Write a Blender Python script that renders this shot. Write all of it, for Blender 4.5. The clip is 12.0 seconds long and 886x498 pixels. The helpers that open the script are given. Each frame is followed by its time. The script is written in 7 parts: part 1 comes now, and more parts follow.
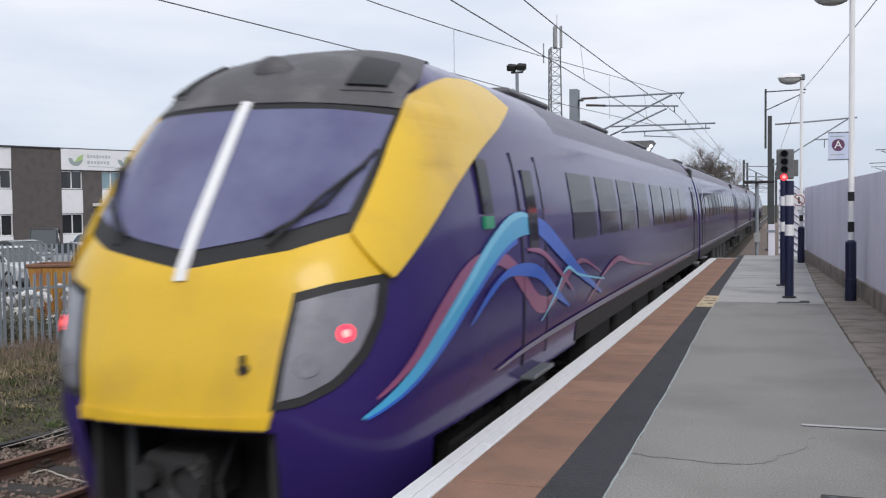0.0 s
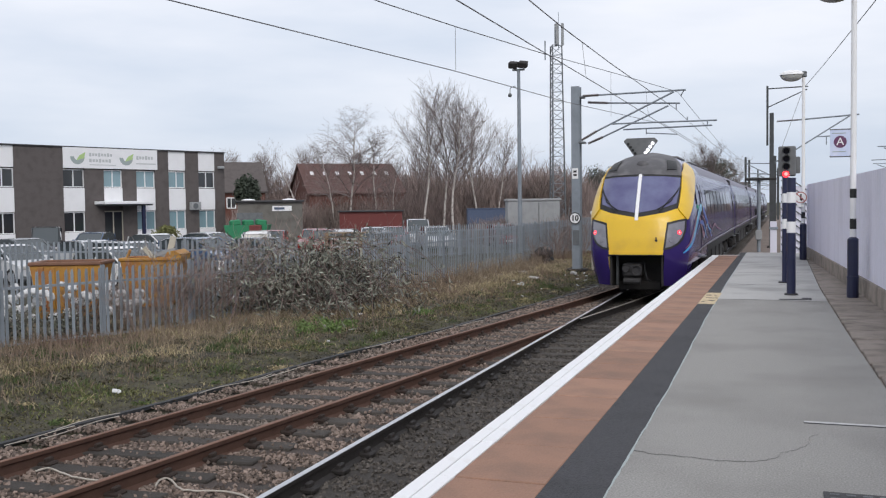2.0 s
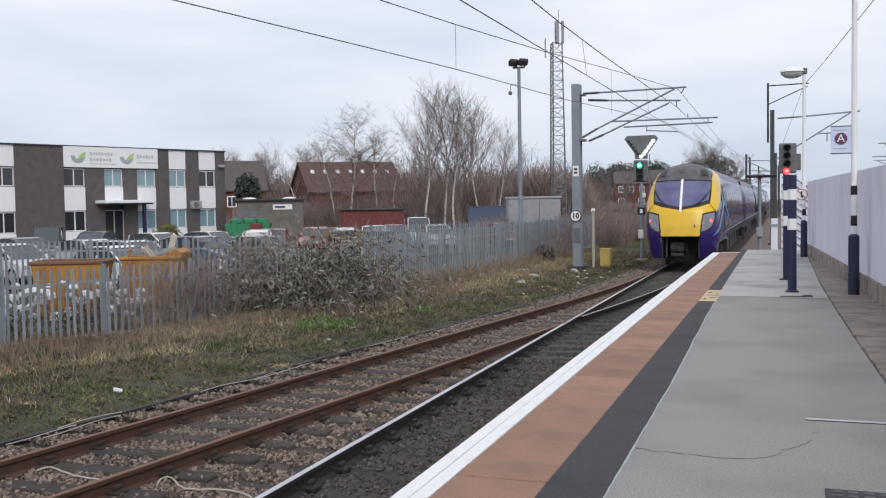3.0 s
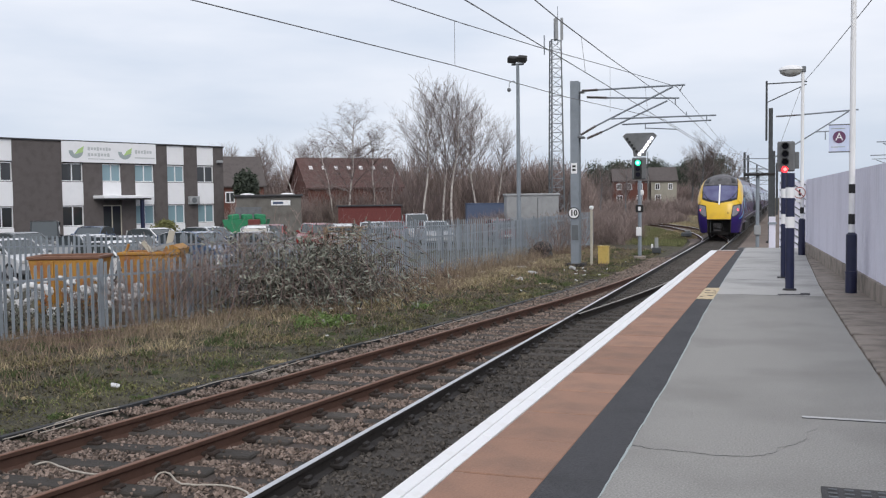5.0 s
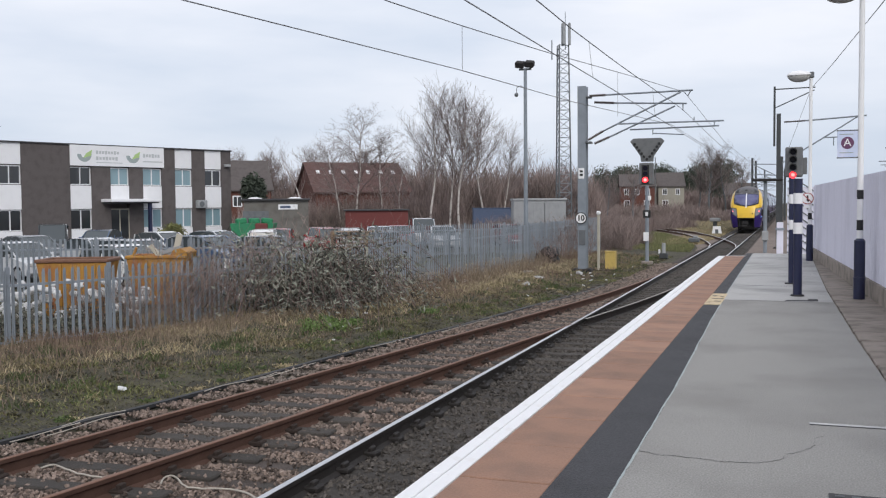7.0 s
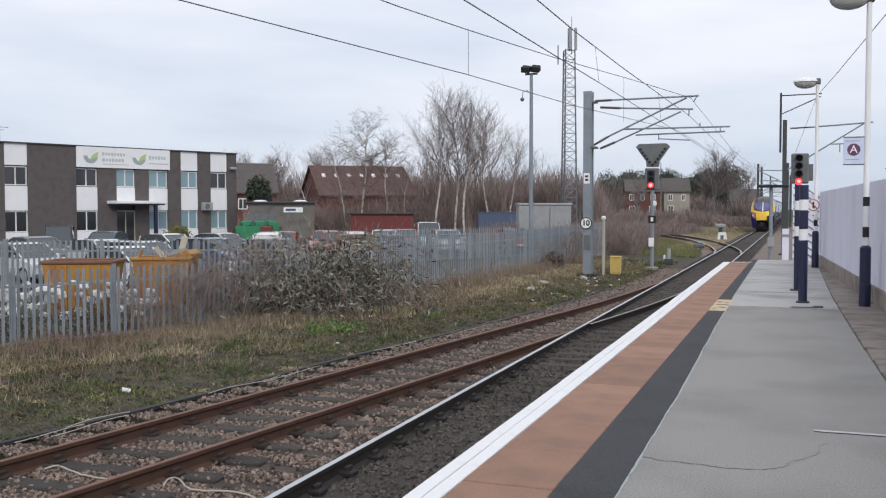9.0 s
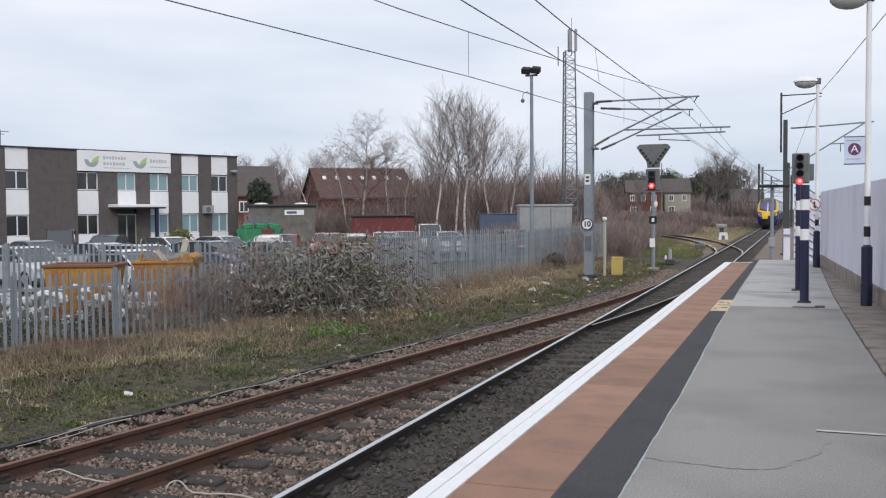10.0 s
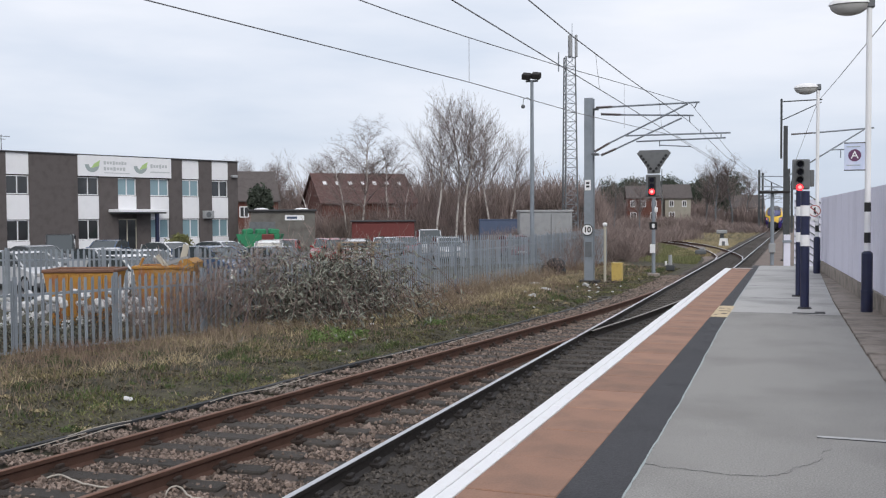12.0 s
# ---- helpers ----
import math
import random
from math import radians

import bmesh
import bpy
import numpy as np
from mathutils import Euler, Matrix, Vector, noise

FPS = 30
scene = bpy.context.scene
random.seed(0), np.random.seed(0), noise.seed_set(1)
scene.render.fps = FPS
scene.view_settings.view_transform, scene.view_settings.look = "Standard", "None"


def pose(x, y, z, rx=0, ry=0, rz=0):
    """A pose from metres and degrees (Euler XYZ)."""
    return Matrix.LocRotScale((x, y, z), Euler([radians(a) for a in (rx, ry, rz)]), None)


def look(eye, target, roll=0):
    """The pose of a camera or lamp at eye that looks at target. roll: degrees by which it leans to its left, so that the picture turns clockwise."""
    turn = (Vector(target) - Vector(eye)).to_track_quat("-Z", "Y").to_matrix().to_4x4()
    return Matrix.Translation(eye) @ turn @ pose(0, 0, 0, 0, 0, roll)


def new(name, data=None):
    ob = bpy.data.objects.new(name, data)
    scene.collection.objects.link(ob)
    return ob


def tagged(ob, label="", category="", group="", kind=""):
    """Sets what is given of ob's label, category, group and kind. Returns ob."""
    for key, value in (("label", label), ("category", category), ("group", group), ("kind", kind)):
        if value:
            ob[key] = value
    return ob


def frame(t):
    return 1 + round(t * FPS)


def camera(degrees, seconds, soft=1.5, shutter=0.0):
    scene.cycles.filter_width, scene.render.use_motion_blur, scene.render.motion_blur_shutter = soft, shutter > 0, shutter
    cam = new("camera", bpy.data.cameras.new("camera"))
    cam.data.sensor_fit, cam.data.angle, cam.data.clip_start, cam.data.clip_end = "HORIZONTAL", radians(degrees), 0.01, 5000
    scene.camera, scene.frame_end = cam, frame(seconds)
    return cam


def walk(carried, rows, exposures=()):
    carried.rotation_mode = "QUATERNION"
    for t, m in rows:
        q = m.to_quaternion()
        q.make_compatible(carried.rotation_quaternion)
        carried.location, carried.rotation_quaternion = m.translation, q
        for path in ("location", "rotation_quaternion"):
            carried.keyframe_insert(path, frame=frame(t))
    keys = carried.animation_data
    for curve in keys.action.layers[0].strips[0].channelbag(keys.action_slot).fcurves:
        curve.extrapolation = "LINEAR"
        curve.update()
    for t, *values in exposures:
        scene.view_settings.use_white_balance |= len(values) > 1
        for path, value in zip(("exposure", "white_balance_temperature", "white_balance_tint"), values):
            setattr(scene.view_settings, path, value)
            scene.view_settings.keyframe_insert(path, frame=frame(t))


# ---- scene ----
cam = camera(49.65, 12.0, soft=1.2, shutter=0.3)
walk(cam, [
    (0, pose(0, 0, 1.7, 87.562, 0.691, 19.465)),
    (0.5, pose(0, 0, 1.7, 87.547, 0.830, 19.495)),
    (1, pose(0, 0, 1.7, 87.477, 0.823, 19.527)),
    (1.5, pose(0, 0, 1.7, 87.446, 0.787, 19.524)),
    (2, pose(0, 0, 1.7, 87.419, 0.781, 19.566)),
    (2.5, pose(0, 0, 1.7, 87.356, 0.778, 19.581)),
    (3, pose(0, 0, 1.7, 87.304, 0.946, 19.604)),
    (5, pose(0, 0, 1.7, 87.100, 0.687, 19.498)),
    (5.5, pose(0, 0, 1.7, 87.167, 0.566, 19.560)),
    (6, pose(0, 0, 1.7, 87.234, 0.612, 19.695)),
    (6.5, pose(0, 0, 1.7, 87.316, 0.574, 19.853)),
    (7, pose(0, 0, 1.7, 87.380, 0.504, 19.919)),
    (9, pose(0, 0, 1.7, 87.620, 0.101, 20.226)),
    (9.5, pose(0, 0, 1.7, 87.649, 0.287, 20.331)),
    (10, pose(0, 0, 1.7, 87.726, 0.416, 20.283)),
    (10.5, pose(0, 0, 1.7, 87.809, 0.430, 20.267)),
    (11, pose(0, 0, 1.7, 87.873, 0.378, 20.265)),
    (11.5, pose(0, 0, 1.7, 87.941, 0.339, 20.305)),
    (12, pose(0, 0, 1.7, 88.054, 0.332, 20.300)),
])

# ---- light: an overcast winter day ----
world = bpy.data.worlds.new("overcast_sky")
scene.world = world
world.use_nodes = True
wn, wl = world.node_tree.nodes, world.node_tree.links
wn.clear()
w_out, w_bg = wn.new("ShaderNodeOutputWorld"), wn.new("ShaderNodeBackground")
w_sky = wn.new("ShaderNodeTexSky")
w_sky.sky_type, w_sky.sun_disc = "NISHITA", False
w_sky.sun_elevation, w_sky.sun_rotation = radians(38), radians(150)
w_dim = wn.new("ShaderNodeVectorMath")
w_dim.operation = "SCALE"
w_dim.inputs["Scale"].default_value = 0.1
w_co = wn.new("ShaderNodeTexCoord")
w_map = wn.new("ShaderNodeMapping")
w_map.inputs["Scale"].default_value = (1.0, 1.0, 4.5)
w_noise = wn.new("ShaderNodeTexNoise")
w_noise.inputs["Scale"].default_value, w_noise.inputs["Detail"].default_value = 2.2, 5
w_ramp = wn.new("ShaderNodeValToRGB")
w_ramp.color_ramp.elements[0].position, w_ramp.color_ramp.elements[0].color = 0.34, (0.70, 0.77, 0.90, 1)
w_ramp.color_ramp.elements[1].position, w_ramp.color_ramp.elements[1].color = 0.62, (0.95, 0.97, 1.05, 1)
w_mix = wn.new("ShaderNodeMix")
w_mix.data_type = "RGBA"
w_mix.inputs["Factor"].default_value = 0.9
wl.new(w_sky.outputs[0], w_dim.inputs[0])
wl.new(w_co.outputs["Generated"], w_map.inputs["Vector"])
wl.new(w_map.outputs[0], w_noise.inputs["Vector"])
wl.new(w_noise.outputs["Fac"], w_ramp.inputs["Fac"])
wl.new(w_dim.outputs[0], w_mix.inputs["A"])
wl.new(w_ramp.outputs["Color"], w_mix.inputs["B"])
w_sep, w_rise, w_tint = wn.new("ShaderNodeSeparateXYZ"), wn.new("ShaderNodeMapRange"), wn.new("ShaderNodeMix")
w_rise.inputs["From Min"].default_value, w_rise.inputs["From Max"].default_value = 0.02, 0.22
w_tint.data_type = "RGBA"
w_tint.inputs["A"].default_value, w_tint.inputs["B"].default_value = (0.84, 0.872, 0.91, 1), (1.06, 1.05, 1.035, 1)
w_mul = wn.new("ShaderNodeVectorMath")
w_mul.operation = "MULTIPLY"
wl.new(w_co.outputs["Generated"], w_sep.inputs[0])
wl.new(w_sep.outputs["Z"], w_rise.inputs["Value"])
wl.new(w_rise.outputs[0], w_tint.inputs["Factor"])
wl.new(w_mix.outputs["Result"], w_mul.inputs[0])
wl.new(w_tint.outputs["Result"], w_mul.inputs[1])
wl.new(w_mul.outputs[0], w_bg.inputs["Color"])
w_bg.inputs["Strength"].default_value = 1.0
wl.new(w_bg.outputs[0], w_out.inputs[0])

sun = new("sun", bpy.data.lights.new("sun", "SUN"))
sun.data.energy, sun.data.angle, sun.data.color = 1.5, radians(30), (1.0, 0.96, 0.9)
sun.matrix_world = look((20, -35, 32), (0, 0, 0))
scene.view_settings.exposure = 0.0


# ---- materials ----
def material(name, color, rough=0.7, metal=0.0, vary=0.15, scale=8.0, fine=90.0, bump=0.15, second=None,
             amount=0.5, emit=0.0, piece=0.0, island=0.0, coat=0.0, stretch=(1, 1, 1)):
    """A surface with variation at two scales, some relief and, with second, stains of a second colour."""
    m = bpy.data.materials.new(name)
    m.use_nodes = True
    n, l = m.node_tree.nodes, m.node_tree.links
    b = n["Principled BSDF"]
    b.inputs["Roughness"].default_value, b.inputs["Metallic"].default_value = rough, metal
    b.inputs["Coat Weight"].default_value = coat
    if emit:
        b.inputs["Emission Color"].default_value = (*color, 1)
        b.inputs["Emission Strength"].default_value = emit
    co, mp = n.new("ShaderNodeTexCoord"), n.new("ShaderNodeMapping")
    mp.inputs["Scale"].default_value = stretch
    l.new(co.outputs["Object"], mp.inputs["Vector"])
    big, small = n.new("ShaderNodeTexNoise"), n.new("ShaderNodeTexNoise")
    big.inputs["Scale"].default_value, big.inputs["Detail"].default_value = scale, 6
    small.inputs["Scale"].default_value, small.inputs["Detail"].default_value = fine, 3
    for t in (big, small):
        l.new(mp.outputs[0], t.inputs["Vector"])
    base = n.new("ShaderNodeMix")
    base.data_type = "RGBA"
    other = second or tuple(c * 0.55 for c in color)
    base.inputs["A"].default_value, base.inputs["B"].default_value = (*color, 1), (*other, 1)
    r = n.new("ShaderNodeMapRange")
    r.inputs["From Min"].default_value, r.inputs["From Max"].default_value = 0.62 - amount * 0.3, 0.8 - amount * 0.2
    r.inputs["To Max"].default_value = 0.9 if second else 0.6 * min(1, vary * 4)
    l.new(big.outputs["Fac"], r.inputs["Value"])
    l.new(r.outputs[0], base.inputs["Factor"])
    hsv = n.new("ShaderNodeHueSaturation")
    l.new(base.outputs["Result"], hsv.inputs["Color"])
    add = n.new("ShaderNodeMath")
    add.operation = "MULTIPLY_ADD"
    add.inputs[1].default_value, add.inputs[2].default_value = vary * 2, 1 - vary
    l.new(small.outputs["Fac"], add.inputs[0])
    value = add.outputs[0]
    for kind, size in (("object", piece), ("island", island)):
        if size:
            if kind == "object":
                rnd = n.new("ShaderNodeObjectInfo").outputs["Random"]
            else:
                rnd = n.new("ShaderNodeNewGeometry").outputs["Random Per Island"]
            k = n.new("ShaderNodeMath")
            k.operation = "MULTIPLY_ADD"
            k.inputs[1].default_value, k.inputs[2].default_value = size * 2, 1 - size
            l.new(rnd, k.inputs[0])
            mul = n.new("ShaderNodeMath")
            mul.operation = "MULTIPLY"
            l.new(value, mul.inputs[0])
            l.new(k.outputs[0], mul.inputs[1])
            value = mul.outputs[0]
    l.new(value, hsv.inputs["Value"])
    l.new(hsv.outputs["Color"], b.inputs["Base Color"])
    if bump:
        bp = n.new("ShaderNodeBump")
        bp.inputs["Strength"].default_value, bp.inputs["Distance"].default_value = bump, 0.02
        l.new(small.outputs["Fac"], bp.inputs["Height"])
        l.new(bp.outputs[0], b.inputs["Normal"])
    return m


def glass(name, color, rough=0.06, gloss=0.8):
    m = bpy.data.materials.new(name)
    m.use_nodes = True
    b = m.node_tree.nodes["Principled BSDF"]
    b.inputs["Base Color"].default_value = (*color, 1)
    b.inputs["Roughness"].default_value, b.inputs["IOR"].default_value = rough, 1.5
    b.inputs["Specular IOR Level"].default_value = gloss
    return m


ASPHALT = material("worn_pale_asphalt", (0.288, 0.280, 0.266), 0.85, vary=0.6, scale=0.8, fine=75, bump=0.6,
                   second=(0.222, 0.215, 0.203), amount=0.55)
FAR_ASPHALT = material("patched_pale_asphalt", (0.40, 0.392, 0.38), 0.6, vary=0.4, scale=0.8, fine=70, bump=0.5,
                       second=(0.235, 0.228, 0.218), amount=0.5)
DARK_ASPHALT = material("fresh_dark_asphalt", (0.046, 0.046, 0.052), 0.8, vary=0.75, scale=2, fine=65, bump=0.8)
BROWN_SLAB = material("brown_tactile_slab", (0.305, 0.172, 0.118), 0.85, vary=0.22, scale=2.2, fine=60, bump=0.3,
                      second=(0.215, 0.130, 0.095), amount=0.65, piece=0.12)
COPING = material("coping_concrete", (0.34, 0.27, 0.23), 0.9, vary=0.2, scale=4, bump=0.3)
WHITE_LINE = material("white_road_paint", (0.77, 0.77, 0.785), 0.6, vary=0.06, scale=5, bump=0.1,
                      second=(0.66, 0.64, 0.62), amount=0.15)
YELLOW_PATCH = material("worn_yellow_paint", (0.58, 0.47, 0.30), 0.8, vary=0.3, scale=12, second=(0.30, 0.22, 0.15), amount=0.5)
STONE = material("mossy_kerb_stone", (0.27, 0.23, 0.20), 0.9, vary=0.25, scale=3, bump=0.5, second=(0.15, 0.13, 0.11),
                 amount=0.6, piece=0.15)
IRON = material("dark_cast_iron", (0.045, 0.043, 0.045), 0.6, 0.4, vary=0.3)
SHEET = material("pale_lilac_coated_sheet", (0.70, 0.69, 0.79), 0.55, vary=0.08, scale=1.2, fine=30, bump=0.05,
                 second=(0.60, 0.59, 0.68), amount=0.45, stretch=(1, 1, 0.3))
BRICK = material("old_brown_brick", (0.16, 0.10, 0.08), 0.9, vary=0.3, scale=4, bump=0.5)
BALLAST = material("brown_ballast_bed", (0.062, 0.048, 0.042), 0.95, vary=0.5, scale=1.5, fine=45, bump=1.0,
                   second=(0.085, 0.068, 0.060), amount=0.6)
OILY_BED = material("oily_ballast_bed", (0.060, 0.052, 0.047), 0.9, vary=0.5, scale=1.5, fine=45, bump=1.0,
                    second=(0.040, 0.036, 0.034), amount=0.6)
BRANCH_BED = material("pale_branch_ballast", (0.20, 0.158, 0.135), 0.95, vary=0.4, scale=1.2, fine=30, bump=1.0, second=(0.13, 0.105, 0.09), amount=0.6)
STONES = material("ballast_stone", (0.178, 0.136, 0.114), 0.95, vary=0.25, scale=0.5, fine=60, bump=0.3, island=0.72,
                  second=(0.155, 0.132, 0.115), amount=0.5)
OILY_STONES = material("oily_ballast_stone", (0.078, 0.068, 0.060), 0.8, vary=0.25, scale=0.8, fine=60, bump=0.3, island=0.5)
SLEEPER = material("weathered_timber_sleeper", (0.062, 0.054, 0.048), 0.9, vary=0.5, scale=4, fine=50, bump=0.6,
                   piece=0.25, stretch=(1, 8, 1))
RUST = material("rusty_rail", (0.088, 0.046, 0.033), 0.85, 0.2, vary=0.3, scale=6, bump=0.4, second=(0.07, 0.035, 0.025))
CHAIR = material("rusty_dark_casting", (0.038, 0.025, 0.020), 0.9, 0.1, vary=0.4, scale=8, bump=0.4)
RUST_TOP = material("brown_rail_head", (0.20, 0.105, 0.07), 0.6, 0.4, vary=0.2, scale=5)
DARK_RAIL = material("oily_dark_rail", (0.030, 0.026, 0.025), 0.7, 0.2, vary=0.3, scale=6, bump=0.3)
WORN_TOP = material("dull_grey_rail_head", (0.27, 0.24, 0.22), 0.5, 0.4, vary=0.15, scale=5)
BRIGHT = material("polished_rail_head", (0.60, 0.60, 0.62), 0.3, 0.9, vary=0.1, scale=4, bump=0.02)
GROUND = material("rough_winter_ground", (0.076, 0.069, 0.038), 0.97, vary=0.8, scale=3.0, fine=40, bump=1.0,
                  second=(0.030, 0.026, 0.020), amount=0.8)
PARK = material("car_park_tarmac", (0.14, 0.14, 0.145), 0.9, vary=0.2, scale=0.3, bump=0.3)
GRASS = material("short_winter_grass", (0.150, 0.155, 0.058), 0.9, vary=0.2, scale=0.4, second=(0.19, 0.155, 0.085),
                 amount=0.6, island=0.4, bump=0)
STRAW = material("dead_grass_stem", (0.250, 0.195, 0.140), 0.9, vary=0.2, scale=0.5, second=(0.145, 0.090, 0.074),
                 amount=0.6, island=0.4, bump=0)
TUFT = material("dark_green_tuft", (0.062, 0.088, 0.030), 0.9, vary=0.2, scale=0.6, second=(0.09, 0.115, 0.035), amount=0.5, island=0.4, bump=0)
VERGE = material("verge_grass", (0.155, 0.165, 0.072), 0.9, vary=0.2, scale=0.3, second=(0.20, 0.165, 0.095), amount=0.55, island=0.4, bump=0)
MULCH = material("moss_and_leaf_litter", (0.060, 0.052, 0.032), 0.95, vary=0.3, scale=1.2, second=(0.105, 0.098, 0.046), amount=0.6, island=0.8, bump=0)
PALE_GRASS = material("pale_dry_grass", (0.37, 0.305, 0.185), 0.9, vary=0.2, scale=0.5, second=(0.22, 0.19, 0.10), amount=0.5, island=0.4, bump=0)
WEED = material("bright_green_weed", (0.11, 0.17, 0.045), 0.7, vary=0.2, island=0.4, bump=0)
BRAMBLE = material("bramble_leaf", (0.150, 0.160, 0.130), 0.8, vary=0.2, island=0.92, bump=0, second=(0.11, 0.075, 0.06), amount=0.5)
STEM = material("bramble_stem", (0.130, 0.088, 0.078), 0.8, vary=0.2, island=0.4, bump=0)
GALV = material("galvanised_steel", (0.245, 0.275, 0.31), 0.55, 0.3, vary=0.12, scale=3, piece=0.18, bump=0.08)
MAST = material("galvanised_mast", (0.25, 0.28, 0.315), 0.6, 0.3, vary=0.15, scale=3)
MAST_DARK = material("dark_weathered_steel", (0.065, 0.070, 0.075), 0.7, 0.2, vary=0.2, scale=3)
DULL = material("dull_grey_steel", (0.15, 0.16, 0.17), 0.6, 0.4, vary=0.2, scale=4)
WIRE = material("copper_wire", (0.17, 0.17, 0.18), 0.6, 0.3, vary=0.1, bump=0)
INSUL = material("brown_insulator", (0.05, 0.035, 0.035), 0.35, vary=0.1)
WHITE = material("white_enamel", (0.80, 0.80, 0.81), 0.35, vary=0.04, scale=3, bump=0.03)
NAVY = material("navy_enamel", (0.016, 0.020, 0.058), 0.35, vary=0.15, scale=4, bump=0.05)
BLACK = material("black_paint", (0.012, 0.012, 0.013), 0.5, vary=0.2)
GREY_BOX = material("signal_grey", (0.14, 0.145, 0.15), 0.6, vary=0.15, scale=5)
RED_GLOW = material("red_signal_light", (1.0, 0.025, 0.035), 0.3, vary=0.0, bump=0, emit=3.5)
RED_CORE = material("bright_red_lamp_core", (1.0, 0.22, 0.20), 0.3, vary=0.0, bump=0, emit=2.5)
GREEN_GLOW = material("green_signal_light", (0.02, 0.85, 0.42), 0.3, vary=0.0, bump=0, emit=1.6)
GREEN_CORE = material("bright_green_lamp_core", (0.40, 1.0, 0.72), 0.3, vary=0.0, bump=0, emit=1.8)
WHITE_GLOW = material("white_route_light", (0.92, 0.92, 1.0), 0.3, vary=0.0, bump=0, emit=2.5)
SIGN_BLUE = material("pale_blue_sign", (0.55, 0.62, 0.80), 0.4, vary=0.06, scale=5, bump=0.02, second=(0.68, 0.70, 0.84))
PLUM = material("plum_disc", (0.13, 0.045, 0.11), 0.4, vary=0.05, bump=0)
SIGN_RED = material("sign_red", (0.36, 0.11, 0.11), 0.4, vary=0.05, bump=0)
LAMP_GLASS = material("milky_lamp_bowl", (0.42, 0.42, 0.41), 0.25, vary=0.1, bump=0)
YELLOW_PAINT = material("yellow_box_paint", (0.55, 0.40, 0.12), 0.6, vary=0.15)
# the train
PURPLE = material("deep_purple_coach_paint", (0.034, 0.020, 0.128), 0.15, vary=0.10, scale=1.2, fine=60, bump=0.01,
                  second=(0.050, 0.036, 0.135), amount=0.4)
PURPLE.node_tree.nodes["Principled BSDF"].inputs["Specular IOR Level"].default_value = 0.24
YELLOW = material("warning_yellow_paint", (0.73, 0.462, 0.020), 0.35, vary=0.05, scale=1.5, fine=40, bump=0.02, coat=0.2,
                  second=(0.60, 0.365, 0.03), amount=0.4)
DOME = material("grimy_grey_roof_dome", (0.085, 0.082, 0.088), 0.6, vary=0.25, scale=3, fine=50, bump=0.15, second=(0.16, 0.155, 0.16), amount=0.4)
ROOF = material("silver_grey_coach_roof", (0.105, 0.098, 0.15), 0.4, vary=0.2, scale=1.5, bump=0.05)
# pale blue over dark violet patches paints the sky's reflection into the windscreen
SCREEN = material("blue_windscreen_painted_reflection", (0.140, 0.148, 0.262), 0.06, vary=0.06, scale=0.9, fine=25, bump=0, second=(0.060, 0.050, 0.150), amount=0.75)
COACH_GLASS = glass("dark_coach_glass", (0.014, 0.013, 0.022), 0.08, 0.08)
LENS = material("scuffed_headlight_glass", (0.20, 0.20, 0.235), 0.18, vary=0.2, scale=5, bump=0.02, coat=0.6)
RUBBER = material("black_rubber", (0.014, 0.014, 0.016), 0.6, vary=0.2)
TAIL = material("red_tail_light", (1.0, 0.03, 0.06), 0.3, vary=0.0, bump=0, emit=2.0)
CYAN = material("cyan_livery_band", (0.07, 0.43, 0.72), 0.3, vary=0.05, coat=0.4, bump=0)
BLUE = material("blue_livery_band", (0.025, 0.13, 0.62), 0.3, vary=0.05, coat=0.4, bump=0)
PALE_CYAN = material("pale_cyan_livery_band", (0.22, 0.60, 0.80), 0.3, vary=0.05, bump=0)
PINK = material("pink_livery_band", (0.30, 0.085, 0.19), 0.3, vary=0.05, coat=0.4, bump=0)
# pale grey for the platform edge's reflection, painted on the coach side
SILVER = material("silver_painted_reflection", (0.25, 0.24, 0.30), 0.5, vary=0.15, bump=0)
# also paints the dark reflection low on the coach sides
CHASSIS = material("dirty_underframe_and_dark_sill", (0.022, 0.020, 0.020), 0.8, vary=0.3, scale=6)
GREEN_SIGN = material("green_notice", (0.02, 0.28, 0.14), 0.4, vary=0.05, bump=0)
# the yard
DARK_BRICK = material("dark_brown_brickwork", (0.108, 0.094, 0.092), 0.9, vary=0.2, scale=2, fine=20, bump=0.3)
PANEL = material("white_spandrel_panel", (0.80, 0.80, 0.82), 0.5, vary=0.04, scale=2, bump=0.02)
BLIND_GLASS = glass("pale_blue_window", (0.22, 0.33, 0.37), 0.08)
DARK_GLASS = glass("dark_window", (0.03, 0.032, 0.035), 0.06)
ROOF_FELT = material("roof_felt", (0.06, 0.06, 0.065), 0.9)
RED_BRICK = material("red_brick", (0.125, 0.050, 0.038), 0.9, vary=0.2, scale=2, fine=15)
RED_TILE = material("old_red_roof_tile", (0.105, 0.056, 0.050), 0.9, vary=0.25, scale=2, fine=12)
ROOF_TILE = material("brown_roof_tile", (0.10, 0.086, 0.083), 0.9, vary=0.2, scale=2, fine=12)
RENDER_WALL = material("cream_rendered_wall", (0.46, 0.43, 0.36), 0.9, vary=0.1, scale=2)
PALE_WALL = material("grey_rendered_wall", (0.34, 0.32, 0.27), 0.9, vary=0.15, scale=1)
SKIP = material("scraped_yellow_skip", (0.37, 0.185, 0.028), 0.6, vary=0.2, scale=3, second=(0.25, 0.09, 0.04), amount=0.55)
LEAF_GREEN = material("logo_green", (0.42, 0.58, 0.24), 0.5, vary=0.05, bump=0)
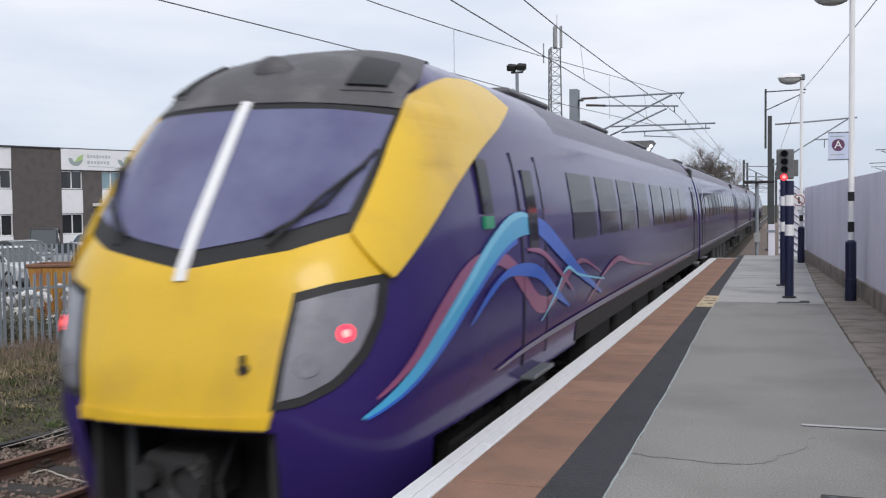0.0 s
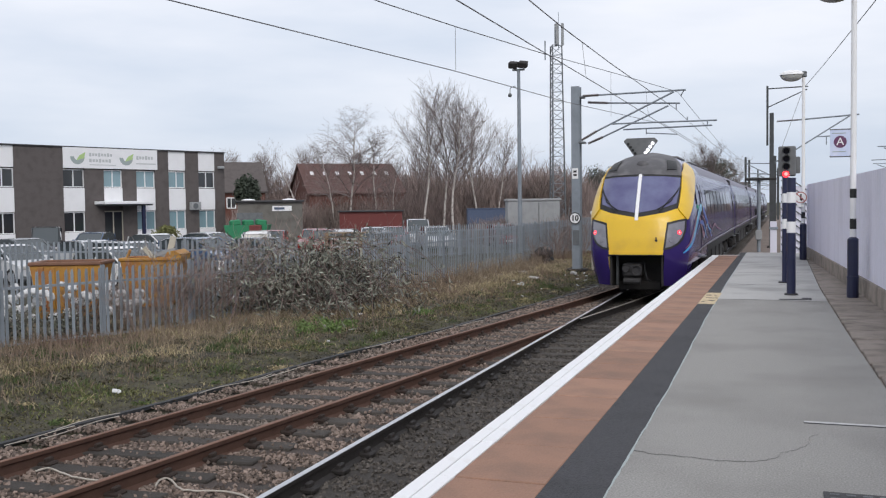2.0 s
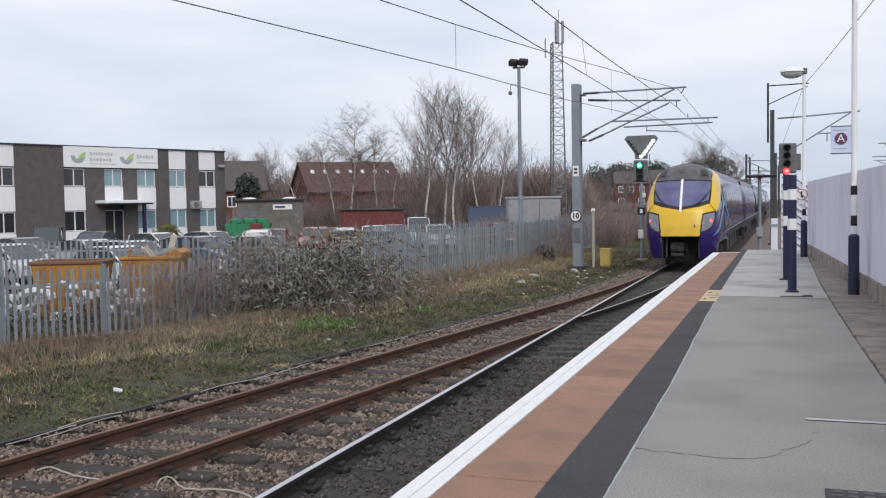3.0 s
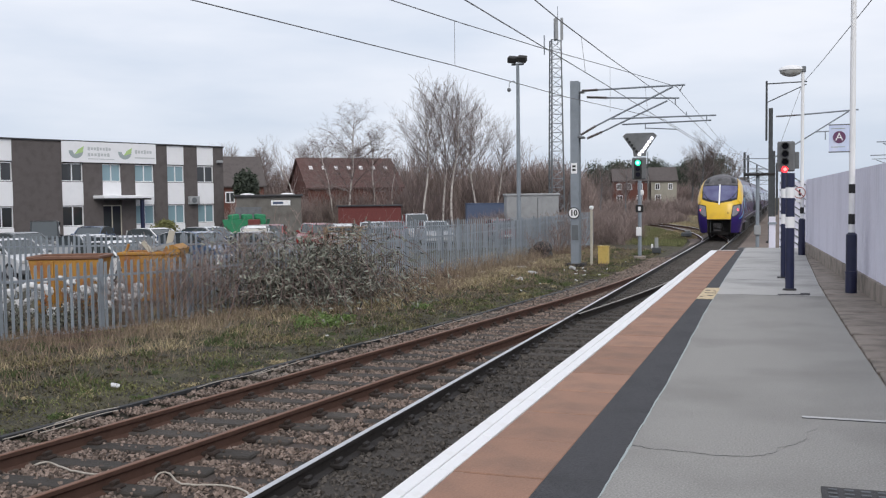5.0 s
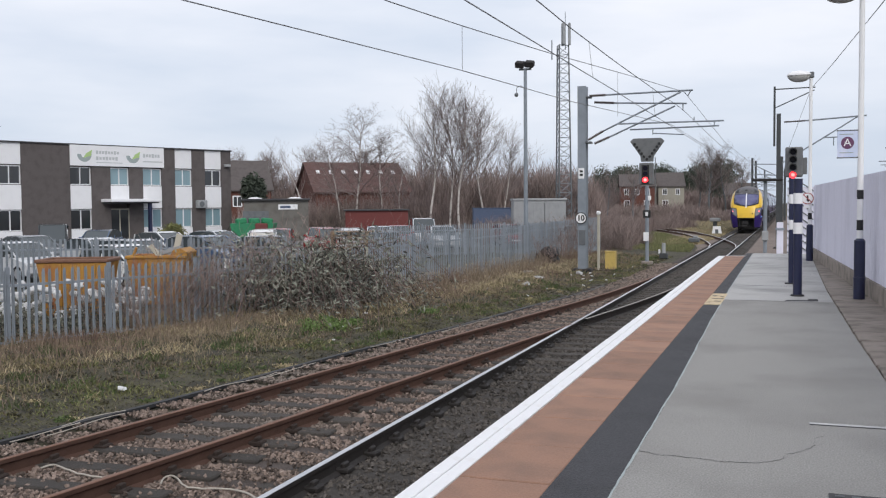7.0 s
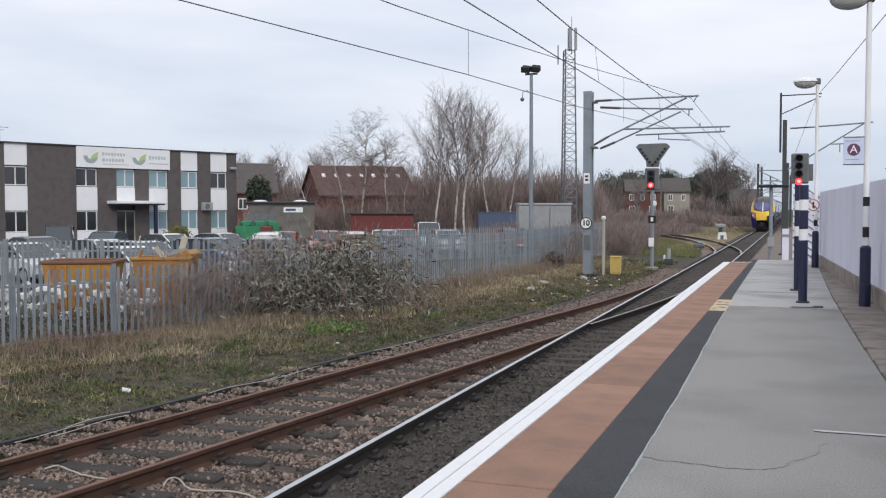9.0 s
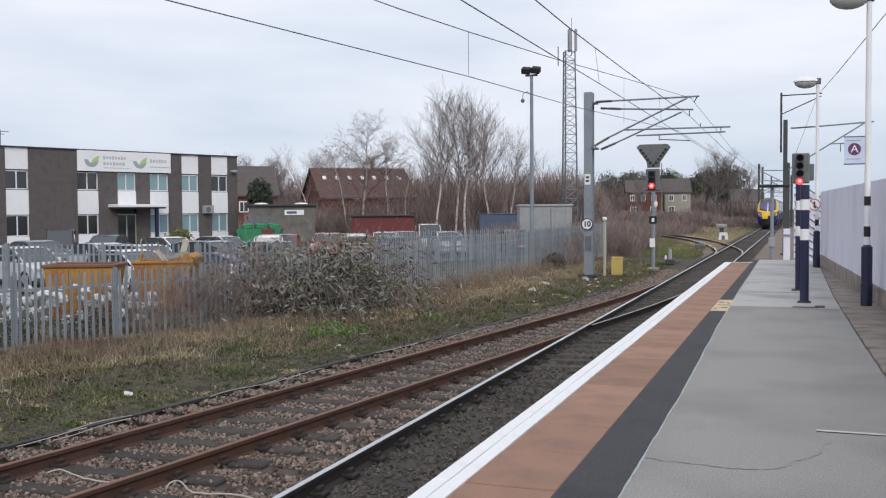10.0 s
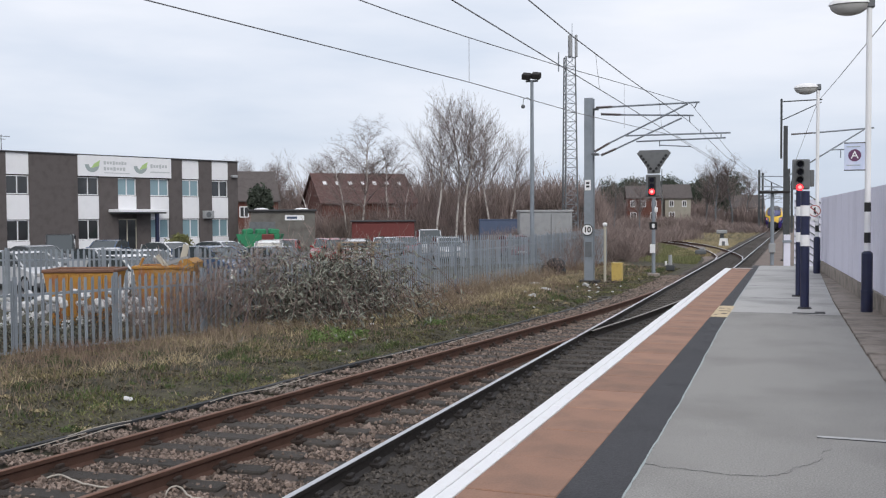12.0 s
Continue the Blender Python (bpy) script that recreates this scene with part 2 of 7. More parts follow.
PALE_INK = material("pale_grey_sign_ink", (0.50, 0.52, 0.53), 0.5, vary=0.05, bump=0)
LOGO_GREY = material("logo_grey", (0.33, 0.38, 0.38), 0.5, vary=0.05, bump=0)
GREEN_STEEL = material("green_skip_paint", (0.02, 0.20, 0.09), 0.6, vary=0.2)
RED_STEEL = material("red_shed_paint", (0.15, 0.035, 0.032), 0.7, vary=0.2)
BLUE_STEEL = material("blue_shed_paint", (0.07, 0.095, 0.16), 0.7, vary=0.2)
DIM_SHED = material("weathered_brown_grey_cladding", (0.15, 0.142, 0.130), 0.9, vary=0.25, scale=1.5, second=(0.10, 0.09, 0.08), amount=0.5)
GREY_SHED = material("pale_grey_cladding", (0.32, 0.33, 0.34), 0.8, vary=0.15, scale=2)
BIRCH = material("pale_birch_bark", (0.50, 0.46, 0.43), 0.85, vary=0.3, scale=3, second=(0.15, 0.12, 0.115), amount=0.5)
TWIG = material("bare_winter_twig", (0.20, 0.163, 0.154), 0.9, vary=0.15, island=0.3, bump=0)
BROWN_TWIG = material("brown_scrub_twig", (0.235, 0.182, 0.168), 0.9, vary=0.15, scale=0.1, island=0.35, bump=0,
                      second=(0.180, 0.145, 0.125), amount=0.5)
RED_TWIG = material("reddish_bare_twig", (0.235, 0.175, 0.155), 0.9, vary=0.15, island=0.45, bump=0)
EVERGREEN = material("evergreen_leaf", (0.040, 0.052, 0.036), 0.8, vary=0.2, island=0.5, bump=0)
TYRE = material("tyre_rubber", (0.016, 0.016, 0.017), 0.85, vary=0.2)
RIM = material("alloy_rim", (0.35, 0.35, 0.36), 0.4, 0.6, vary=0.1)
CAR_GLASS = glass("car_glass", (0.05, 0.06, 0.065), 0.05)
CAR_LAMP = material("car_lamp", (0.45, 0.44, 0.43), 0.2, vary=0.1, bump=0)
LITTER = material("white_plastic_litter", (0.58, 0.58, 0.59), 0.6, vary=0.15, island=0.2)
TIMBER = material("weathered_pallet_wood", (0.26, 0.18, 0.11), 0.85, vary=0.2, scale=5, piece=0.2)
CABLE = material("pale_cable", (0.42, 0.38, 0.33), 0.7, vary=0.1)


# ---- building blocks ----
class Shape:
    """Collects corners and faces for one mesh."""

    def __init__(self):
        self.v, self.f, self.smooth = [], [], False

    def add(self, verts, faces):
        k = len(self.v)
        self.v.extend(tuple(a) for a in verts)
        self.f.extend(tuple(i + k for i in a) for a in faces)
        return self

    def box(self, cx, cy, cz, sx, sy, sz, m=None, edge=0.0):
        hx, hy, hz = sx / 2, sy / 2, sz / 2
        if edge:
            pts = []
            for x in (-1, 1):
                for y in (-1, 1):
                    for z in (-1, 1):
                        pts.append((x * hx, y * (hy - edge), z * (hz - edge)))
                        pts.append((x * (hx - edge), y * hy, z * (hz - edge)))
                        pts.append((x * (hx - edge), y * (hy - edge), z * hz))
            i = lambda x, y, z: ((x * 2 + y) * 2 + z) * 3
            fs = []
            for s in (0, 1):
                a = [(0, 0), (0, 1), (1, 1), (1, 0)]
                fs.append([i(s, p, q) for p, q in a][:: -1 if s == 0 else 1])
                fs.append([i(p, s, q) + 1 for p, q in a][:: 1 if s == 0 else -1])
                fs.append([i(p, q, s) + 2 for p, q in a][:: -1 if s == 0 else 1])
            for p in (0, 1):
                for q in (0, 1):
                    fs.append([i(p, q, 0), i(p, q, 1), i(p, q, 1) + 1, i(p, q, 0) + 1])
                    fs.append([i(p, 0, q), i(p, 1, q), i(p, 1, q) + 2, i(p, 0, q) + 2])
                    fs.append([i(0, p, q) + 1, i(1, p, q) + 1, i(1, p, q) + 2, i(0, p, q) + 2])
                    for s in (0, 1):
                        fs.append([i(p, q, s), i(p, q, s) + 1, i(p, q, s) + 2])
        else:
            pts = [(x * hx, y * hy, z * hz) for x in (-1, 1) for y in (-1, 1) for z in (-1, 1)]
            fs = [(0, 1, 3, 2), (4, 6, 7, 5), (0, 4, 5, 1), (2, 3, 7, 6), (0, 2, 6, 4), (1, 5, 7, 3)]
        pts = [Vector(a) for a in pts]
        if m is not None:
            pts = [m @ a for a in pts]
        return self.add([(a[0] + cx, a[1] + cy, a[2] + cz) for a in pts], fs)

    def tube(self, p0, p1, r0, r1=None, sides=8, caps=True):
        r1 = r0 if r1 is None else r1
        a, b = Vector(p0), Vector(p1)
        d = (b - a).normalized() if (b - a).length > 1e-6 else Vector((0, 0, 1))
        u = d.orthogonal().normalized()
        w = d.cross(u)
        vs = []
        for q, r in ((a, r0), (b, r1)):
            for k in range(sides):
                t = 2 * math.pi * k / sides
                vs.append(q + (u * math.cos(t) + w * math.sin(t)) * r)
        fs = [(k, (k + 1) % sides, sides + (k + 1) % sides, sides + k) for k in range(sides)]
        if caps:
            fs += [tuple(range(sides))[::-1], tuple(range(sides, 2 * sides))]
        return self.add(vs, fs)

    def path(self, pts, r, sides=6):
        for a, b in zip(pts, pts[1:]):
            self.tube(a, b, r, r, sides)
        return self

    def prism(self, outline, axis, lo, hi):
        """An outline in the two other axes, pushed along the axis from lo to hi."""
        n = len(outline)
        put = {"x": lambda a, b, c: (c, a, b), "y": lambda a, b, c: (a, c, b), "z": lambda a, b, c: (a, b, c)}[axis]
        vs = [put(a, b, lo) for a, b in outline] + [put(a, b, hi) for a, b in outline]
        fs = [(k, (k + 1) % n, n + (k + 1) % n, n + k) for k in range(n)]
        return self.add(vs, fs + [tuple(range(n))[::-1], tuple(range(n, 2 * n))])

    def grid(self, rows):
        n = len(rows[0])
        vs = [p for r in rows for p in r]
        fs = [(i * n + j, i * n + j + 1, (i + 1) * n + j + 1, (i + 1) * n + j) for i in range(len(rows) - 1) for j in range(n - 1)]
        return self.add(vs, fs)

    def ball(self, c, rx, ry, rz, u=12, v=8, lo=-90, hi=90):
        rows = []
        for i in range(v + 1):
            e = radians(lo + (hi - lo) * i / v)
            rows.append([(c[0] + rx * math.cos(e) * math.cos(2 * math.pi * j / u), c[1] + ry * math.cos(e) * math.sin(2 * math.pi * j / u),
                          c[2] + rz * math.sin(e)) for j in range(u + 1)])
        return self.grid(rows)

    def mesh(self, name, mat):
        me = bpy.data.meshes.new(name)
        me.from_pydata(self.v, [], self.f)
        if self.smooth:
            me.shade_smooth()
        me.materials.append(mat)
        b = bmesh.new()
        b.from_mesh(me)
        bmesh.ops.remove_doubles(b, verts=b.verts, dist=0.0004) if len(b.verts) < 6000 else None
        bmesh.ops.recalc_face_normals(b, faces=b.faces) if len(b.faces) < 6000 else None
        b.to_mesh(me)
        b.free()
        return me


def part(name, shape, mat, parent=None, label="", m=None):
    """One mesh object under a thing or a part; shape is a Shape or a mesh that is shared."""
    me = shape if isinstance(shape, bpy.types.Mesh) else shape.mesh(name, mat)
    ob = new(name, me)
    if parent is not None:
        ob.parent = parent
    if m is not None:
        ob.matrix_basis = m
    if label:
        tagged(ob, label)
    return ob


def thing(name, label, category, m=None, group="", kind=""):
    ob = new(name)
    ob.empty_display_size = 0.1
    if m is not None:
        ob.matrix_basis = m
    return tagged(ob, label, category, group, kind)


def setting(name, shape, mat, label="", kind="structure"):
    return tagged(part(name, shape, mat), label, "", "", kind)


def lettering(text, size, depth=0.002, bold=0.0):
    """Raised letters as a mesh, in the x-z plane, facing -y, centred."""
    cu = bpy.data.curves.new("letters", "FONT")
    cu.body, cu.size, cu.extrude, cu.align_x, cu.align_y = text, size, depth, "CENTER", "CENTER"
    cu.offset = bold
    ob = new("letters", cu)
    me = bpy.data.meshes.new_from_object(ob)
    bpy.data.objects.remove(ob)
    me.transform(pose(0, 0, 0, 90, 0, 0))
    return me


def lettered(name, text, size, mat, parent, m, bold=0.0):
    me = lettering(text, size, 0.002, bold)
    me.materials.clear()
    me.materials.append(mat)
    return part(name, me, mat, parent, "", m)


# ---- ground, track bed, platform ----
RAIL_Z, EDGE, TRACK = -0.85, -2.16, -3.61
FORM_Z = RAIL_Z - 0.215


def between(keys, z):
    for (a, u), (b, w) in zip(keys, keys[1:]):
        if z <= b:
            t = max(0, (z - a) / (b - a))
            return u + (w - u) * t
    return keys[-1][1]


def lead(y):
    """How far the left rail of the siding lies out from the left rail of the platform line."""
    s = 38.5 - y
    if s <= 0:
        return 0.0
    return 0.0045 * s * s if s < 16.5 else 1.225 + 0.1365 * (s - 16.5)


def ground():
    xs = [-900, -300, -120, -80, -60, -40, -30, -24] + [-20 + 0.8 * i for i in range(24)] + [0, 4, 10, 30, 100, 400, 1200]
    ys = [-300, -60, -20, -5, 0] + [2 + 1.0 * i for i in range(60)] + [66, 72, 80, 90, 110, 140, 200, 400, 900, 2500]
    rows = []
    for y in ys:
        row = []
        for x in xs:
            z = -1.10
            edge = -4.36 - lead(y) - 1.0
            if x < edge and x > -22 and 0 < y < 60:
                t = min(1, (edge - x) / 3.5)
                z += 0.10 * t + 0.07 * t * noise.noise(Vector((x * 0.5, y * 0.5, 0))) + 0.04 * t * noise.noise(Vector((x * 1.7, y * 1.7, 4)))
            row.append((x, y, z))
        rows.append(row)
    s = Shape().grid(rows)
    s.smooth = True
    return setting("ground", s, GROUND, "rough winter grass and bare soil beside the railway")


ground()
setting("car_park_surface", Shape().grid([[(-120, 20, -1.03), (-14.2, 27, -1.03)], [(-120, 62, -1.03), (-11.6, 62, -1.03)], [(-120, 84, -1.03), (-20, 84, -1.03)]]),
        PARK, "grey tarmac of the car park")


def track_bed():
    rows = []
    for k in range(110):
        y = -14 + 2.0 * k
        left = -4.36 - lead(y)
        rows.append([(left - 1.05, y, -1.12), (left - 0.55, y, FORM_Z + 0.01), (left + 0.4, y, FORM_Z + 0.02), (TRACK, y, FORM_Z + 0.02),
                     (-2.1, y, FORM_Z + 0.01), (-1.6, y, FORM_Z - 0.02), (0.4, y, -1.06)])
    return setting("ballast_bed", Shape().grid(rows), BALLAST, "brown ballast under the tracks")


track_bed()
setting("oily_bed", Shape().grid([[(-4.30, -14, FORM_Z + 0.024), (-2.08, -14, FORM_Z + 0.024)], [(-4.30, 46, FORM_Z + 0.024), (-2.08, 46, FORM_Z + 0.024)]]), OILY_BED, "oily dark ballast under the platform line")
setting("ballast_shoulder", Shape().grid([[(-2.2, y, FORM_Z + 0.022), (-1.5, y, FORM_Z + 0.035), (0.6 + 0.02 * (y - 40), y, FORM_Z + 0.02)] for y in (40, 60, 90, 130, 200)]), BRANCH_BED, "pale brown ballast shoulder beyond the platform")

RAIL_FOOT = [(-0.07, 0.0), (0.07, 0.0), (0.07, 0.012), (0.012, 0.035), (0.010, 0.105), (0.034, 0.118), (0.035, 0.148),
             (-0.035, 0.148), (-0.034, 0.118), (-0.010, 0.105), (-0.012, 0.035), (-0.07, 0.012)]


def rail(name, line, body, top, label):
    """A flat-bottomed rail swept along a line of (x, y), with a running strip on its head."""
    ob = thing(name, label, "rail", None, "running rails", "structure")
    s, h = Shape(), Shape()
    sweep = []
    for k, (x, y) in enumerate(line):
        a, b = line[max(0, k - 1)], line[min(len(line) - 1, k + 1)]
        d = Vector((b[0] - a[0], b[1] - a[1])).normalized()
        sweep.append((x, y, d.y, -d.x))
    s.grid([[(x + nx * u, y + ny * u, RAIL_Z - 0.1985 + w * 1.3) for u, w in RAIL_FOOT + RAIL_FOOT[:1]] for x, y, nx, ny in sweep])
    h.grid([[(x + nx * u, y + ny * u, RAIL_Z + w) for u, w in ((-0.033, -0.008), (-0.026, 0), (0.026, 0), (0.033, -0.008))] for x, y, nx, ny in sweep])
    part("web_and_foot", s, body, ob)
    part("running_surface", h, top, ob)
    return ob


YS = [-12 + 1.0 * i for i in range(71)]
FAR = [60, 80, 110, 150, 200, 260]
rail("rail", [(-4.36, y) for y in YS[::4] + FAR], DARK_RAIL, BRIGHT, "polished steel rail of the platform line")
rail("rail", [(-2.86, y) for y in YS[::4] + FAR], DARK_RAIL, BRIGHT, "polished steel rail beside the platform")
rail("rail", [(-4.36 - lead(y), y) for y in YS if y <= 37], RUST, RUST_TOP, "rusty outer rail of the joining siding")
rail("rail", [(-2.86 - lead(y), y) for y in YS if y <= 20], RUST, RUST_TOP, "rusty inner rail of the joining siding")
rail("rail", [(-2.90 - lead(y), y) for y in YS if 21 <= y <= 36], DARK_RAIL, WORN_TOP, "closure rail of the turnout")
BRANCH = [(-4.42, 57), (-4.62, 61), (-5.1, 65), (-6.0, 71), (-7.4, 78), (-9.2, 86), (-11.8, 94), (-15.0, 101), (-19.5, 108), (-26, 115)]
setting("branch_bed", Shape().grid([[(x - 0.75, y, FORM_Z - 0.02), (x + 0.1, y, FORM_Z + 0.024), (x + 1.4, y + 0.3, FORM_Z + 0.024), (x + 2.1, y + 0.4, FORM_Z - 0.02)] for x, y in BRANCH]), BRANCH_BED, "pale brown ballast of the branch line")
rail("rail", BRANCH, RUST, BRIGHT, "curved outer rail of the branch line")
rail("rail", [(x + 1.5, y - 0.1) if y < 70 else (x + 1.38, y + 0.6 + (y - 70) * 0.02) for x, y in BRANCH], RUST, BRIGHT, "curved inner rail of the branch line")


def sleepers():
    bed = thing("sleepers", "dark weathered timber sleepers bedded in ballast", "sleeper", None, "", "structure")
    short = Shape().box(0, 0, 0, 2.6, 0.26, 0.13, None, 0.015).mesh("sleeper", SLEEPER)
    long = Shape().box(0, 0, 0, 4.3, 0.26, 0.13, None, 0.015).mesh("sleeper", SLEEPER)
    rng = random.Random(3)
    y = 2.0
    while y < 120:
        if y < 16:
            part("sleeper", short, SLEEPER, bed, "", pose(-3.61 - lead(y), y + rng.uniform(-0.03, 0.03), FORM_Z - 0.005, 0, 0, 4.5 + rng.uniform(-1, 1)))
            part("sleeper", short, SLEEPER, bed, "", pose(TRACK, y, FORM_Z - 0.040, 0, 0, rng.uniform(-0.5, 0.5)))
        elif y < 32:
            part("sleeper", long, SLEEPER, bed, "", pose(-3.9 - lead(y) * 0.4, y, FORM_Z - 0.012, 0, 0, 1.5))
        else:
            part("sleeper", short, SLEEPER, bed, "", pose(TRACK, y, FORM_Z - 0.010, 0, 0, rng.uniform(-0.5, 0.5)))
        y += 0.68
    return bed


def chairs():
    """Cast chairs and keys that hold the near rails."""
    bed = thing("rail_chairs", "rusty cast rail fastenings on the sleepers", "rail chair", None, "", "structure")
    me = Shape().box(0, 0, 0.03, 0.30, 0.17, 0.06, None, 0.015).box(0.075, 0, 0.07, 0.05, 0.12, 0.07, None, 0.01).box(-0.075, 0, 0.07, 0.05, 0.12, 0.07, None, 0.01).mesh("rail_chair", CHAIR)
    dark = me.copy()
    dark.materials.clear()
    dark.materials.append(DARK_RAIL)
    y = 2.0
    while y < 24:
        for x in ((-4.36 - lead(y), -2.86 - lead(y), -4.36) if y < 16 else (-4.36 - lead(y), -4.36)):
            part("rail_chair", dark if x == -4.36 else me, RUST, bed, "", pose(x, y, FORM_Z + 0.03, 0, 0, 4 if x < -4.4 else 0))
        y += 0.68


def wall_x(y):
    return 1.5 - (y - 16.1) * 0.0537


def seam_x(y):
    """Where the pale asphalt meets the dark strip."""
    return between(((-8, -0.94), (5.4, -0.972), (8, -0.980), (9.6, -0.992), (14.3, -1.065), (19.8, -1.115), (33.6, -1.16)), y)


def platform():
    near = [(seam_x(y), y) for y in (-8, 5.4, 8, 9.6, 12, 14.3, 17.4)] + [(0.70, 17.4), (0.78, 13), (0.88, 9), (1.1, -8)]
    far = [(seam_x(y), y) for y in (17.4, 19.8, 26, 33.6)] + [(0.62, 33.6), (0.66, 20), (0.70, 17.4)]
    setting("platform_surface", Shape().prism(near, "z", -1.2, 0.0), ASPHALT, "pale worn asphalt of the station platform")
    setting("platform_far_surface", Shape().prism(far, "z", -1.2, 0.0), FAR_ASPHALT, "paler patched asphalt towards the platform's end")
    setting("platform_dark_strip", Shape().box(-1.145, 12.9, -0.304, 0.43, 41.8, 0.6), DARK_ASPHALT, "darker asphalt strip along the platform")
    setting("platform_wall", Shape().box(-1.70, 12, -0.66, 0.7, 40, 1.1), BRICK, "old brick face under the platform edge")
    ramp = Shape().prism([(33.6, -1.2), (33.6, 0.0), (44, -1.0), (44, -1.2)], "x", -1.4, 0.4)
    setting("platform_ramp", ramp, ASPHALT, "ramp down from the end of the platform")
    edge = thing("platform_edge", "white-lined platform edge with brown slabs", "platform edge", None, "", "structure")
    slab = Shape().box(0, 0, -0.03, 0.585, 0.886, 0.06, None, 0.006).mesh("slab", BROWN_SLAB)
    cope = Shape().box(0, 0, -0.05, 0.100, 0.896, 0.10, None, 0.005).mesh("coping", WHITE_LINE)
    lip = Shape().box(0, 0, -0.05, 0.075, 0.896, 0.09, None, 0.004).mesh("lip", COPING)
    rng = random.Random(5)
    for k in range(-8, 35):
        y = 0.66 + 0.9018 * k
        if y > 32.0:
            break
        for off in (0.052, 0.160):
            part("coping", cope, WHITE_LINE, edge, "", pose(EDGE + off, y, 0.004 + rng.uniform(-0.002, 0.002)))
        part("lip", lip, COPING, edge, "", pose(EDGE + 0.25, y, -0.002))
        part("slab", slab, BROWN_SLAB, edge, "", pose(-1.653, y, rng.uniform(-0.003, 0.002), 0, 0, rng.uniform(-0.2, 0.2)))
    part("end_line", Shape().box(-1.62, 31.75, 0.006, 0.62, 0.12, 0.006), WHITE_LINE, edge)
    path = thing("kerb_path", "row of old stone slabs beside the platform wall", "paving", None, "", "structure")
    part("bedding", Shape().prism([(0.5, -7), (0.5, 31), (0.66, 31), (2.6, -7)], "z", -1.1, -0.03), STONE, path)
    rng = random.Random(8)
    y = -6.0
    while y < 31:
        n = rng.uniform(0.75, 1.0)
        a = between(((-8, 1.1), (9, 0.88), (13, 0.78), (20, 0.66), (33, 0.62)), y)
        b = wall_x(y + n / 2) - 0.02
        s = Shape().box((a + b) / 2 + 0.012, y + n / 2, -0.06 + rng.uniform(-0.01, 0.006), b - a, n - 0.015, 0.12, None, 0.012)
        part("paving_stone", s, STONE, path)
        y += n


def side_wall():
    fence = thing("wall_east", "tall pale lilac corrugated sheet fence on a stone plinth", "fence", None, "", "structure")
    plinth = Shape()
    y = -8.0
    outer = [(wall_x(t) - 0.04, t) for t in (-8, 31.0)] + [(wall_x(t) + 0.2, t) for t in (31.0, -8)]
    plinth.prism(outer, "z", -1.2, 0.30)
    part("plinth", plinth, STONE, fence, "dark weathered stone plinth")
    # ribbed sheets, each about a metre wide
    while y < 31:
        pts = []
        for k in range(9):
            t = y + 0.985 * k / 8
            off = 0.028 if k % 2 else 0.0
            pts.append((wall_x(t) + off, t))
            pts.append((wall_x(t + 0.05) + off, t + 0.05))
        pts = [p for p in pts if p[1] < y + 0.99]
        s = Shape().grid([[(x, t, z) for x, t in pts] for z in (0.28, 2.2)])
        s.grid([[(x + 0.03, t, z) for x, t in pts] for z in (2.2, 0.28)])
        s.grid([[(x, t, 2.2) for x, t in pts], [(x + 0.03, t, 2.2) for x, t in pts]])
        part("sheet", s, SHEET, fence)
        y += 0.99
    part("end_sheet", Shape().box(wall_x(31.1) + 0.03, 31.05, 1.24, 0.08, 0.1, 1.95), SHEET, fence)


platform()
side_wall()


# ---- the train ----
def eased(keys, z):
    """The same, with the corners between the keys rounded off."""
    top = keys[-1][0]
    d = min(0.06, max(0.0, top - z))
    return sum(between(keys, z + d * k / 2) for k in (-2, -1, 0, 1, 2)) / 5


def half_width(z):
    return eased(((0.40, 1.24), (0.7, 1.30), (1.1, 1.365), (1.5, 1.39), (2.0, 1.385), (2.5, 1.355), (2.9, 1.29), (3.25, 1.19), (3.5, 1.06),
                    (3.72, 0.86), (3.87, 0.60), (3.97, 0.30), (4.0, 0.02)), z)


def nose_front(z):
    return eased(((0.40, 0.24), (0.7, 0.12), (1.2, 0.0), (1.6, 0.05), (2.15, 0.20), (2.45, 0.40), (3.25, 1.00), (3.45, 1.20), (3.62, 1.48),
                    (3.76, 1.84), (3.88, 2.4), (3.97, 3.1), (4.0, 3.6)), z)


REACH, ROUND = 1.2, 3.1


def skin(q, z, out=0.0):
    """A point of the cab's surface: q from -1 to 1 is the share of the half width, past that metres along the side."""
    def raw(q, z):
        w, y0 = half_width(z), nose_front(z)
        a = min(1, abs(q))
        x = w * a * (1 if q > 0 else -1)
        y = y0 + REACH * (1 - (1 - a ** ROUND) ** (1 / ROUND))
        if abs(q) > 1:
            y += abs(q) - 1
        # the nose is a little narrower than the coach behind it
        t = min(1, (y - y0) / 2.6)
        return Vector((x * (0.915 + 0.085 * t * (2 - t)), y, z))
    p = raw(q, z)
    if out:
        d = 0.004
        nrm = (raw(q + d, z) - raw(q - d, z)).cross(raw(q, z + d) - raw(q, z - d))
        p += nrm.normalized() * out
    return p


def share(y, z):
    """The q at which the cab's surface lies y metres behind the nose."""
    t = (y - nose_front(z)) / REACH
    if t >= 1:
        return 1 + (t - 1) * REACH
    return (1 - (1 - max(0, t)) ** ROUND) ** (1 / ROUND)


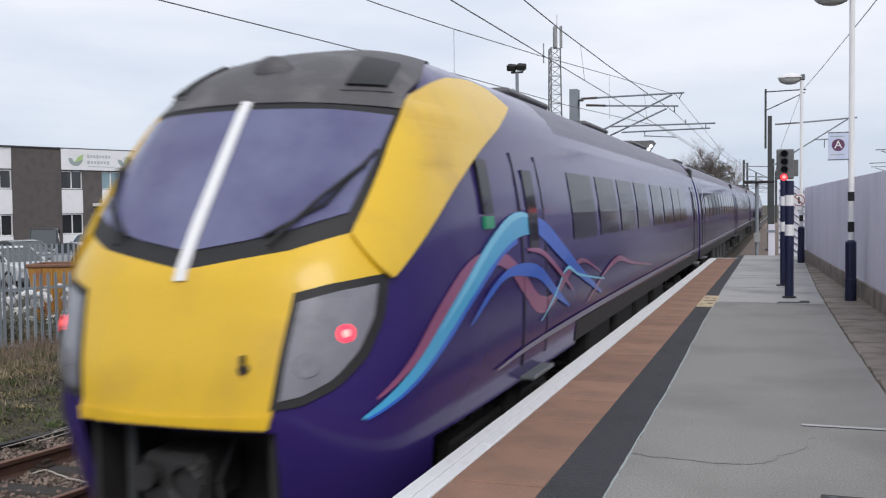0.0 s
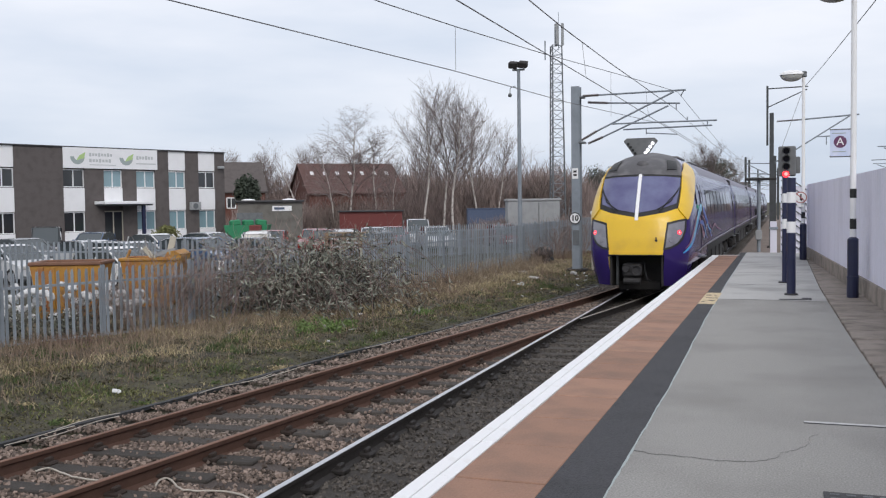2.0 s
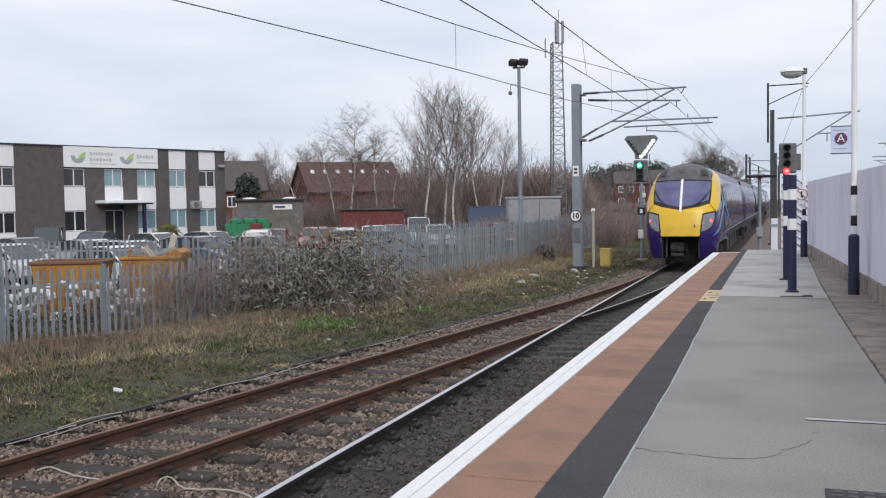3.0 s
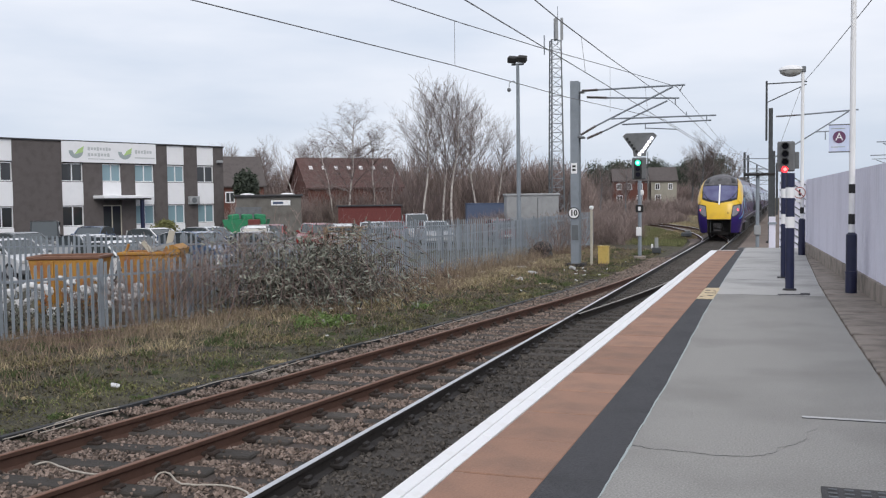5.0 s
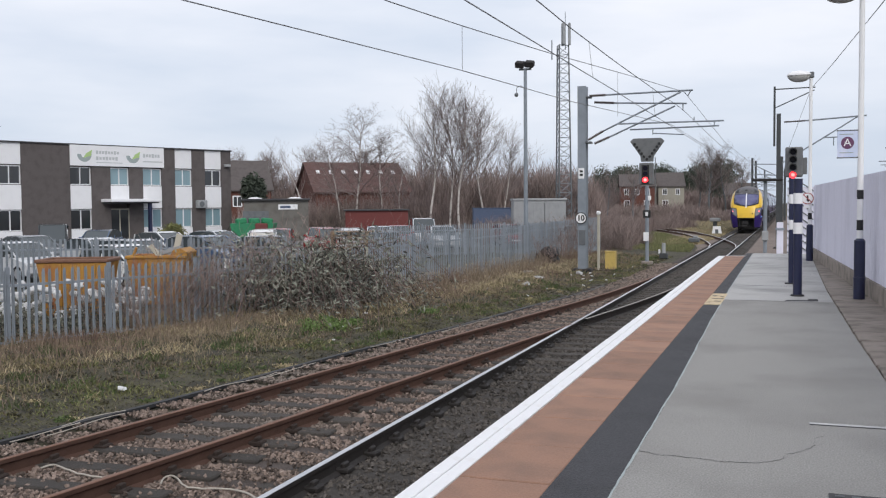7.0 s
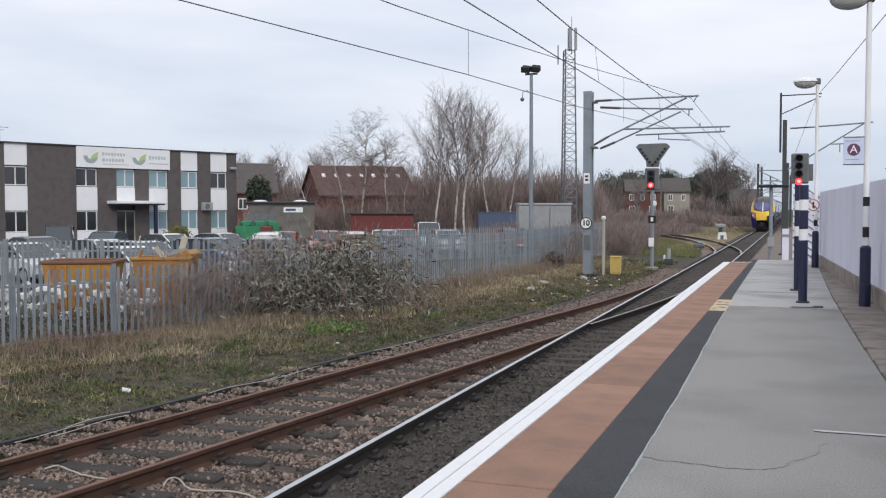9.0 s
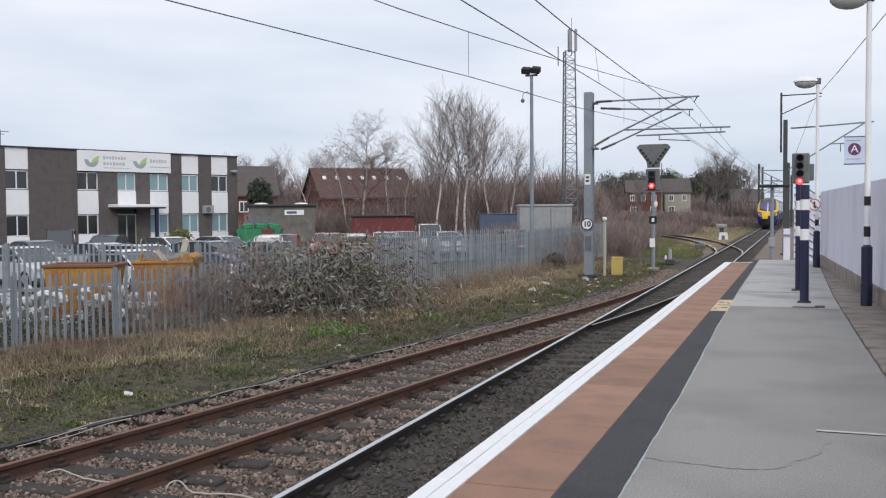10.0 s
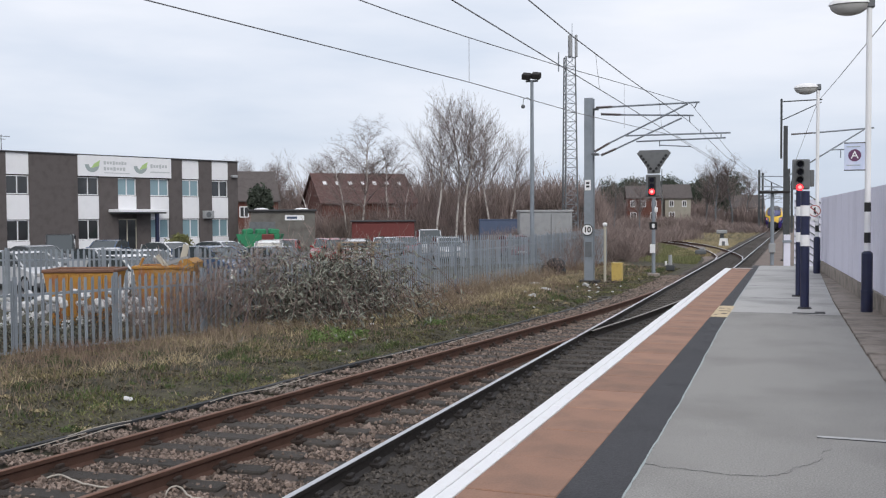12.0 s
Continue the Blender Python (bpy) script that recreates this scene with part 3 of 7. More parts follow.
def patch(low, high, nu=12, nv=8, out=0.012):
    """A panel on the cab between two edges, each a line of (q, z)."""
    def along(line, t):
        k = min(int(t * (len(line) - 1)), len(line) - 2)
        s = t * (len(line) - 1) - k
        return [line[k][i] + (line[k + 1][i] - line[k][i]) * s for i in (0, 1)]
    front, back = [], []
    for i in range(nv + 1):
        r, b = [], []
        for j in range(nu + 1):
            a, c = along(low, j / nu), along(high, j / nu)
            q, z = (a[k] + (c[k] - a[k]) * i / nv for k in (0, 1))
            r.append(skin(q, z, out))
            b.append(skin(q, z, out - 0.03))
        front.append(r)
        back.append(b)
    s = Shape().grid(front)
    rim = front[0] + [r[-1] for r in front[1:]] + front[-1][::-1][1:] + [r[0] for r in front[::-1]][1:]
    rim2 = back[0] + [r[-1] for r in back[1:]] + back[-1][::-1][1:] + [r[0] for r in back[::-1]][1:]
    s.grid([[a.lerp(b, 0.04) for a, b in zip(rim, rim2)], rim2])
    s.smooth = nu > 4
    return s


def eased_line(keys, n):
    """n + 1 points on a smooth line through the keys."""
    m, out = len(keys) - 1, []
    for j in range(n + 1):
        k = min(int(j * m / n), m - 1)
        s = j * m / n - k
        a, b, c, d = (keys[max(0, min(m, k + i))] for i in (-1, 0, 1, 2))
        out.append(tuple(0.5 * (2 * b[i] + (c[i] - a[i]) * s + (2 * a[i] - 5 * b[i] + 4 * c[i] - d[i]) * s * s + (3 * b[i] - a[i] - 3 * c[i] + d[i]) * s ** 3) for i in (0, 1)))
    return out


def mirrored(line):
    return [(-q, z) for q, z in line]


CAR_LENGTH = 23.4


def side_point(side, y, z, out):
    return Vector((side * (half_width(z) + out), y, z))


def side_panel(side, y0, y1, z0, z1, out=0.008, nz=5):
    rows = [[side_point(side, y, z0 + (z1 - z0) * i / nz, out) for y in (y0, y1)] for i in range(nz + 1)]
    back = [[side_point(side, y, z0 + (z1 - z0) * i / nz, out - 0.03) for y in (y0, y1)] for i in range(nz + 1)]
    s = Shape().grid(rows)
    rim = rows[0] + [r[-1] for r in rows[1:]] + rows[-1][::-1][1:] + [r[0] for r in rows[::-1]][1:]
    rim2 = back[0] + [r[-1] for r in back[1:]] + back[-1][::-1][1:] + [r[0] for r in back[::-1]][1:]
    return s.grid([rim, rim2])


def ribbon(line, out=0.014, steps=40):
    """A livery or painted reflection band on the right side: a line of (y, z, width), smoothed."""
    def at(t):
        n = len(line) - 1
        k = min(int(t * n), n - 1)
        s = t * n - k
        p = [line[max(0, min(n, k + d))] for d in (-1, 0, 1, 2)]
        return [0.5 * (2 * p[1][i] + (p[2][i] - p[0][i]) * s + (2 * p[0][i] - 5 * p[1][i] + 4 * p[2][i] - p[3][i]) * s * s
                       + (3 * p[1][i] - p[0][i] - 3 * p[2][i] + p[3][i]) * s ** 3) for i in range(3)]
    rows = [[], [], []]
    for k in range(steps + 1):
        y, z, w = at(k / steps)
        a, b = at(max(0, k / steps - 0.01)), at(min(1, k / steps + 0.01))
        d = Vector((b[0] - a[0], b[1] - a[1])).normalized()
        w = max(w, 0.01) / 2
        for row, sgn in zip(rows, (-1, 0, 1)):
            yy, zz = y - d.y * w * sgn, z + d.x * w * sgn
            row.append(skin(share(yy, zz), zz, out))
    return Shape().grid(rows)


TAIL_SPOTS = []


def train():
    t = thing("passenger_train", "purple express train with yellow end and cyan swoosh livery", "train")
    cab = Shape()
    half = [math.sin(math.pi / 2 * i / 18) for i in range(19)]
    qs = [-6, -4, -2.5, -1.5] + [-h for h in half[:0:-1]] + half + [1.5, 2.5, 4, 6]
    zs = [0.40, 0.55, 0.7, 0.95, 1.2, 1.4, 1.7, 2.0, 2.2, 2.45, 2.65, 2.9, 3.1, 3.25, 3.32, 3.40, 3.48, 3.55, 3.62, 3.69, 3.76, 3.82, 3.88, 3.93, 3.97, 4.0]
    rows = []
    for z in zs:
        rows.append([Vector((p.x, min(p.y, 6.0), p.z)) for p in (skin(q, z, -0.045 if z > 3.42 and abs(q) < 0.97 else 0.0) for q in qs)])
    # the opening for the coupler is left out of the lower nose
    n = len(qs)
    vs = [p for r in rows for p in r]
    fs = []
    for i in range(len(zs) - 1):
        for j in range(n - 1):
            if zs[i + 1] <= 1.21 and abs(qs[j]) < 0.575 and abs(qs[j + 1]) < 0.575:
                continue
            if zs[i + 1] <= 1.0 and abs(qs[j]) >= 1.0 and abs(qs[j + 1]) >= 1.0:
                continue
            fs.append((i * n + j, i * n + j + 1, (i + 1) * n + j + 1, (i + 1) * n + j))
    cab.add(vs, fs)
    cab.smooth = True
    cabin = part("cab", cab, PURPLE, t)
    part("coupler_recess", Shape().box(0, 1.5, 0.80, 1.5, 1.2, 0.9), CHASSIS, t)
    for sgn in (1, -1):
        part("recess_cheek", Shape().box(sgn * 0.66, 0.75, 0.82, 0.05, 1.2, 0.84), CHASSIS, t)
    part("recess_roof", Shape().box(0, 0.8, 1.23, 1.3, 1.4, 0.05), CHASSIS, t)
    # yellow end
    part("nose_panel", patch([(-0.54, 1.22), (0, 1.22), (0.54, 1.22)], [(-0.55, 1.30), (0, 1.27), (0.55, 1.30)], 12, 2, 0.03), YELLOW, cabin)
    part("nose_panel", patch([(-0.55, 1.28), (0, 1.26), (0.55, 1.28)], [(-0.605, 2.03), (0, 2.05), (0.605, 2.03)], 14, 8), YELLOW, cabin)
    part("nose_panel", patch([(-0.92, 2.13), (-0.605, 2.03), (0, 2.05), (0.605, 2.03), (0.92, 2.13)],
                             [(-0.80, 2.40), (-0.55, 2.29), (0, 2.17), (0.55, 2.29), (0.80, 2.40)], 24, 4), YELLOW, cabin)
    for sgn in (1, -1):
        flip = (lambda a: a) if sgn > 0 else mirrored
        outer = [(share(y, z), z) for y, z in eased_line([(0.70, 2.10), (0.98, 2.28), (1.36, 2.51), (1.81, 2.73), (2.34, 2.95), (2.88, 3.13), (3.43, 3.30), (3.82, 3.42), (4.06, 3.50)], 48)]
        inner = [(0.79, 2.385), (0.815, 2.55), (0.835, 2.7), (0.853, 2.85), (0.87, 3.0), (0.888, 3.11), (0.905, 3.22), (0.925, 3.34)]
        crest = [(share(y, z), z) for y, z in eased_line([(1.60, 3.36), (1.95, 3.47), (2.40, 3.57), (2.90, 3.64), (3.40, 3.67), (3.80, 3.64)], 16)]
        part("pillar_panel", patch(flip(eased_line(inner, 32) + crest), flip(outer), 48, 10, 0.046), YELLOW, cabin, "yellow side pillar")
        lamp = part("headlight", patch(flip([(0.54, 1.33), (0.68, 1.36), (0.81, 1.46), (0.895, 1.62), (0.93, 1.85), (0.935, 2.10)]),
                                       flip([(0.605, 2.035), (0.68, 2.06), (0.745, 2.085), (0.81, 2.10), (0.875, 2.12), (0.935, 2.135)]), 16, 10, 0.014), RUBBER, cabin, "black-framed headlight cluster")
        part("lens", patch(flip([(0.58, 1.39), (0.68, 1.42), (0.79, 1.51), (0.865, 1.66), (0.90, 1.86), (0.905, 2.05)]),
                           flip([(0.63, 1.98), (0.68, 2.0), (0.745, 2.025), (0.80, 2.045), (0.86, 2.06), (0.905, 2.075)]), 16, 10, 0.022), LENS, lamp, "scuffed grey headlight glass")
        for q, z, r, mat, nm, lab in ((0.82, 1.78, 0.060, TAIL, "tail_light", "lit red tail light"), (0.69, 1.60, 0.08, LENS, "lamp_bowl", "")):
            q += 0.03 if sgn < 0 and r < 0.07 else 0
            c = skin(sgn * q, z, 0.016)
            d = (skin(sgn * q, z, 0.05) - c).normalized()
            part(nm, Shape().tube(c, c + d * 0.012, r, r * 0.92, 16), mat, lamp, lab)
            if mat == TAIL:
                TAIL_SPOTS.append((c + d * 0.012, c + d * 0.018, r * 0.42, lamp))
    for a, b, r, lamp in TAIL_SPOTS:
        part("lamp_core", Shape().tube(a, b, r, r * 0.9, 14), RED_CORE, lamp)
    # windscreen
    part("screen_surround", patch([(-0.80, 2.40), (-0.55, 2.29), (0, 2.17), (0.55, 2.29), (0.80, 2.40)],
                                  [(-0.92, 3.25), (-0.47, 3.29), (0, 3.30), (0.47, 3.29), (0.92, 3.25)], 24, 10, 0.012), RUBBER, cabin)
    for sgn in (1, -1):
        flip = (lambda a: a) if sgn > 0 else mirrored
        part("windscreen", patch(flip([(0.04, 2.29), (0.32, 2.35), (0.55, 2.42), (0.765, 2.52)]), flip([(0.04, 3.25), (0.32, 3.245), (0.6, 3.235), (0.885, 3.20)]), 16, 10, 0.022), SCREEN, cabin, "blue windscreen pane with the sky's reflection painted in")
        a = [skin(sgn * q, z, 0.06) for q, z in ((0.45, 2.30), (0.64, 2.60), (0.80, 2.84))]
        part("wiper", Shape().path(a, 0.014).path([skin(sgn * 0.41, 2.36, 0.045), skin(sgn * 0.66, 2.56, 0.045), skin(sgn * 0.83, 2.93, 0.045)], 0.012), RUBBER, cabin, "black wiper arm")
    part("centre_bar", patch([(-0.033, 2.10), (0.033, 2.10)], [(-0.038, 3.31), (0.038, 3.31)], 2, 16, 0.030), WHITE, cabin, "white bar between the windscreens")
    # roof dome
    part("roof_dome", patch([(-0.975, 3.545), (-0.925, 3.37), (-0.92, 3.26), (-0.4, 3.295), (0, 3.305), (0.4, 3.295), (0.92, 3.26), (0.925, 3.37), (0.975, 3.545)],
                            [(-1.0, 3.985), (-0.9, 3.99), (-0.7, 3.995), (-0.4, 3.995), (0, 3.995), (0.4, 3.995), (0.7, 3.995), (0.9, 3.99), (1.0, 3.985)], 48, 20, 0.020), DOME, cabin, "grimy grey roof dome")
    for sgn in (1, -1):
        flip = (lambda a: a) if sgn > 0 else mirrored
        part("intake_rim", patch(flip([(0.62, 3.38), (0.885, 3.38)]), flip([(0.68, 3.70), (0.94, 3.66)]), 12, 8, 0.028), DOME, cabin)
        part("air_intake", patch(flip([(0.65, 3.41), (0.855, 3.41)]), flip([(0.71, 3.67), (0.91, 3.635)]), 12, 8, 0.052), BLACK, cabin, "dark roof air intake")
    c = skin(0.0, 3.58, 0.0)
    part("horn_cover", Shape().ball(c, 0.17, 0.08, 0.13, 16, 10), DOME, cabin)
    # coupler and lamp iron
    cp = part("coupler", Shape().box(-0.12, 0.45, 0.80, 0.50, 0.5, 0.36, None, 0.05), IRON, t, "grimy automatic coupler")
    ring = Shape()
    for k in range(16):
        u, w = 2 * math.pi * k / 16, 2 * math.pi * (k + 1) / 16
        ring.tube((0.0 + 0.12 * math.cos(u), 0.17, 0.80 + 0.13 * math.sin(u)), (0.0 + 0.12 * math.cos(w), 0.17, 0.80 + 0.13 * math.sin(w)), 0.028, 0.028, 6)
    part("coupler_ring", ring, IRON, cp, "open ring of the coupler face")
    part("coupler_drum", Shape().tube((-0.27, 0.24, 0.84), (-0.27, 0.10, 0.84), 0.10, 0.085, 14), IRON, cp, "rounded drum of the coupler face")
    part("coupler_tray", Shape().tube((-0.34, 0.26, 0.52), (0.10, 0.26, 0.52), 0.09, 0.09, 12), IRON, cp)
    part("hose", Shape().path([(0.18, 0.5, 1.02), (0.20, 0.25, 0.80), (0.26, 0.25, 0.58), (0.34, 0.4, 0.50)], 0.022), RUBBER, cp)
    part("recess_post", Shape().box(-0.52, 0.34, 0.80, 0.07, 0.06, 0.80, None, 0.015), MAST_DARK, t, "grey upright beside the coupler")
    part("snow_plough", Shape().box(0, 0.8, 0.36, 1.1, 0.1, 0.22, None, 0.02), CHASSIS, t)
    c = skin(0.41, 1.58, 0.0)
    part("lamp_bracket", Shape().tube(c + Vector((0, 0.02, 0)), c + Vector((0, -0.04, 0)), 0.035, 0.03, 10).box(c.x, c.y - 0.03, c.z + 0.05, 0.025, 0.025, 0.08), IRON, cabin)
    # livery bands, and last a silver one that paints in the platform edge's reflection
    bands = (
        (PINK, [(0.50, 1.36, 0.02), (0.85, 1.55, 0.07), (1.3, 1.80, 0.14), (1.9, 2.05, 0.17), (2.5, 2.14, 0.13), (3.0, 2.06, 0.14), (3.5, 1.84, 0.18), (4.0, 1.62, 0.18), (4.6, 1.60, 0.12), (5.3, 1.80, 0.09), (6.2, 1.92, 0.05), (7.4, 1.70, 0.02)]),
        (BLUE, [(0.42, 1.24, 0.02), (0.85, 1.42, 0.09), (1.4, 1.66, 0.14), (2.0, 1.93, 0.16), (2.7, 2.18, 0.14), (3.3, 2.28, 0.10)]),
        (CYAN, [(0.40, 1.25, 0.02), (0.75, 1.41, 0.08), (1.2, 1.62, 0.13), (1.75, 1.88, 0.17), (2.4, 2.16, 0.20), (3.0, 2.34, 0.23), (3.5, 2.40, 0.22), (3.95, 2.37, 0.16)]),
        (PALE_CYAN, [(1.3, 1.70, 0.01), (1.8, 1.94, 0.05), (2.4, 2.22, 0.07), (3.0, 2.42, 0.07), (3.5, 2.48, 0.04), (3.9, 2.44, 0.01)]),
        (BLUE, [(3.9, 2.40, 0.12), (4.4, 2.30, 0.20), (5.1, 2.08, 0.19), (6.0, 1.80, 0.13), (7.4, 1.44, 0.04)]),
        (BLUE, [(1.9, 1.66, 0.02), (2.4, 1.86, 0.06), (2.9, 1.98, 0.07), (3.5, 1.98, 0.12), (4.1, 1.90, 0.13), (4.7, 1.68, 0.11), (5.4, 1.46, 0.03)]),
        (PINK, [(6.5, 1.40, 0.02), (7.6, 1.66, 0.05), (8.8, 1.80, 0.08), (10.2, 1.66, 0.05), (12.5, 1.5, 0.02)]),
        (PALE_CYAN, [(4.1, 1.44, 0.01), (4.7, 1.64, 0.04), (5.3, 1.88, 0.04), (6.0, 1.76, 0.03), (7.6, 1.60, 0.02)]),
        (PINK, [(3.6, 2.16, 0.02), (4.2, 2.10, 0.06), (4.9, 1.88, 0.06), (5.6, 1.62, 0.03)]),
        (SILVER, [(2.6, 1.20, 0.02), (4.0, 1.26, 0.05), (8, 1.30, 0.07), (14, 1.32, 0.07), (22.8, 1.34, 0.06)]))
    for lift, (mat, line) in enumerate(bands):
        part("livery_or_reflection_band", ribbon(line, 0.010 + 0.001 * lift), mat, cabin)
    # coaches
    zz = [1.05, 1.3, 1.6, 2.0, 2.3, 2.6, 2.9, 3.1, 3.25, 3.4]
    zr = [3.4, 3.5, 3.6, 3.68, 3.76, 3.84, 3.91, 3.97, 4.0]

    def hull(a, b):
        s = Shape()
        for sgn in (1, -1):
            s.grid([[(sgn * half_width(z), y, z) for y in (a, b)] for z in zz])
        s.box(0, (a + b) / 2, 1.02, 2.5, b - a, 0.06)
        for y in (a, b):
            s.add([(half_width(z), y, z) for z in zz + zr[1:]] + [(-half_width(z), y, z) for z in (zz + zr[1:])[::-1]], [tuple(range(2 * (len(zz) + len(zr) - 1)))])
        s.smooth = False
        return s

    def top(a, b):
        s = Shape()
        for sgn in (1, -1):
            s.grid([[(sgn * (half_width(z) + 0.001), y, z) for y in (a, b)] for z in zr])
        return s

    # lower side painted dark in place of the platform wall's reflection
    for s in (1, -1):
        part("dark_reflection_sill", side_panel(s, 5.9, 23.0, 1.0, 1.23, 0.009), CHASSIS, cabin)
    first = hull(5.9, 23.2).mesh("coach_body", PURPLE)
    others = hull(0.25, 23.2).mesh("coach_body", PURPLE)
    first_top, other_top = top(5.9, 23.2).mesh("roof", ROOF), top(0.25, 23.2).mesh("roof", ROOF)
    win = [side_panel(s, 0, 1.42, 2.18, 2.94).mesh("window", COACH_GLASS) for s in (1, -1)]
    door = [side_panel(s, 0, 0.86, 1.12, 3.0, 0.006, 8).mesh("door", PURPLE) for s in (1, -1)]
    door_win = [side_panel(s, 0, 0.36, 2.12, 2.9, 0.018).mesh("door_window", COACH_GLASS) for s in (1, -1)]
    seam = [side_panel(s, 0, 0.02, 1.1, 3.05, 0.012, 8).mesh("door_seam", RUBBER) for s in (1, -1)]
    # this strip carries the painted reflection of the platform edge along the coaches
    belt = side_panel(1, 0.4, 23.0, 1.30, 1.36, 0.006).mesh("reflection_band", SILVER)
    dark_reflection_sill = [side_panel(s, 0.3, 23.0, 1.0, 1.23, 0.009).mesh("dark_reflection_sill", CHASSIS) for s in (1, -1)]
    gangway = Shape().box(0, 0, 2.2, 2.3, 0.55, 2.8, None, 0.05).mesh("gangway", RUBBER)
    wheel = Shape().tube((-0.78, 0, 0.42), (-0.65, 0, 0.42), 0.42, 0.42, 20).tube((0.65, 0, 0.42), (0.78, 0, 0.42), 0.42, 0.42, 20).tube((-0.7, 0, 0.42), (0.7, 0, 0.42), 0.08).mesh("wheelset", IRON)
    beam = [Shape().box(g * 1.02, 0, 0.55, 0.16, 3.3, 0.22, None, 0.03).box(g * 1.06, 1.3, 0.45, 0.24, 0.36, 0.36, None, 0.04).box(g * 1.06, -1.3, 0.45, 0.24, 0.36, 0.36, None, 0.04).tube((g * 1.08, 0, 0.4), (g * 1.08, 0, 0.8), 0.16, 0.16, 12).mesh("bogie", CHASSIS) for g in (1, -1)]
    gear = [Shape().box(g * 1.12, 0, 0.66, 0.3, 1.6, 0.7, None, 0.04).mesh("equipment_box", CHASSIS) for g in (1, -1)]
    step = Shape().box(1.38, 0, 0.98, 0.2, 0.8, 0.04, None, 0.01).mesh("footstep", DULL)
    pod = Shape().box(0, 0, 3.98, 0.9, 2.2, 0.10, None, 0.04).mesh("roof_pod", DOME)
    for k in range(5):
        body = part("coach_body", first if k == 0 else others, PURPLE, t, "", pose(0, k * CAR_LENGTH, 0))
        part("roof", first_top if k == 0 else other_top, ROOF, body)
        for y in (3.9, 19.2):
            for g in beam:
                part("bogie", g, CHASSIS, body, "", pose(0, y, 0))
            for d in (-1.3, 1.3):
                part("wheelset", wheel, IRON, body, "", pose(0, y + d, 0))
        for y in (8, 10.2, 12.2, 14.6):
            for g in gear:
                part("equipment_box", g, CHASSIS, body, "", pose(0, y, 0))
        for s in dark_reflection_sill if k else ():
            part("dark_reflection_sill", s, CHASSIS, body)
        part("gangway", gangway, RUBBER, body, "", pose(0, 23.42, 0))
        for i in (0, 1):
            ys = [5.8, 7.55, 9.3, 11.05, 13.1, 14.85, 16.6, 18.1] if k == 0 else [2.6 + 1.75 * j for j in range(11)]
            for y in ys:
                part("window", win[i], COACH_GLASS, body, "", pose(0, y, 0))
            for y in ((3.5, 21.6) if k == 0 else (1.0, 21.9)):
                part("door", door[i], PURPLE, body, "", pose(0, y, 0))
                part("door_window", door_win[i], COACH_GLASS, body, "", pose(0, y + 0.22, 0))
                for d in (-0.03, 0.87):
                    part("door_seam", seam[i], RUBBER, body, "", pose(0, y + d, 0))
        for y in ((3.9, 21.9) if k == 0 else (1.4, 22.2)):
            part("footstep", step, DULL, body, "", pose(0, y, 0))
        for y in ((7.5, 12.5, 18) if k == 0 else (4, 9, 15, 20)):
            part("roof_pod", pod, DOME, body, "", pose(0, y, 0))
        if k:
            part("reflection_band", belt, SILVER, body)
    part("cab_window", side_panel(1, 2.34, 2.62, 2.5, 2.95, 0.014), COACH_GLASS, cabin)
    part("green_notice", side_panel(1, 2.36, 2.6, 2.38, 2.48, 0.016), GREEN_SIGN, cabin)
    return t


TRAIN = train()


# ---- platform furniture ----
def lamp_post(x, y):
    t = thing("lamp_post", "white platform lamp post with black bands and navy sleeve", "lamp post", pose(x, y, 0), "platform lamp posts")
    part("sleeve", Shape().tube((0, 0, 0), (0, 0, 0.34), 0.098, 0.098, 16).tube((0, 0, 0.34), (0, 0, 0.38), 0.104, 0.104, 16).tube((0, 0, 0.38), (0, 0, 1.02), 0.092, 0.092, 16).tube((0, 0, 1.02), (0, 0, 1.06), 0.092, 0.05, 16), NAVY, t, "navy steel base sleeve")
    part("pole", Shape().tube((0, 0, 1.05), (0, 0, 5.32), 0.052, 0.045, 14), WHITE, t)
    for a, b in ((1.20, 1.38), (1.74, 1.90)):
        part("band", Shape().tube((0, 0, a), (0, 0, b), 0.0545, 0.0545, 14), BLACK, t)
    head = part("lamp_head", Shape().box(0.02, 0, 5.33, 0.13, 0.13, 0.17, None, 0.02), DULL, t)
    s = Shape().ball((-0.32, 0, 5.33), 0.34, 0.20, 0.14, 18, 6, 0, 90)
    s.smooth = True
    part("canopy", s, WHITE, head, "white lamp canopy")
    s = Shape().ball((-0.32, 0, 5.325), 0.32, 0.18, 0.19, 18, 6, -90, 0)
    s.smooth = True
    part("bowl", s, LAMP_GLASS, head, "milky lamp bowl")
    return t


lamp_post(1.14, 18.14)
lamp_post(0.53, 29.54)


def hanging_sign():
    t = thing("platform_sign", "pale blue platform banner with plum disc and letter A", "sign", pose(0.925, 18.12, 2.70))
    part("banner", Shape().box(0, 0, 0, 0.33, 0.015, 0.46, None, 0.004), SIGN_BLUE, t)
    for z in (0.235, -0.235):
        part("rod", Shape().tube((-0.17, 0, z), (0.17, 0, z), 0.012), DULL, t)
    part("disc", Shape().tube((0, -0.009, 0.02), (0, -0.014, 0.02), 0.105, 0.105, 24), PLUM, t)
    lettered("letter", "A", 0.19, WHITE, t, pose(0, -0.017, 0.02))
    for z in (0.17, -0.15):
        part("print_bar", Shape().box(-0.02, -0.009, z, 0.22, 0.003, 0.014), LOGO_GREY, t)
    return t


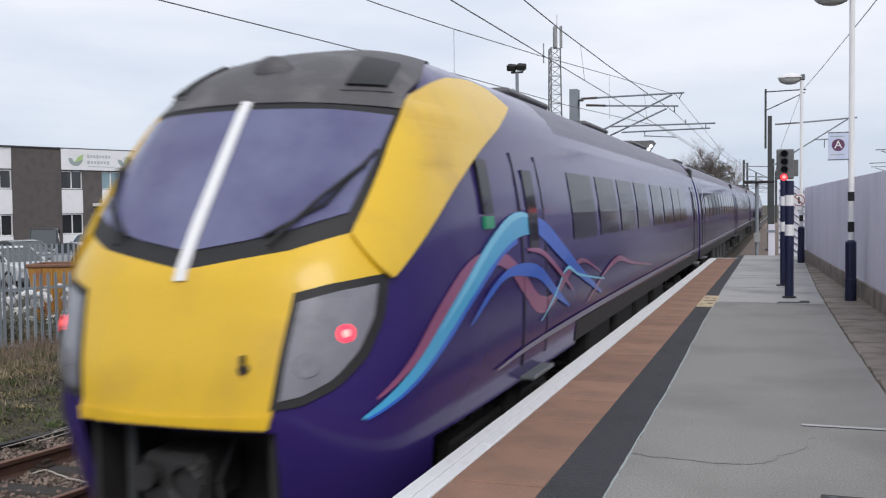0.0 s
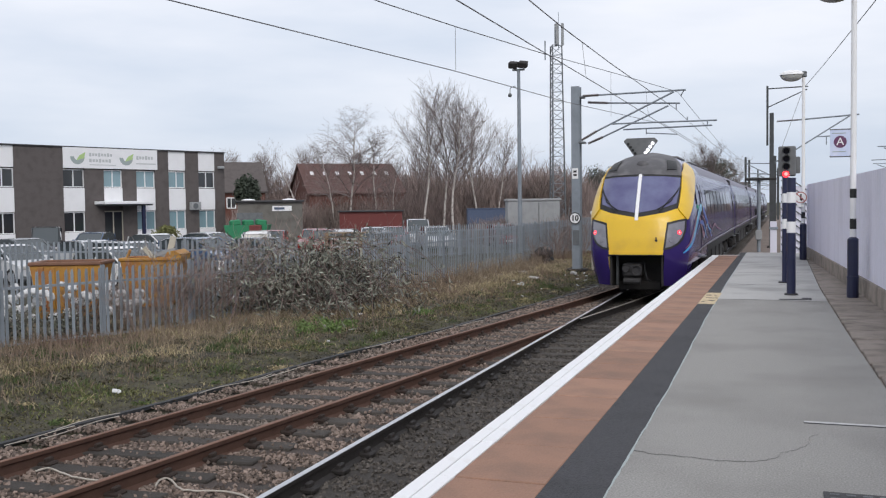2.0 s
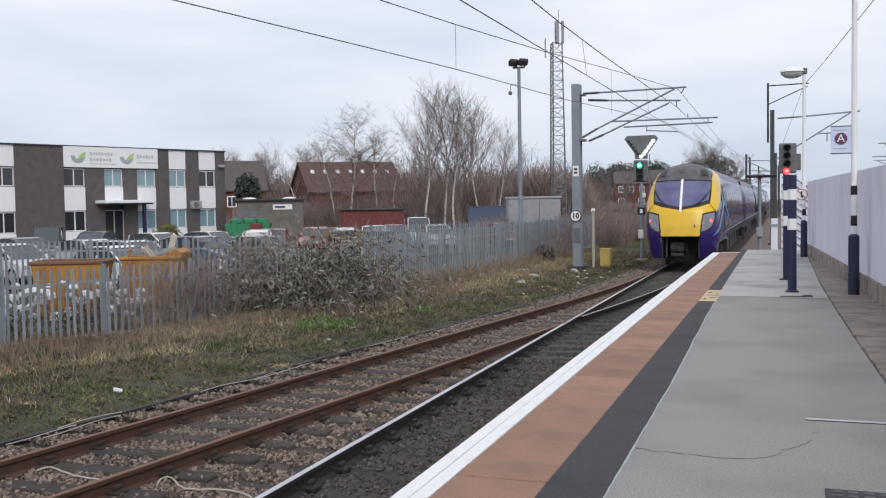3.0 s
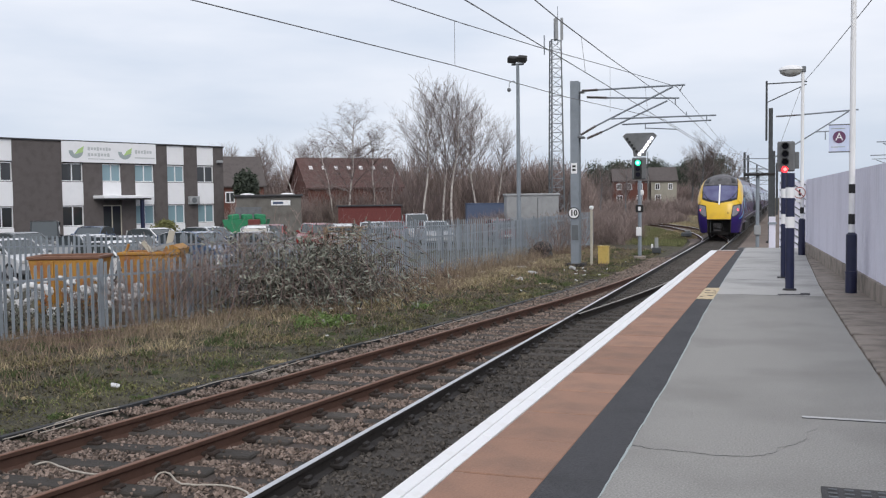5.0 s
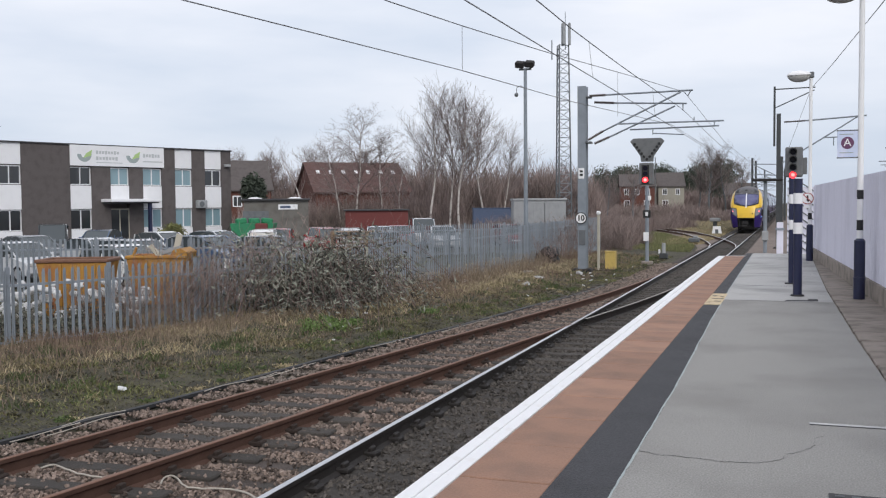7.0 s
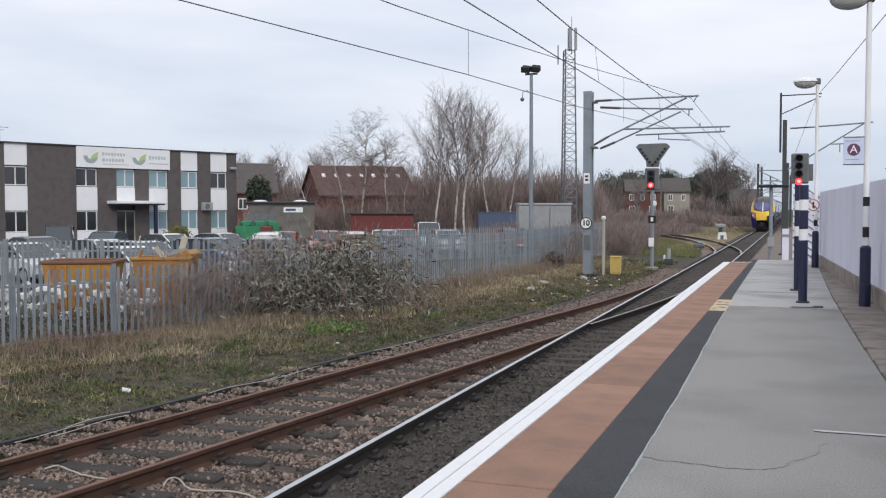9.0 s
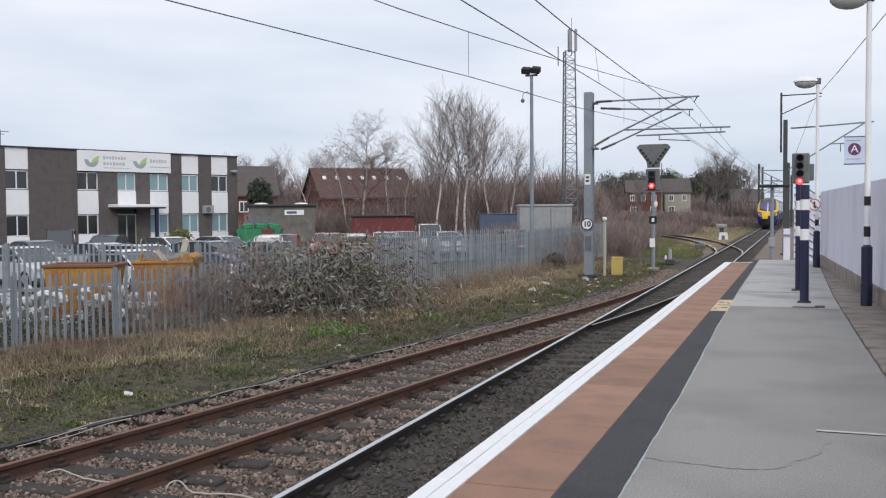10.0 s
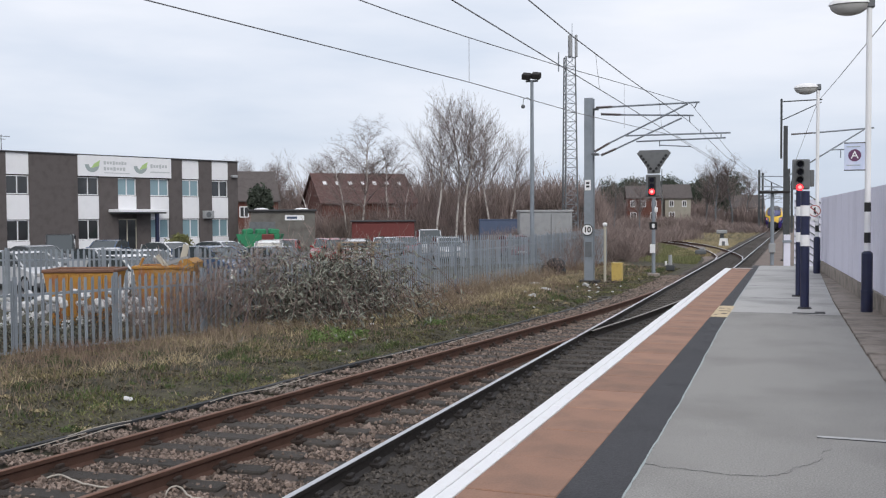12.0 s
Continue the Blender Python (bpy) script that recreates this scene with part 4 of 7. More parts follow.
def round_sign():
    t = thing("warning_sign", "round white no-crossing sign with red ring", "sign", pose(0.46, 29.42, 1.80))
    part("plate", Shape().tube((0, 0, 0), (0, -0.01, 0), 0.175, 0.175, 24), WHITE, t)
    s = Shape()
    for k in range(24):
        a, b = 2 * math.pi * k / 24, 2 * math.pi * (k + 1) / 24
        s.add([(r * math.cos(q), -0.013, r * math.sin(q)) for q in (a, b) for r in (0.142, 0.168)], [(0, 1, 3, 2)])
    part("ring", s, SIGN_RED, t)
    part("slash", Shape().box(0, -0.0145, 0, 0.27, 0.003, 0.03, pose(0, 0, 0, 0, 45, 0)), SIGN_RED, t)
    part("symbol", Shape().box(0, -0.012, 0.01, 0.05, 0.003, 0.17).box(0.03, -0.012, -0.06, 0.03, 0.003, 0.09, pose(0, 0, 0, 0, 25, 0)), BLACK, t)
    part("lower_plate", Shape().box(0, 0, -0.24, 0.20, 0.01, 0.08), WHITE, t)
    return t


hanging_sign()
round_sign()


def starter_signal():
    t = thing("platform_signal", "three-lens colour light signal on navy post showing red", "signal", pose(0.13, 18.43, 0))
    part("post", Shape().tube((0, 0, 0.0), (0, 0, 2.12), 0.078, 0.078, 18), NAVY, t)
    for a, b in ((1.67, 1.86), (1.13, 1.33)):
        part("band", Shape().tube((0, 0, a), (0, 0, b), 0.081, 0.081, 18), WHITE, t)
    part("base_plate", Shape().tube((0, 0, 0), (0, 0, 0.03), 0.125, 0.11, 18), IRON, t)
    head = part("signal_head", Shape().box(-0.075, 0.06, 2.42, 0.30, 0.22, 0.54, None, 0.02), GREY_BOX, t)
    for z in (2.60, 2.46, 2.32):
        part("hood", hood(-0.09, -0.05, z, 0.062), BLACK, head)
        part("dark_lens", Shape().tube((-0.09, -0.045, z), (-0.09, -0.056, z), 0.052, 0.052, 16), COACH_GLASS, head)
    part("lit_lens", Shape().tube((-0.095, -0.05, 2.185), (-0.095, -0.075, 2.185), 0.060, 0.056, 16), RED_GLOW, head, "glowing red lens")
    part("lamp_core", Shape().tube((-0.09, -0.06, 2.19), (-0.09, -0.082, 2.19), 0.034, 0.030, 14), RED_CORE, head)
    part("hood", hood(-0.095, -0.06, 2.185, 0.058), BLACK, head)
    part("cable_box", Shape().box(0.10, 0.10, 2.35, 0.10, 0.12, 0.30, None, 0.01), GREY_BOX, t)
    b = thing("support_post", "navy steel post with white bands behind the signal", "post", pose(0.03, 21.2, 0))
    part("pole", Shape().tube((0, 0, 0), (0, 0, 2.3), 0.062, 0.062, 14), NAVY, b)
    for p, q in ((1.67, 1.86), (1.13, 1.33)):
        part("band", Shape().tube((0, 0, p), (0, 0, q), 0.065, 0.065, 14), WHITE, b)
    part("foot", Shape().box(0, 0, 0.01, 0.26, 0.26, 0.02, None, 0.004), IRON, b)


def hood(x, y, z, r):
    """A signal hood: an open half tube over a lens."""
    s = Shape()
    n = 12
    for k in range(n):
        a, b = radians(-30 + 240 * k / n), radians(-30 + 240 * (k + 1) / n)
        pts = [(x + rr * math.cos(q), yy, z + rr * math.sin(q)) for q in (a, b) for rr in (r, r + 0.006) for yy in (y, y - 0.12)]
        s.add(pts, [(0, 1, 5, 4), (2, 6, 7, 3), (1, 3, 7, 5)])
    return s


starter_signal()


def platform_marks():
    patch_mark = thing("yellow_marking", "worn yellow painted square on the dark platform strip", "marking", pose(-1.22, 17.5, 0.002))
    part("paint", Shape().box(0, 0.03, 0, 0.27, 2.05, 0.004), YELLOW_PATCH, patch_mark)
    for x, y, w, d in ((0.02, 0.05, 0.20, 0.07), (-0.06, 0.55, 0.09, 0.12), (0.07, 0.42, 0.05, 0.10), (0.05, -0.42, 0.10, 0.09), (-0.08, -0.60, 0.05, 0.07)):
        part("worn_gap", Shape().box(x, y, 0.003, w, d, 0.003), DARK_ASPHALT, patch_mark)
    cover = thing("manhole_cover", "rectangular cast iron cover set in the platform", "cover", pose(0.50, 5.72, 0.003))
    part("plate", Shape().box(0, 0, 0, 0.56, 0.42, 0.012, None, 0.003), IRON, cover)
    for i in range(6):
        for j in range(5):
            part("stud", Shape().box(-0.22 + 0.088 * i, -0.15 + 0.075 * j, 0.008, 0.05, 0.022, 0.006), DULL, cover)
    seam = thing("drain_channel", "narrow pale metal channel across the asphalt", "drain", pose(0.16, 7.8, 0.002))
    part("channel", Shape().box(0.32, 0, 0, 0.66, 0.05, 0.008), LAMP_GLASS, seam)
    part("slot", Shape().box(0.32, -0.03, 0, 0.66, 0.02, 0.004), DARK_ASPHALT, seam)
    for nm, pts, w in (("asphalt_crack", [(-1.0, 6.60), (-0.85, 6.52), (-0.6, 6.50), (-0.4, 6.47), (-0.2, 6.50), (-0.05, 6.62), (-0.02, 6.78), (0.10, 6.92), (0.16, 7.05), (0.18, 7.30), (0.24, 7.42)], 0.010),
                       ("asphalt_joint", [(-1.06, 17.4), (-0.3, 17.42), (0.1, 17.3), (0.62, 17.2)], 0.045),
                       ("asphalt_joint", [(-1.12, 24.1), (-0.4, 24.0), (0.64, 24.2)], 0.05),
                       ("asphalt_joint", [(-1.12, 30.4), (0.62, 30.2)], 0.05),
                       ("asphalt_joint", [(-0.9, 20.6), (-0.2, 20.5), (0.3, 20.7)], 0.05)):
        s = Shape()
        rng = random.Random(4)
        line = []
        for (a, b), (c, d) in zip(pts, pts[1:]):
            for k in range(5):
                f = k / 5
                line.append((a + (c - a) * f + rng.uniform(-0.012, 0.012), b + (d - b) * f + rng.uniform(-0.012, 0.012)))
        line.append(pts[-1])
        s.grid([[(a, b - w / 2 * rng.uniform(0.4, 1.2), 0.0025) for a, b in line], [(a, b + w / 2 * rng.uniform(0.4, 1.2), 0.0025) for a, b in line]])
        tagged(part(nm, s, DARK_ASPHALT), "dark cracked joint in the platform asphalt", "crack")
    s = Shape()
    rng = random.Random(6)
    xs = [(seam_x(y) - 0.004 + 0.012 * noise.noise(Vector((y * 1.3, 0, 0))), y) for y in [2 + 0.12 * k for k in range(260)]]
    s.grid([[(x - 0.004 - 0.006 * rng.random(), y, 0.003) for x, y in xs], [(x + 0.003 + 0.008 * rng.random(), y, 0.003) for x, y in xs]])
    tagged(part("sealed_joint", s, LOGO_GREY), "ragged grey sealed joint between two asphalts", "joint")
    for x, y, w, d in ((0.38, 17.7, 0.16, 0.36), (0.14, 17.55, 0.42, 0.14)):
        c = thing("iron_plate", "small dark iron plate in the platform asphalt", "cover", pose(x, y, 0.002))
        part("plate", Shape().box(0, 0, 0, w, d, 0.008, None, 0.003), DARK_ASPHALT, c)


platform_marks()


# ---- beyond the platform end ----
def slatted_screen():
    t = thing("slatted_screen", "pale blue screen with dark diagonal slats beyond the platform", "screen", pose(0, 34.5, 0))
    part("panel", Shape().box(0.33, 0, 0.9, 0.86, 0.05, 2.6), SHEET, t)
    for k in range(13):
        z = -0.55 + 0.24 * k
        s = Shape()
        x0, x1 = -0.09, 0.75
        z0, z1 = z + 0.30, z - 0.30
        s.add([(x0, -0.03, z0), (x1, -0.03, z1), (x1, -0.03, z1 + 0.045), (x0, -0.03, z0 + 0.045),
               (x0, -0.055, z0), (x1, -0.055, z1), (x1, -0.055, z1 + 0.045), (x0, -0.055, z0 + 0.045)],
              [(4, 5, 6, 7), (0, 3, 2, 1), (0, 1, 5, 4), (3, 7, 6, 2)])
        part("slat", s, DULL, t)
    w = thing("white_hoarding", "low white hoarding beside the ramp", "hoarding", pose(-0.36, 38, 0))
    part("panel", Shape().box(0, 0, 0.10, 0.24, 0.06, 1.7, None, 0.01), SHEET, w)
    part("rail", Shape().box(0, -0.04, 0.7, 0.32, 0.04, 0.08), GALV, w)


def back_signal():
    t = thing("line_signal", "grey signal post with dark service platform, seen from behind", "signal", pose(-1.27, 54.5, -1.1))
    part("post", Shape().tube((0, 0, 0), (0, 0, 4.0), 0.10, 0.10, 12), MAST, t)
    part("service_platform", Shape().box(0.1, 0, 4.0, 1.6, 0.7, 0.14, None, 0.03), CHASSIS, t, "dark steel service platform")
    part("lamp_unit", Shape().box(0, 0.1, 2.25, 0.42, 0.2, 0.34, None, 0.03), BLACK, t)
    part("case", Shape().box(0, -0.1, 1.0, 0.34, 0.2, 0.52, None, 0.03), GREY_SHED, t, "pale telephone case")


slatted_screen()
back_signal()


# ---- overhead line ----
def mast_with_arms(x, y, name="catenary_mast"):
    t = thing(name, "galvanised overhead line mast with two cantilever arms", "mast", pose(x, y, 0), "overhead line masts")
    mast = Shape().box(0, -0.19, 2.65, 0.34, 0.03, 7.48).box(0, 0.19, 2.65, 0.34, 0.03, 7.48).box(0, 0, 2.65, 0.03, 0.36, 7.48)
    part("column", mast, MAST, t)
    part("footing", Shape().box(0, 0, -1.05, 0.75, 0.7, 0.3, None, 0.04), CHASSIS, t, "dark footing")
    part("bracket", Shape().box(0.24, 0, 5.95, 0.2, 0.4, 0.06, None, 0.01), DULL, t)
    part("bracket", Shape().box(0.24, 0, 4.15, 0.24, 0.45, 0.08, None, 0.01), DULL, t)
    return t


def bar(t, name, a, b, r, mat):
    return part(name, Shape().tube(a, b, r, r, 8), mat, t)


def insulator(t, a, b):
    a, b = Vector(a), Vector(b)
    s = Shape()
    for k in range(10):
        p = a + (b - a) * (k / 10)
        q = a + (b - a) * ((k + 0.5) / 10)
        s.tube(p, q, 0.062, 0.045, 10)
    s.tube(a, b, 0.035, 0.035, 8)
    return part("insulator", s, INSUL, t)


def main_mast():
    t = mast_with_arms(-7.85, 38.2)
    ox = -7.85
    P = lambda x, z, y=0.0: (x - ox, y, z)
    for y, off in ((-0.15, 0), (0.15, 1)):
        if off == 0:
            insulator(t, P(-7.55, 5.99, y), P(-6.9, 6.0, y))
            bar(t, "top_tube", P(-6.9, 6.0, y), P(-3.55, 6.03, y), 0.035, MAST)
            insulator(t, P(-7.6, 4.25, y), P(-7.0, 4.58, y))
            bar(t, "strut", P(-7.0, 4.58, y), P(-4.0, 5.98, y), 0.035, MAST)
            bar(t, "registration_tube", P(-6.4, 4.84, y), P(-2.4, 4.82, y), 0.032, MAST)
            bar(t, "hanger", P(-3.62, 6.03, y), P(-3.75, 5.80, y), 0.02, DULL)
            bar(t, "drop_bracket", P(-2.75, 4.82, y), P(-2.75, 4.60, y), 0.02, MAST)
            bar(t, "drop_bracket", P(-3.5, 4.82, y), P(-3.5, 5.0, y), 0.02, MAST)
        else:
            insulator(t, P(-7.4, 5.76, y), P(-6.6, 5.70, y))
            bar(t, "top_tube", P(-6.6, 5.70, y), P(-3.8, 5.56, y), 0.033, MAST)
            insulator(t, P(-7.4, 4.12, y), P(-6.8, 4.36, y))
            bar(t, "strut", P(-6.8, 4.36, y), P(-4.25, 5.48, y), 0.033, MAST)
            bar(t, "registration_tube", P(-6.0, 4.62, y), P(-2.6, 4.66, y), 0.03, MAST)
            bar(t, "hanger", P(-3.95, 5.56, y), P(-3.95, 5.30, y), 0.02, DULL)
            bar(t, "steady_arm", P(-5.1, 4.45, y), P(-3.9, 4.36, y), 0.022, MAST)
            bar(t, "drop_bracket", P(-5.1, 4.62, y), P(-5.1, 4.40, y), 0.02, MAST)
    part("number_plate", Shape().box(-0.02, -0.22, 2.92, 0.24, 0.02, 0.42, None, 0.004), WHITE, t, "small white plate")
    for z in (3.0, 2.86):
        part("plate_bar", Shape().box(-0.02, -0.235, z, 0.13, 0.004, 0.08), BLACK, t)
    part("plate_block", Shape().box(0, -0.22, 0.35, 0.26, 0.02, 0.6, None, 0.004), DULL, t)
    s = thing("speed_sign", "round white speed sign with black number 10", "sign", pose(-7.88, 37.93, 1.13))
    part("rim", Shape().tube((0, 0, 0), (0, 0.012, 0), 0.235, 0.235, 28), BLACK, s)
    part("disc", Shape().tube((0, -0.006, 0), (0, 0, 0), 0.20, 0.20, 28), WHITE, s)
    lettered("number", "10", 0.30, BLACK, s, pose(0, -0.010, 0), 0.011)
    part("bracket", Shape().box(0, 0.05, 0, 0.1, 0.08, 0.2), DULL, s)


def line_of(points, sag=0.0, steps=10):
    out = []
    for a, b in zip(points, points[1:]):
        a, b = Vector(a), Vector(b)
        for k in range(steps):
            f = k / steps
            p = a.lerp(b, f)
            p.z -= sag * 4 * f * (1 - f)
            out.append(p)
    out.append(Vector(points[-1]))
    return out


def wires():
    for nm, lab, pts, r in (
        ("contact_wire", "thin contact wire over the platform line", [(-3.68, -20, 4.05), (-3.65, 11, 4.13), (-3.65, 21, 4.18), (-3.65, 42, 4.2), (-3.55, 100, 4.2), (-3.6, 170, 4.2)], 0.009),
        ("contact_wire", "thin contact wire over the siding", [(-12.1, -20, 4.3), (-7.15, 10.5, 4.3), (-6.0, 17.6, 4.3), (-5.32, 24.7, 4.35), (-4.78, 30.3, 4.48), (-4.2, 36.5, 4.62), (-4.0, 38.3, 4.5), (-3.6, 100, 4.5)], 0.009)):
        w = thing(nm, lab, "wire", None, "overhead wires")
        part("wire", Shape().path(line_of(pts, 0, 4), r, 5), WIRE, w)
    top = [(-3.72, -20, 5.7), (-3.75, 2, 5.1), (-3.75, 10, 4.92), (-3.75, 17, 4.87), (-3.75, 22, 4.91), (-3.75, 26.5, 4.98), (-3.76, 31, 5.05), (-3.8, 35, 5.16), (-3.93, 38.3, 5.30), (-3.7, 55, 4.9), (-3.6, 75, 5.0), (-3.6, 100, 5.8), (-3.6, 140, 5.2), (-3.6, 170, 5.8)]
    w = thing("catenary_wire", "sagging messenger wire with droppers over the platform line", "wire", None, "overhead wires")
    part("wire", Shape().path(top, 0.011, 5), WIRE, w)
    for y, z in ((8, 4.96), (18.8, 4.88), (28, 5.0), (50, 4.98), (62, 4.93)):
        part("dropper", Shape().tube((-3.66, y, 4.17), (-3.74, y, z), 0.005, 0.005, 4), WIRE, w)
    low = [(-11.5, -20, 5.9), (-8.2, 4, 5.30), (-6.40, 15.15, 5.15), (-5.99, 17.7, 5.16), (-5.52, 22.6, 5.34), (-4.78, 30.25, 5.70), (-3.85, 37.9, 5.95), (-3.7, 60, 5.3), (-3.6, 100, 5.5)]
    w = thing("catenary_wire", "sagging messenger wire with droppers over the siding", "wire", None, "overhead wires")
    part("wire", Shape().path(low, 0.010, 5), WIRE, w)
    for x, y, z in ((-5.99, 17.7, 5.16), (-4.9, 29.0, 5.64)):
        part("dropper", Shape().tube((x, y, 4.32), (x, y, z), 0.005, 0.005, 4), WIRE, w)
    w = thing("feeder_wire", "dark feeder wire crossing above the platform", "wire", None, "overhead wires")
    part("wire", Shape().path([(1.09, 60, 8.28), (1.66, 46, 7.72), (2.38, 30, 7.27), (3.6, 5, 6.9)], 0.014, 5), WIRE, w)
    part("guy_wire", Shape().path([(1.05, 60, 8.2), (-0.05, 59, 5.0), (-0.4, 59, 3.4)], 0.012, 5), WIRE, w)


main_mast()
wires()


def right_masts():
    t = thing("catenary_mast", "dark overhead line mast with tall upright and arm", "mast", pose(-0.68, 60, 0), "overhead line masts")
    part("column", Shape().box(0, -0.12, 2.9, 0.24, 0.02, 8.0).box(0, 0.12, 2.9, 0.24, 0.02, 8.0).box(0, 0, 2.9, 0.02, 0.24, 8.0), MAST_DARK, t)
    part("footing", Shape().box(0, 0, -1.05, 0.5, 0.5, 0.2, None, 0.04), CHASSIS, t)
    bar(t, "upright", (-0.24, 0, 5.0), (-0.24, 0, 8.5), 0.06, MAST_DARK)
    bar(t, "top_arm", (-0.2, 0, 8.33), (2.0, 0, 8.36), 0.035, MAST_DARK)
    bar(t, "top_brace", (-0.2, 0, 7.25), (1.95, 0, 8.2), 0.03, MAST_DARK)
    insulator(t, (0.3, 0, 6.40), (1.5, 0, 6.44))
    bar(t, "top_tube", (1.5, 0, 6.44), (4.75, 0, 6.62), 0.045, MAST)
    bar(t, "strut", (0.2, 0, 4.0), (4.25, 0, 6.55), 0.04, MAST)
    bar(t, "registration_tube", (2.5, 0, 5.42), (4.3, 0, 5.46), 0.035, MAST)
    bar(t, "drop_bracket", (3.0, 0, 5.42), (3.0, 0, 4.95), 0.03, MAST)
    bar(t, "hanger", (4.4, 0, 6.60), (4.5, 0, 6.2), 0.03, DULL)
    for x, y, h in ((-5.9, 165, 9.0), (-5.9, 182, 9.2), (-5.8, 240, 9.4), (-0.9, 105, 6.4), (-0.8, 150, 6.6)):
        m = thing("catenary_mast", "distant grey overhead line mast with cantilever", "mast", pose(x, y, 0), "overhead line masts")
        part("column", Shape().box(0, 0, h / 2 - 0.5, 0.34, 0.34, h + 1, None, 0.02), MAST_DARK, m)
        g = 1 if x < -2 else -1
        bar(m, "top_tube", (0, 0, 5.6), (g * 2.9, 0, 5.7), 0.05, MAST)
        bar(m, "strut", (0, 0, 4.2), (g * 2.7, 0, 5.6), 0.05, MAST)
        bar(m, "registration_tube", (g * 0.9, 0, 4.6), (g * 3.3, 0, 4.6), 0.045, MAST)
    for x, y in ((9.5, 75), (14.5, 75), (12, 110), (17, 62)):
        m = thing("catenary_mast", "distant grey mast of the neighbouring lines", "mast", pose(x, y, 0), "overhead line masts")
        part("column", Shape().box(0, 0, 2.3, 0.26, 0.26, 6.8, None, 0.02), DULL, m)
        bar(m, "top_tube", (0, 0, 5.5), (-3.2, 0, 5.5), 0.04, MAST)
        bar(m, "strut", (0, 0, 4.3), (-2.8, 0, 5.4), 0.04, MAST)
        bar(m, "registration_tube", (-0.6, 0, 4.6), (-3.6, 0, 4.55), 0.035, MAST)


right_masts()


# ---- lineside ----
# always-lit junction signal lamps, slid out of their housing to imitate switching on
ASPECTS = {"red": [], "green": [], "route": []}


def junction_signal():
    t = thing("junction_signal", "grey junction signal showing red under dark route indicator", "signal", pose(-6.15, 44.3, 0))
    part("post", Shape().tube((0, 0, -1.1), (0, 0, 2.5), 0.085, 0.085, 14), MAST, t)
    part("footing", Shape().box(0, 0, -1.05, 0.5, 0.5, 0.2, None, 0.03), STONE, t)
    head = part("signal_head", Shape().box(-0.03, 0.05, 3.05, 0.62, 0.35, 1.0, None, 0.04), GREY_BOX, t)
    part("lens_shroud", Shape().box(-0.06, -0.13, 3.02, 0.34, 0.04, 0.86, None, 0.02), BLACK, head)
    for z in (3.30, 3.04, 2.77):
        part("dark_lens", Shape().tube((-0.06, -0.15, z), (-0.06, -0.17, z), 0.105, 0.105, 16), COACH_GLASS, head)
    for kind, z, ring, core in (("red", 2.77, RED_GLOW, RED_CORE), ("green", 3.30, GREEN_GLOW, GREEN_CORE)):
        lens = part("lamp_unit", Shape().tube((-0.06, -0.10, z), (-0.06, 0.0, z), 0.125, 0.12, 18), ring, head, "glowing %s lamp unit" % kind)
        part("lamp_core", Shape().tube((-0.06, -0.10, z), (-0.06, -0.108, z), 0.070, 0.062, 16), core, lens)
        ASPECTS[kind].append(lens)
    s = Shape().prism([(-0.76, 4.52), (-0.62, 4.66), (0.62, 4.66), (0.76, 4.52), (0.30, 3.86), (0.27, 3.6), (-0.27, 3.6), (-0.30, 3.86)], "y", -0.05, 0.12)
    feather = part("route_indicator", s, GREY_BOX, t, "grey winged route indicator")
    for g in (1, -1):
        for k in range(5):
            x, z = g * (0.13 + 0.105 * k), 3.82 + 0.145 * k
            part("lamp", Shape().tube((x, -0.05, z), (x, -0.09, z), 0.062, 0.062, 12), BLACK, feather)
    part("lamp", Shape().tube((0, -0.05, 3.70), (0, -0.09, 3.70), 0.062, 0.062, 12), BLACK, feather)
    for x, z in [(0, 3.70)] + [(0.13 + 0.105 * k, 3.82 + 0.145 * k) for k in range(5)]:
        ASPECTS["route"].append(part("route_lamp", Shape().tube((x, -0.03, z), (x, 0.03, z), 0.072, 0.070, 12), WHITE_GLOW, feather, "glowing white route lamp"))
    part("ladder", Shape().box(0.36, 0.05, 3.0, 0.03, 0.03, 1.6).box(0.30, 0.05, 2.4, 0.12, 0.03, 0.03), DULL, t)
    plate = part("number_plate", Shape().box(0, -0.10, 1.22, 0.34, 0.02, 0.34, None, 0.01), BLACK, t, "black identity plate")
    part("plate_bar", Shape().box(0, -0.115, 1.22, 0.12, 0.004, 0.18), WHITE, plate)
    part("telephone_plate", Shape().box(-0.03, -0.10, 0.18, 0.24, 0.02, 0.40, None, 0.01), WHITE, t, "white telephone plate")
    part("telephone_case", Shape().box(0.1, 0.0, 1.95, 0.16, 0.14, 0.22, None, 0.03), WHITE, t)


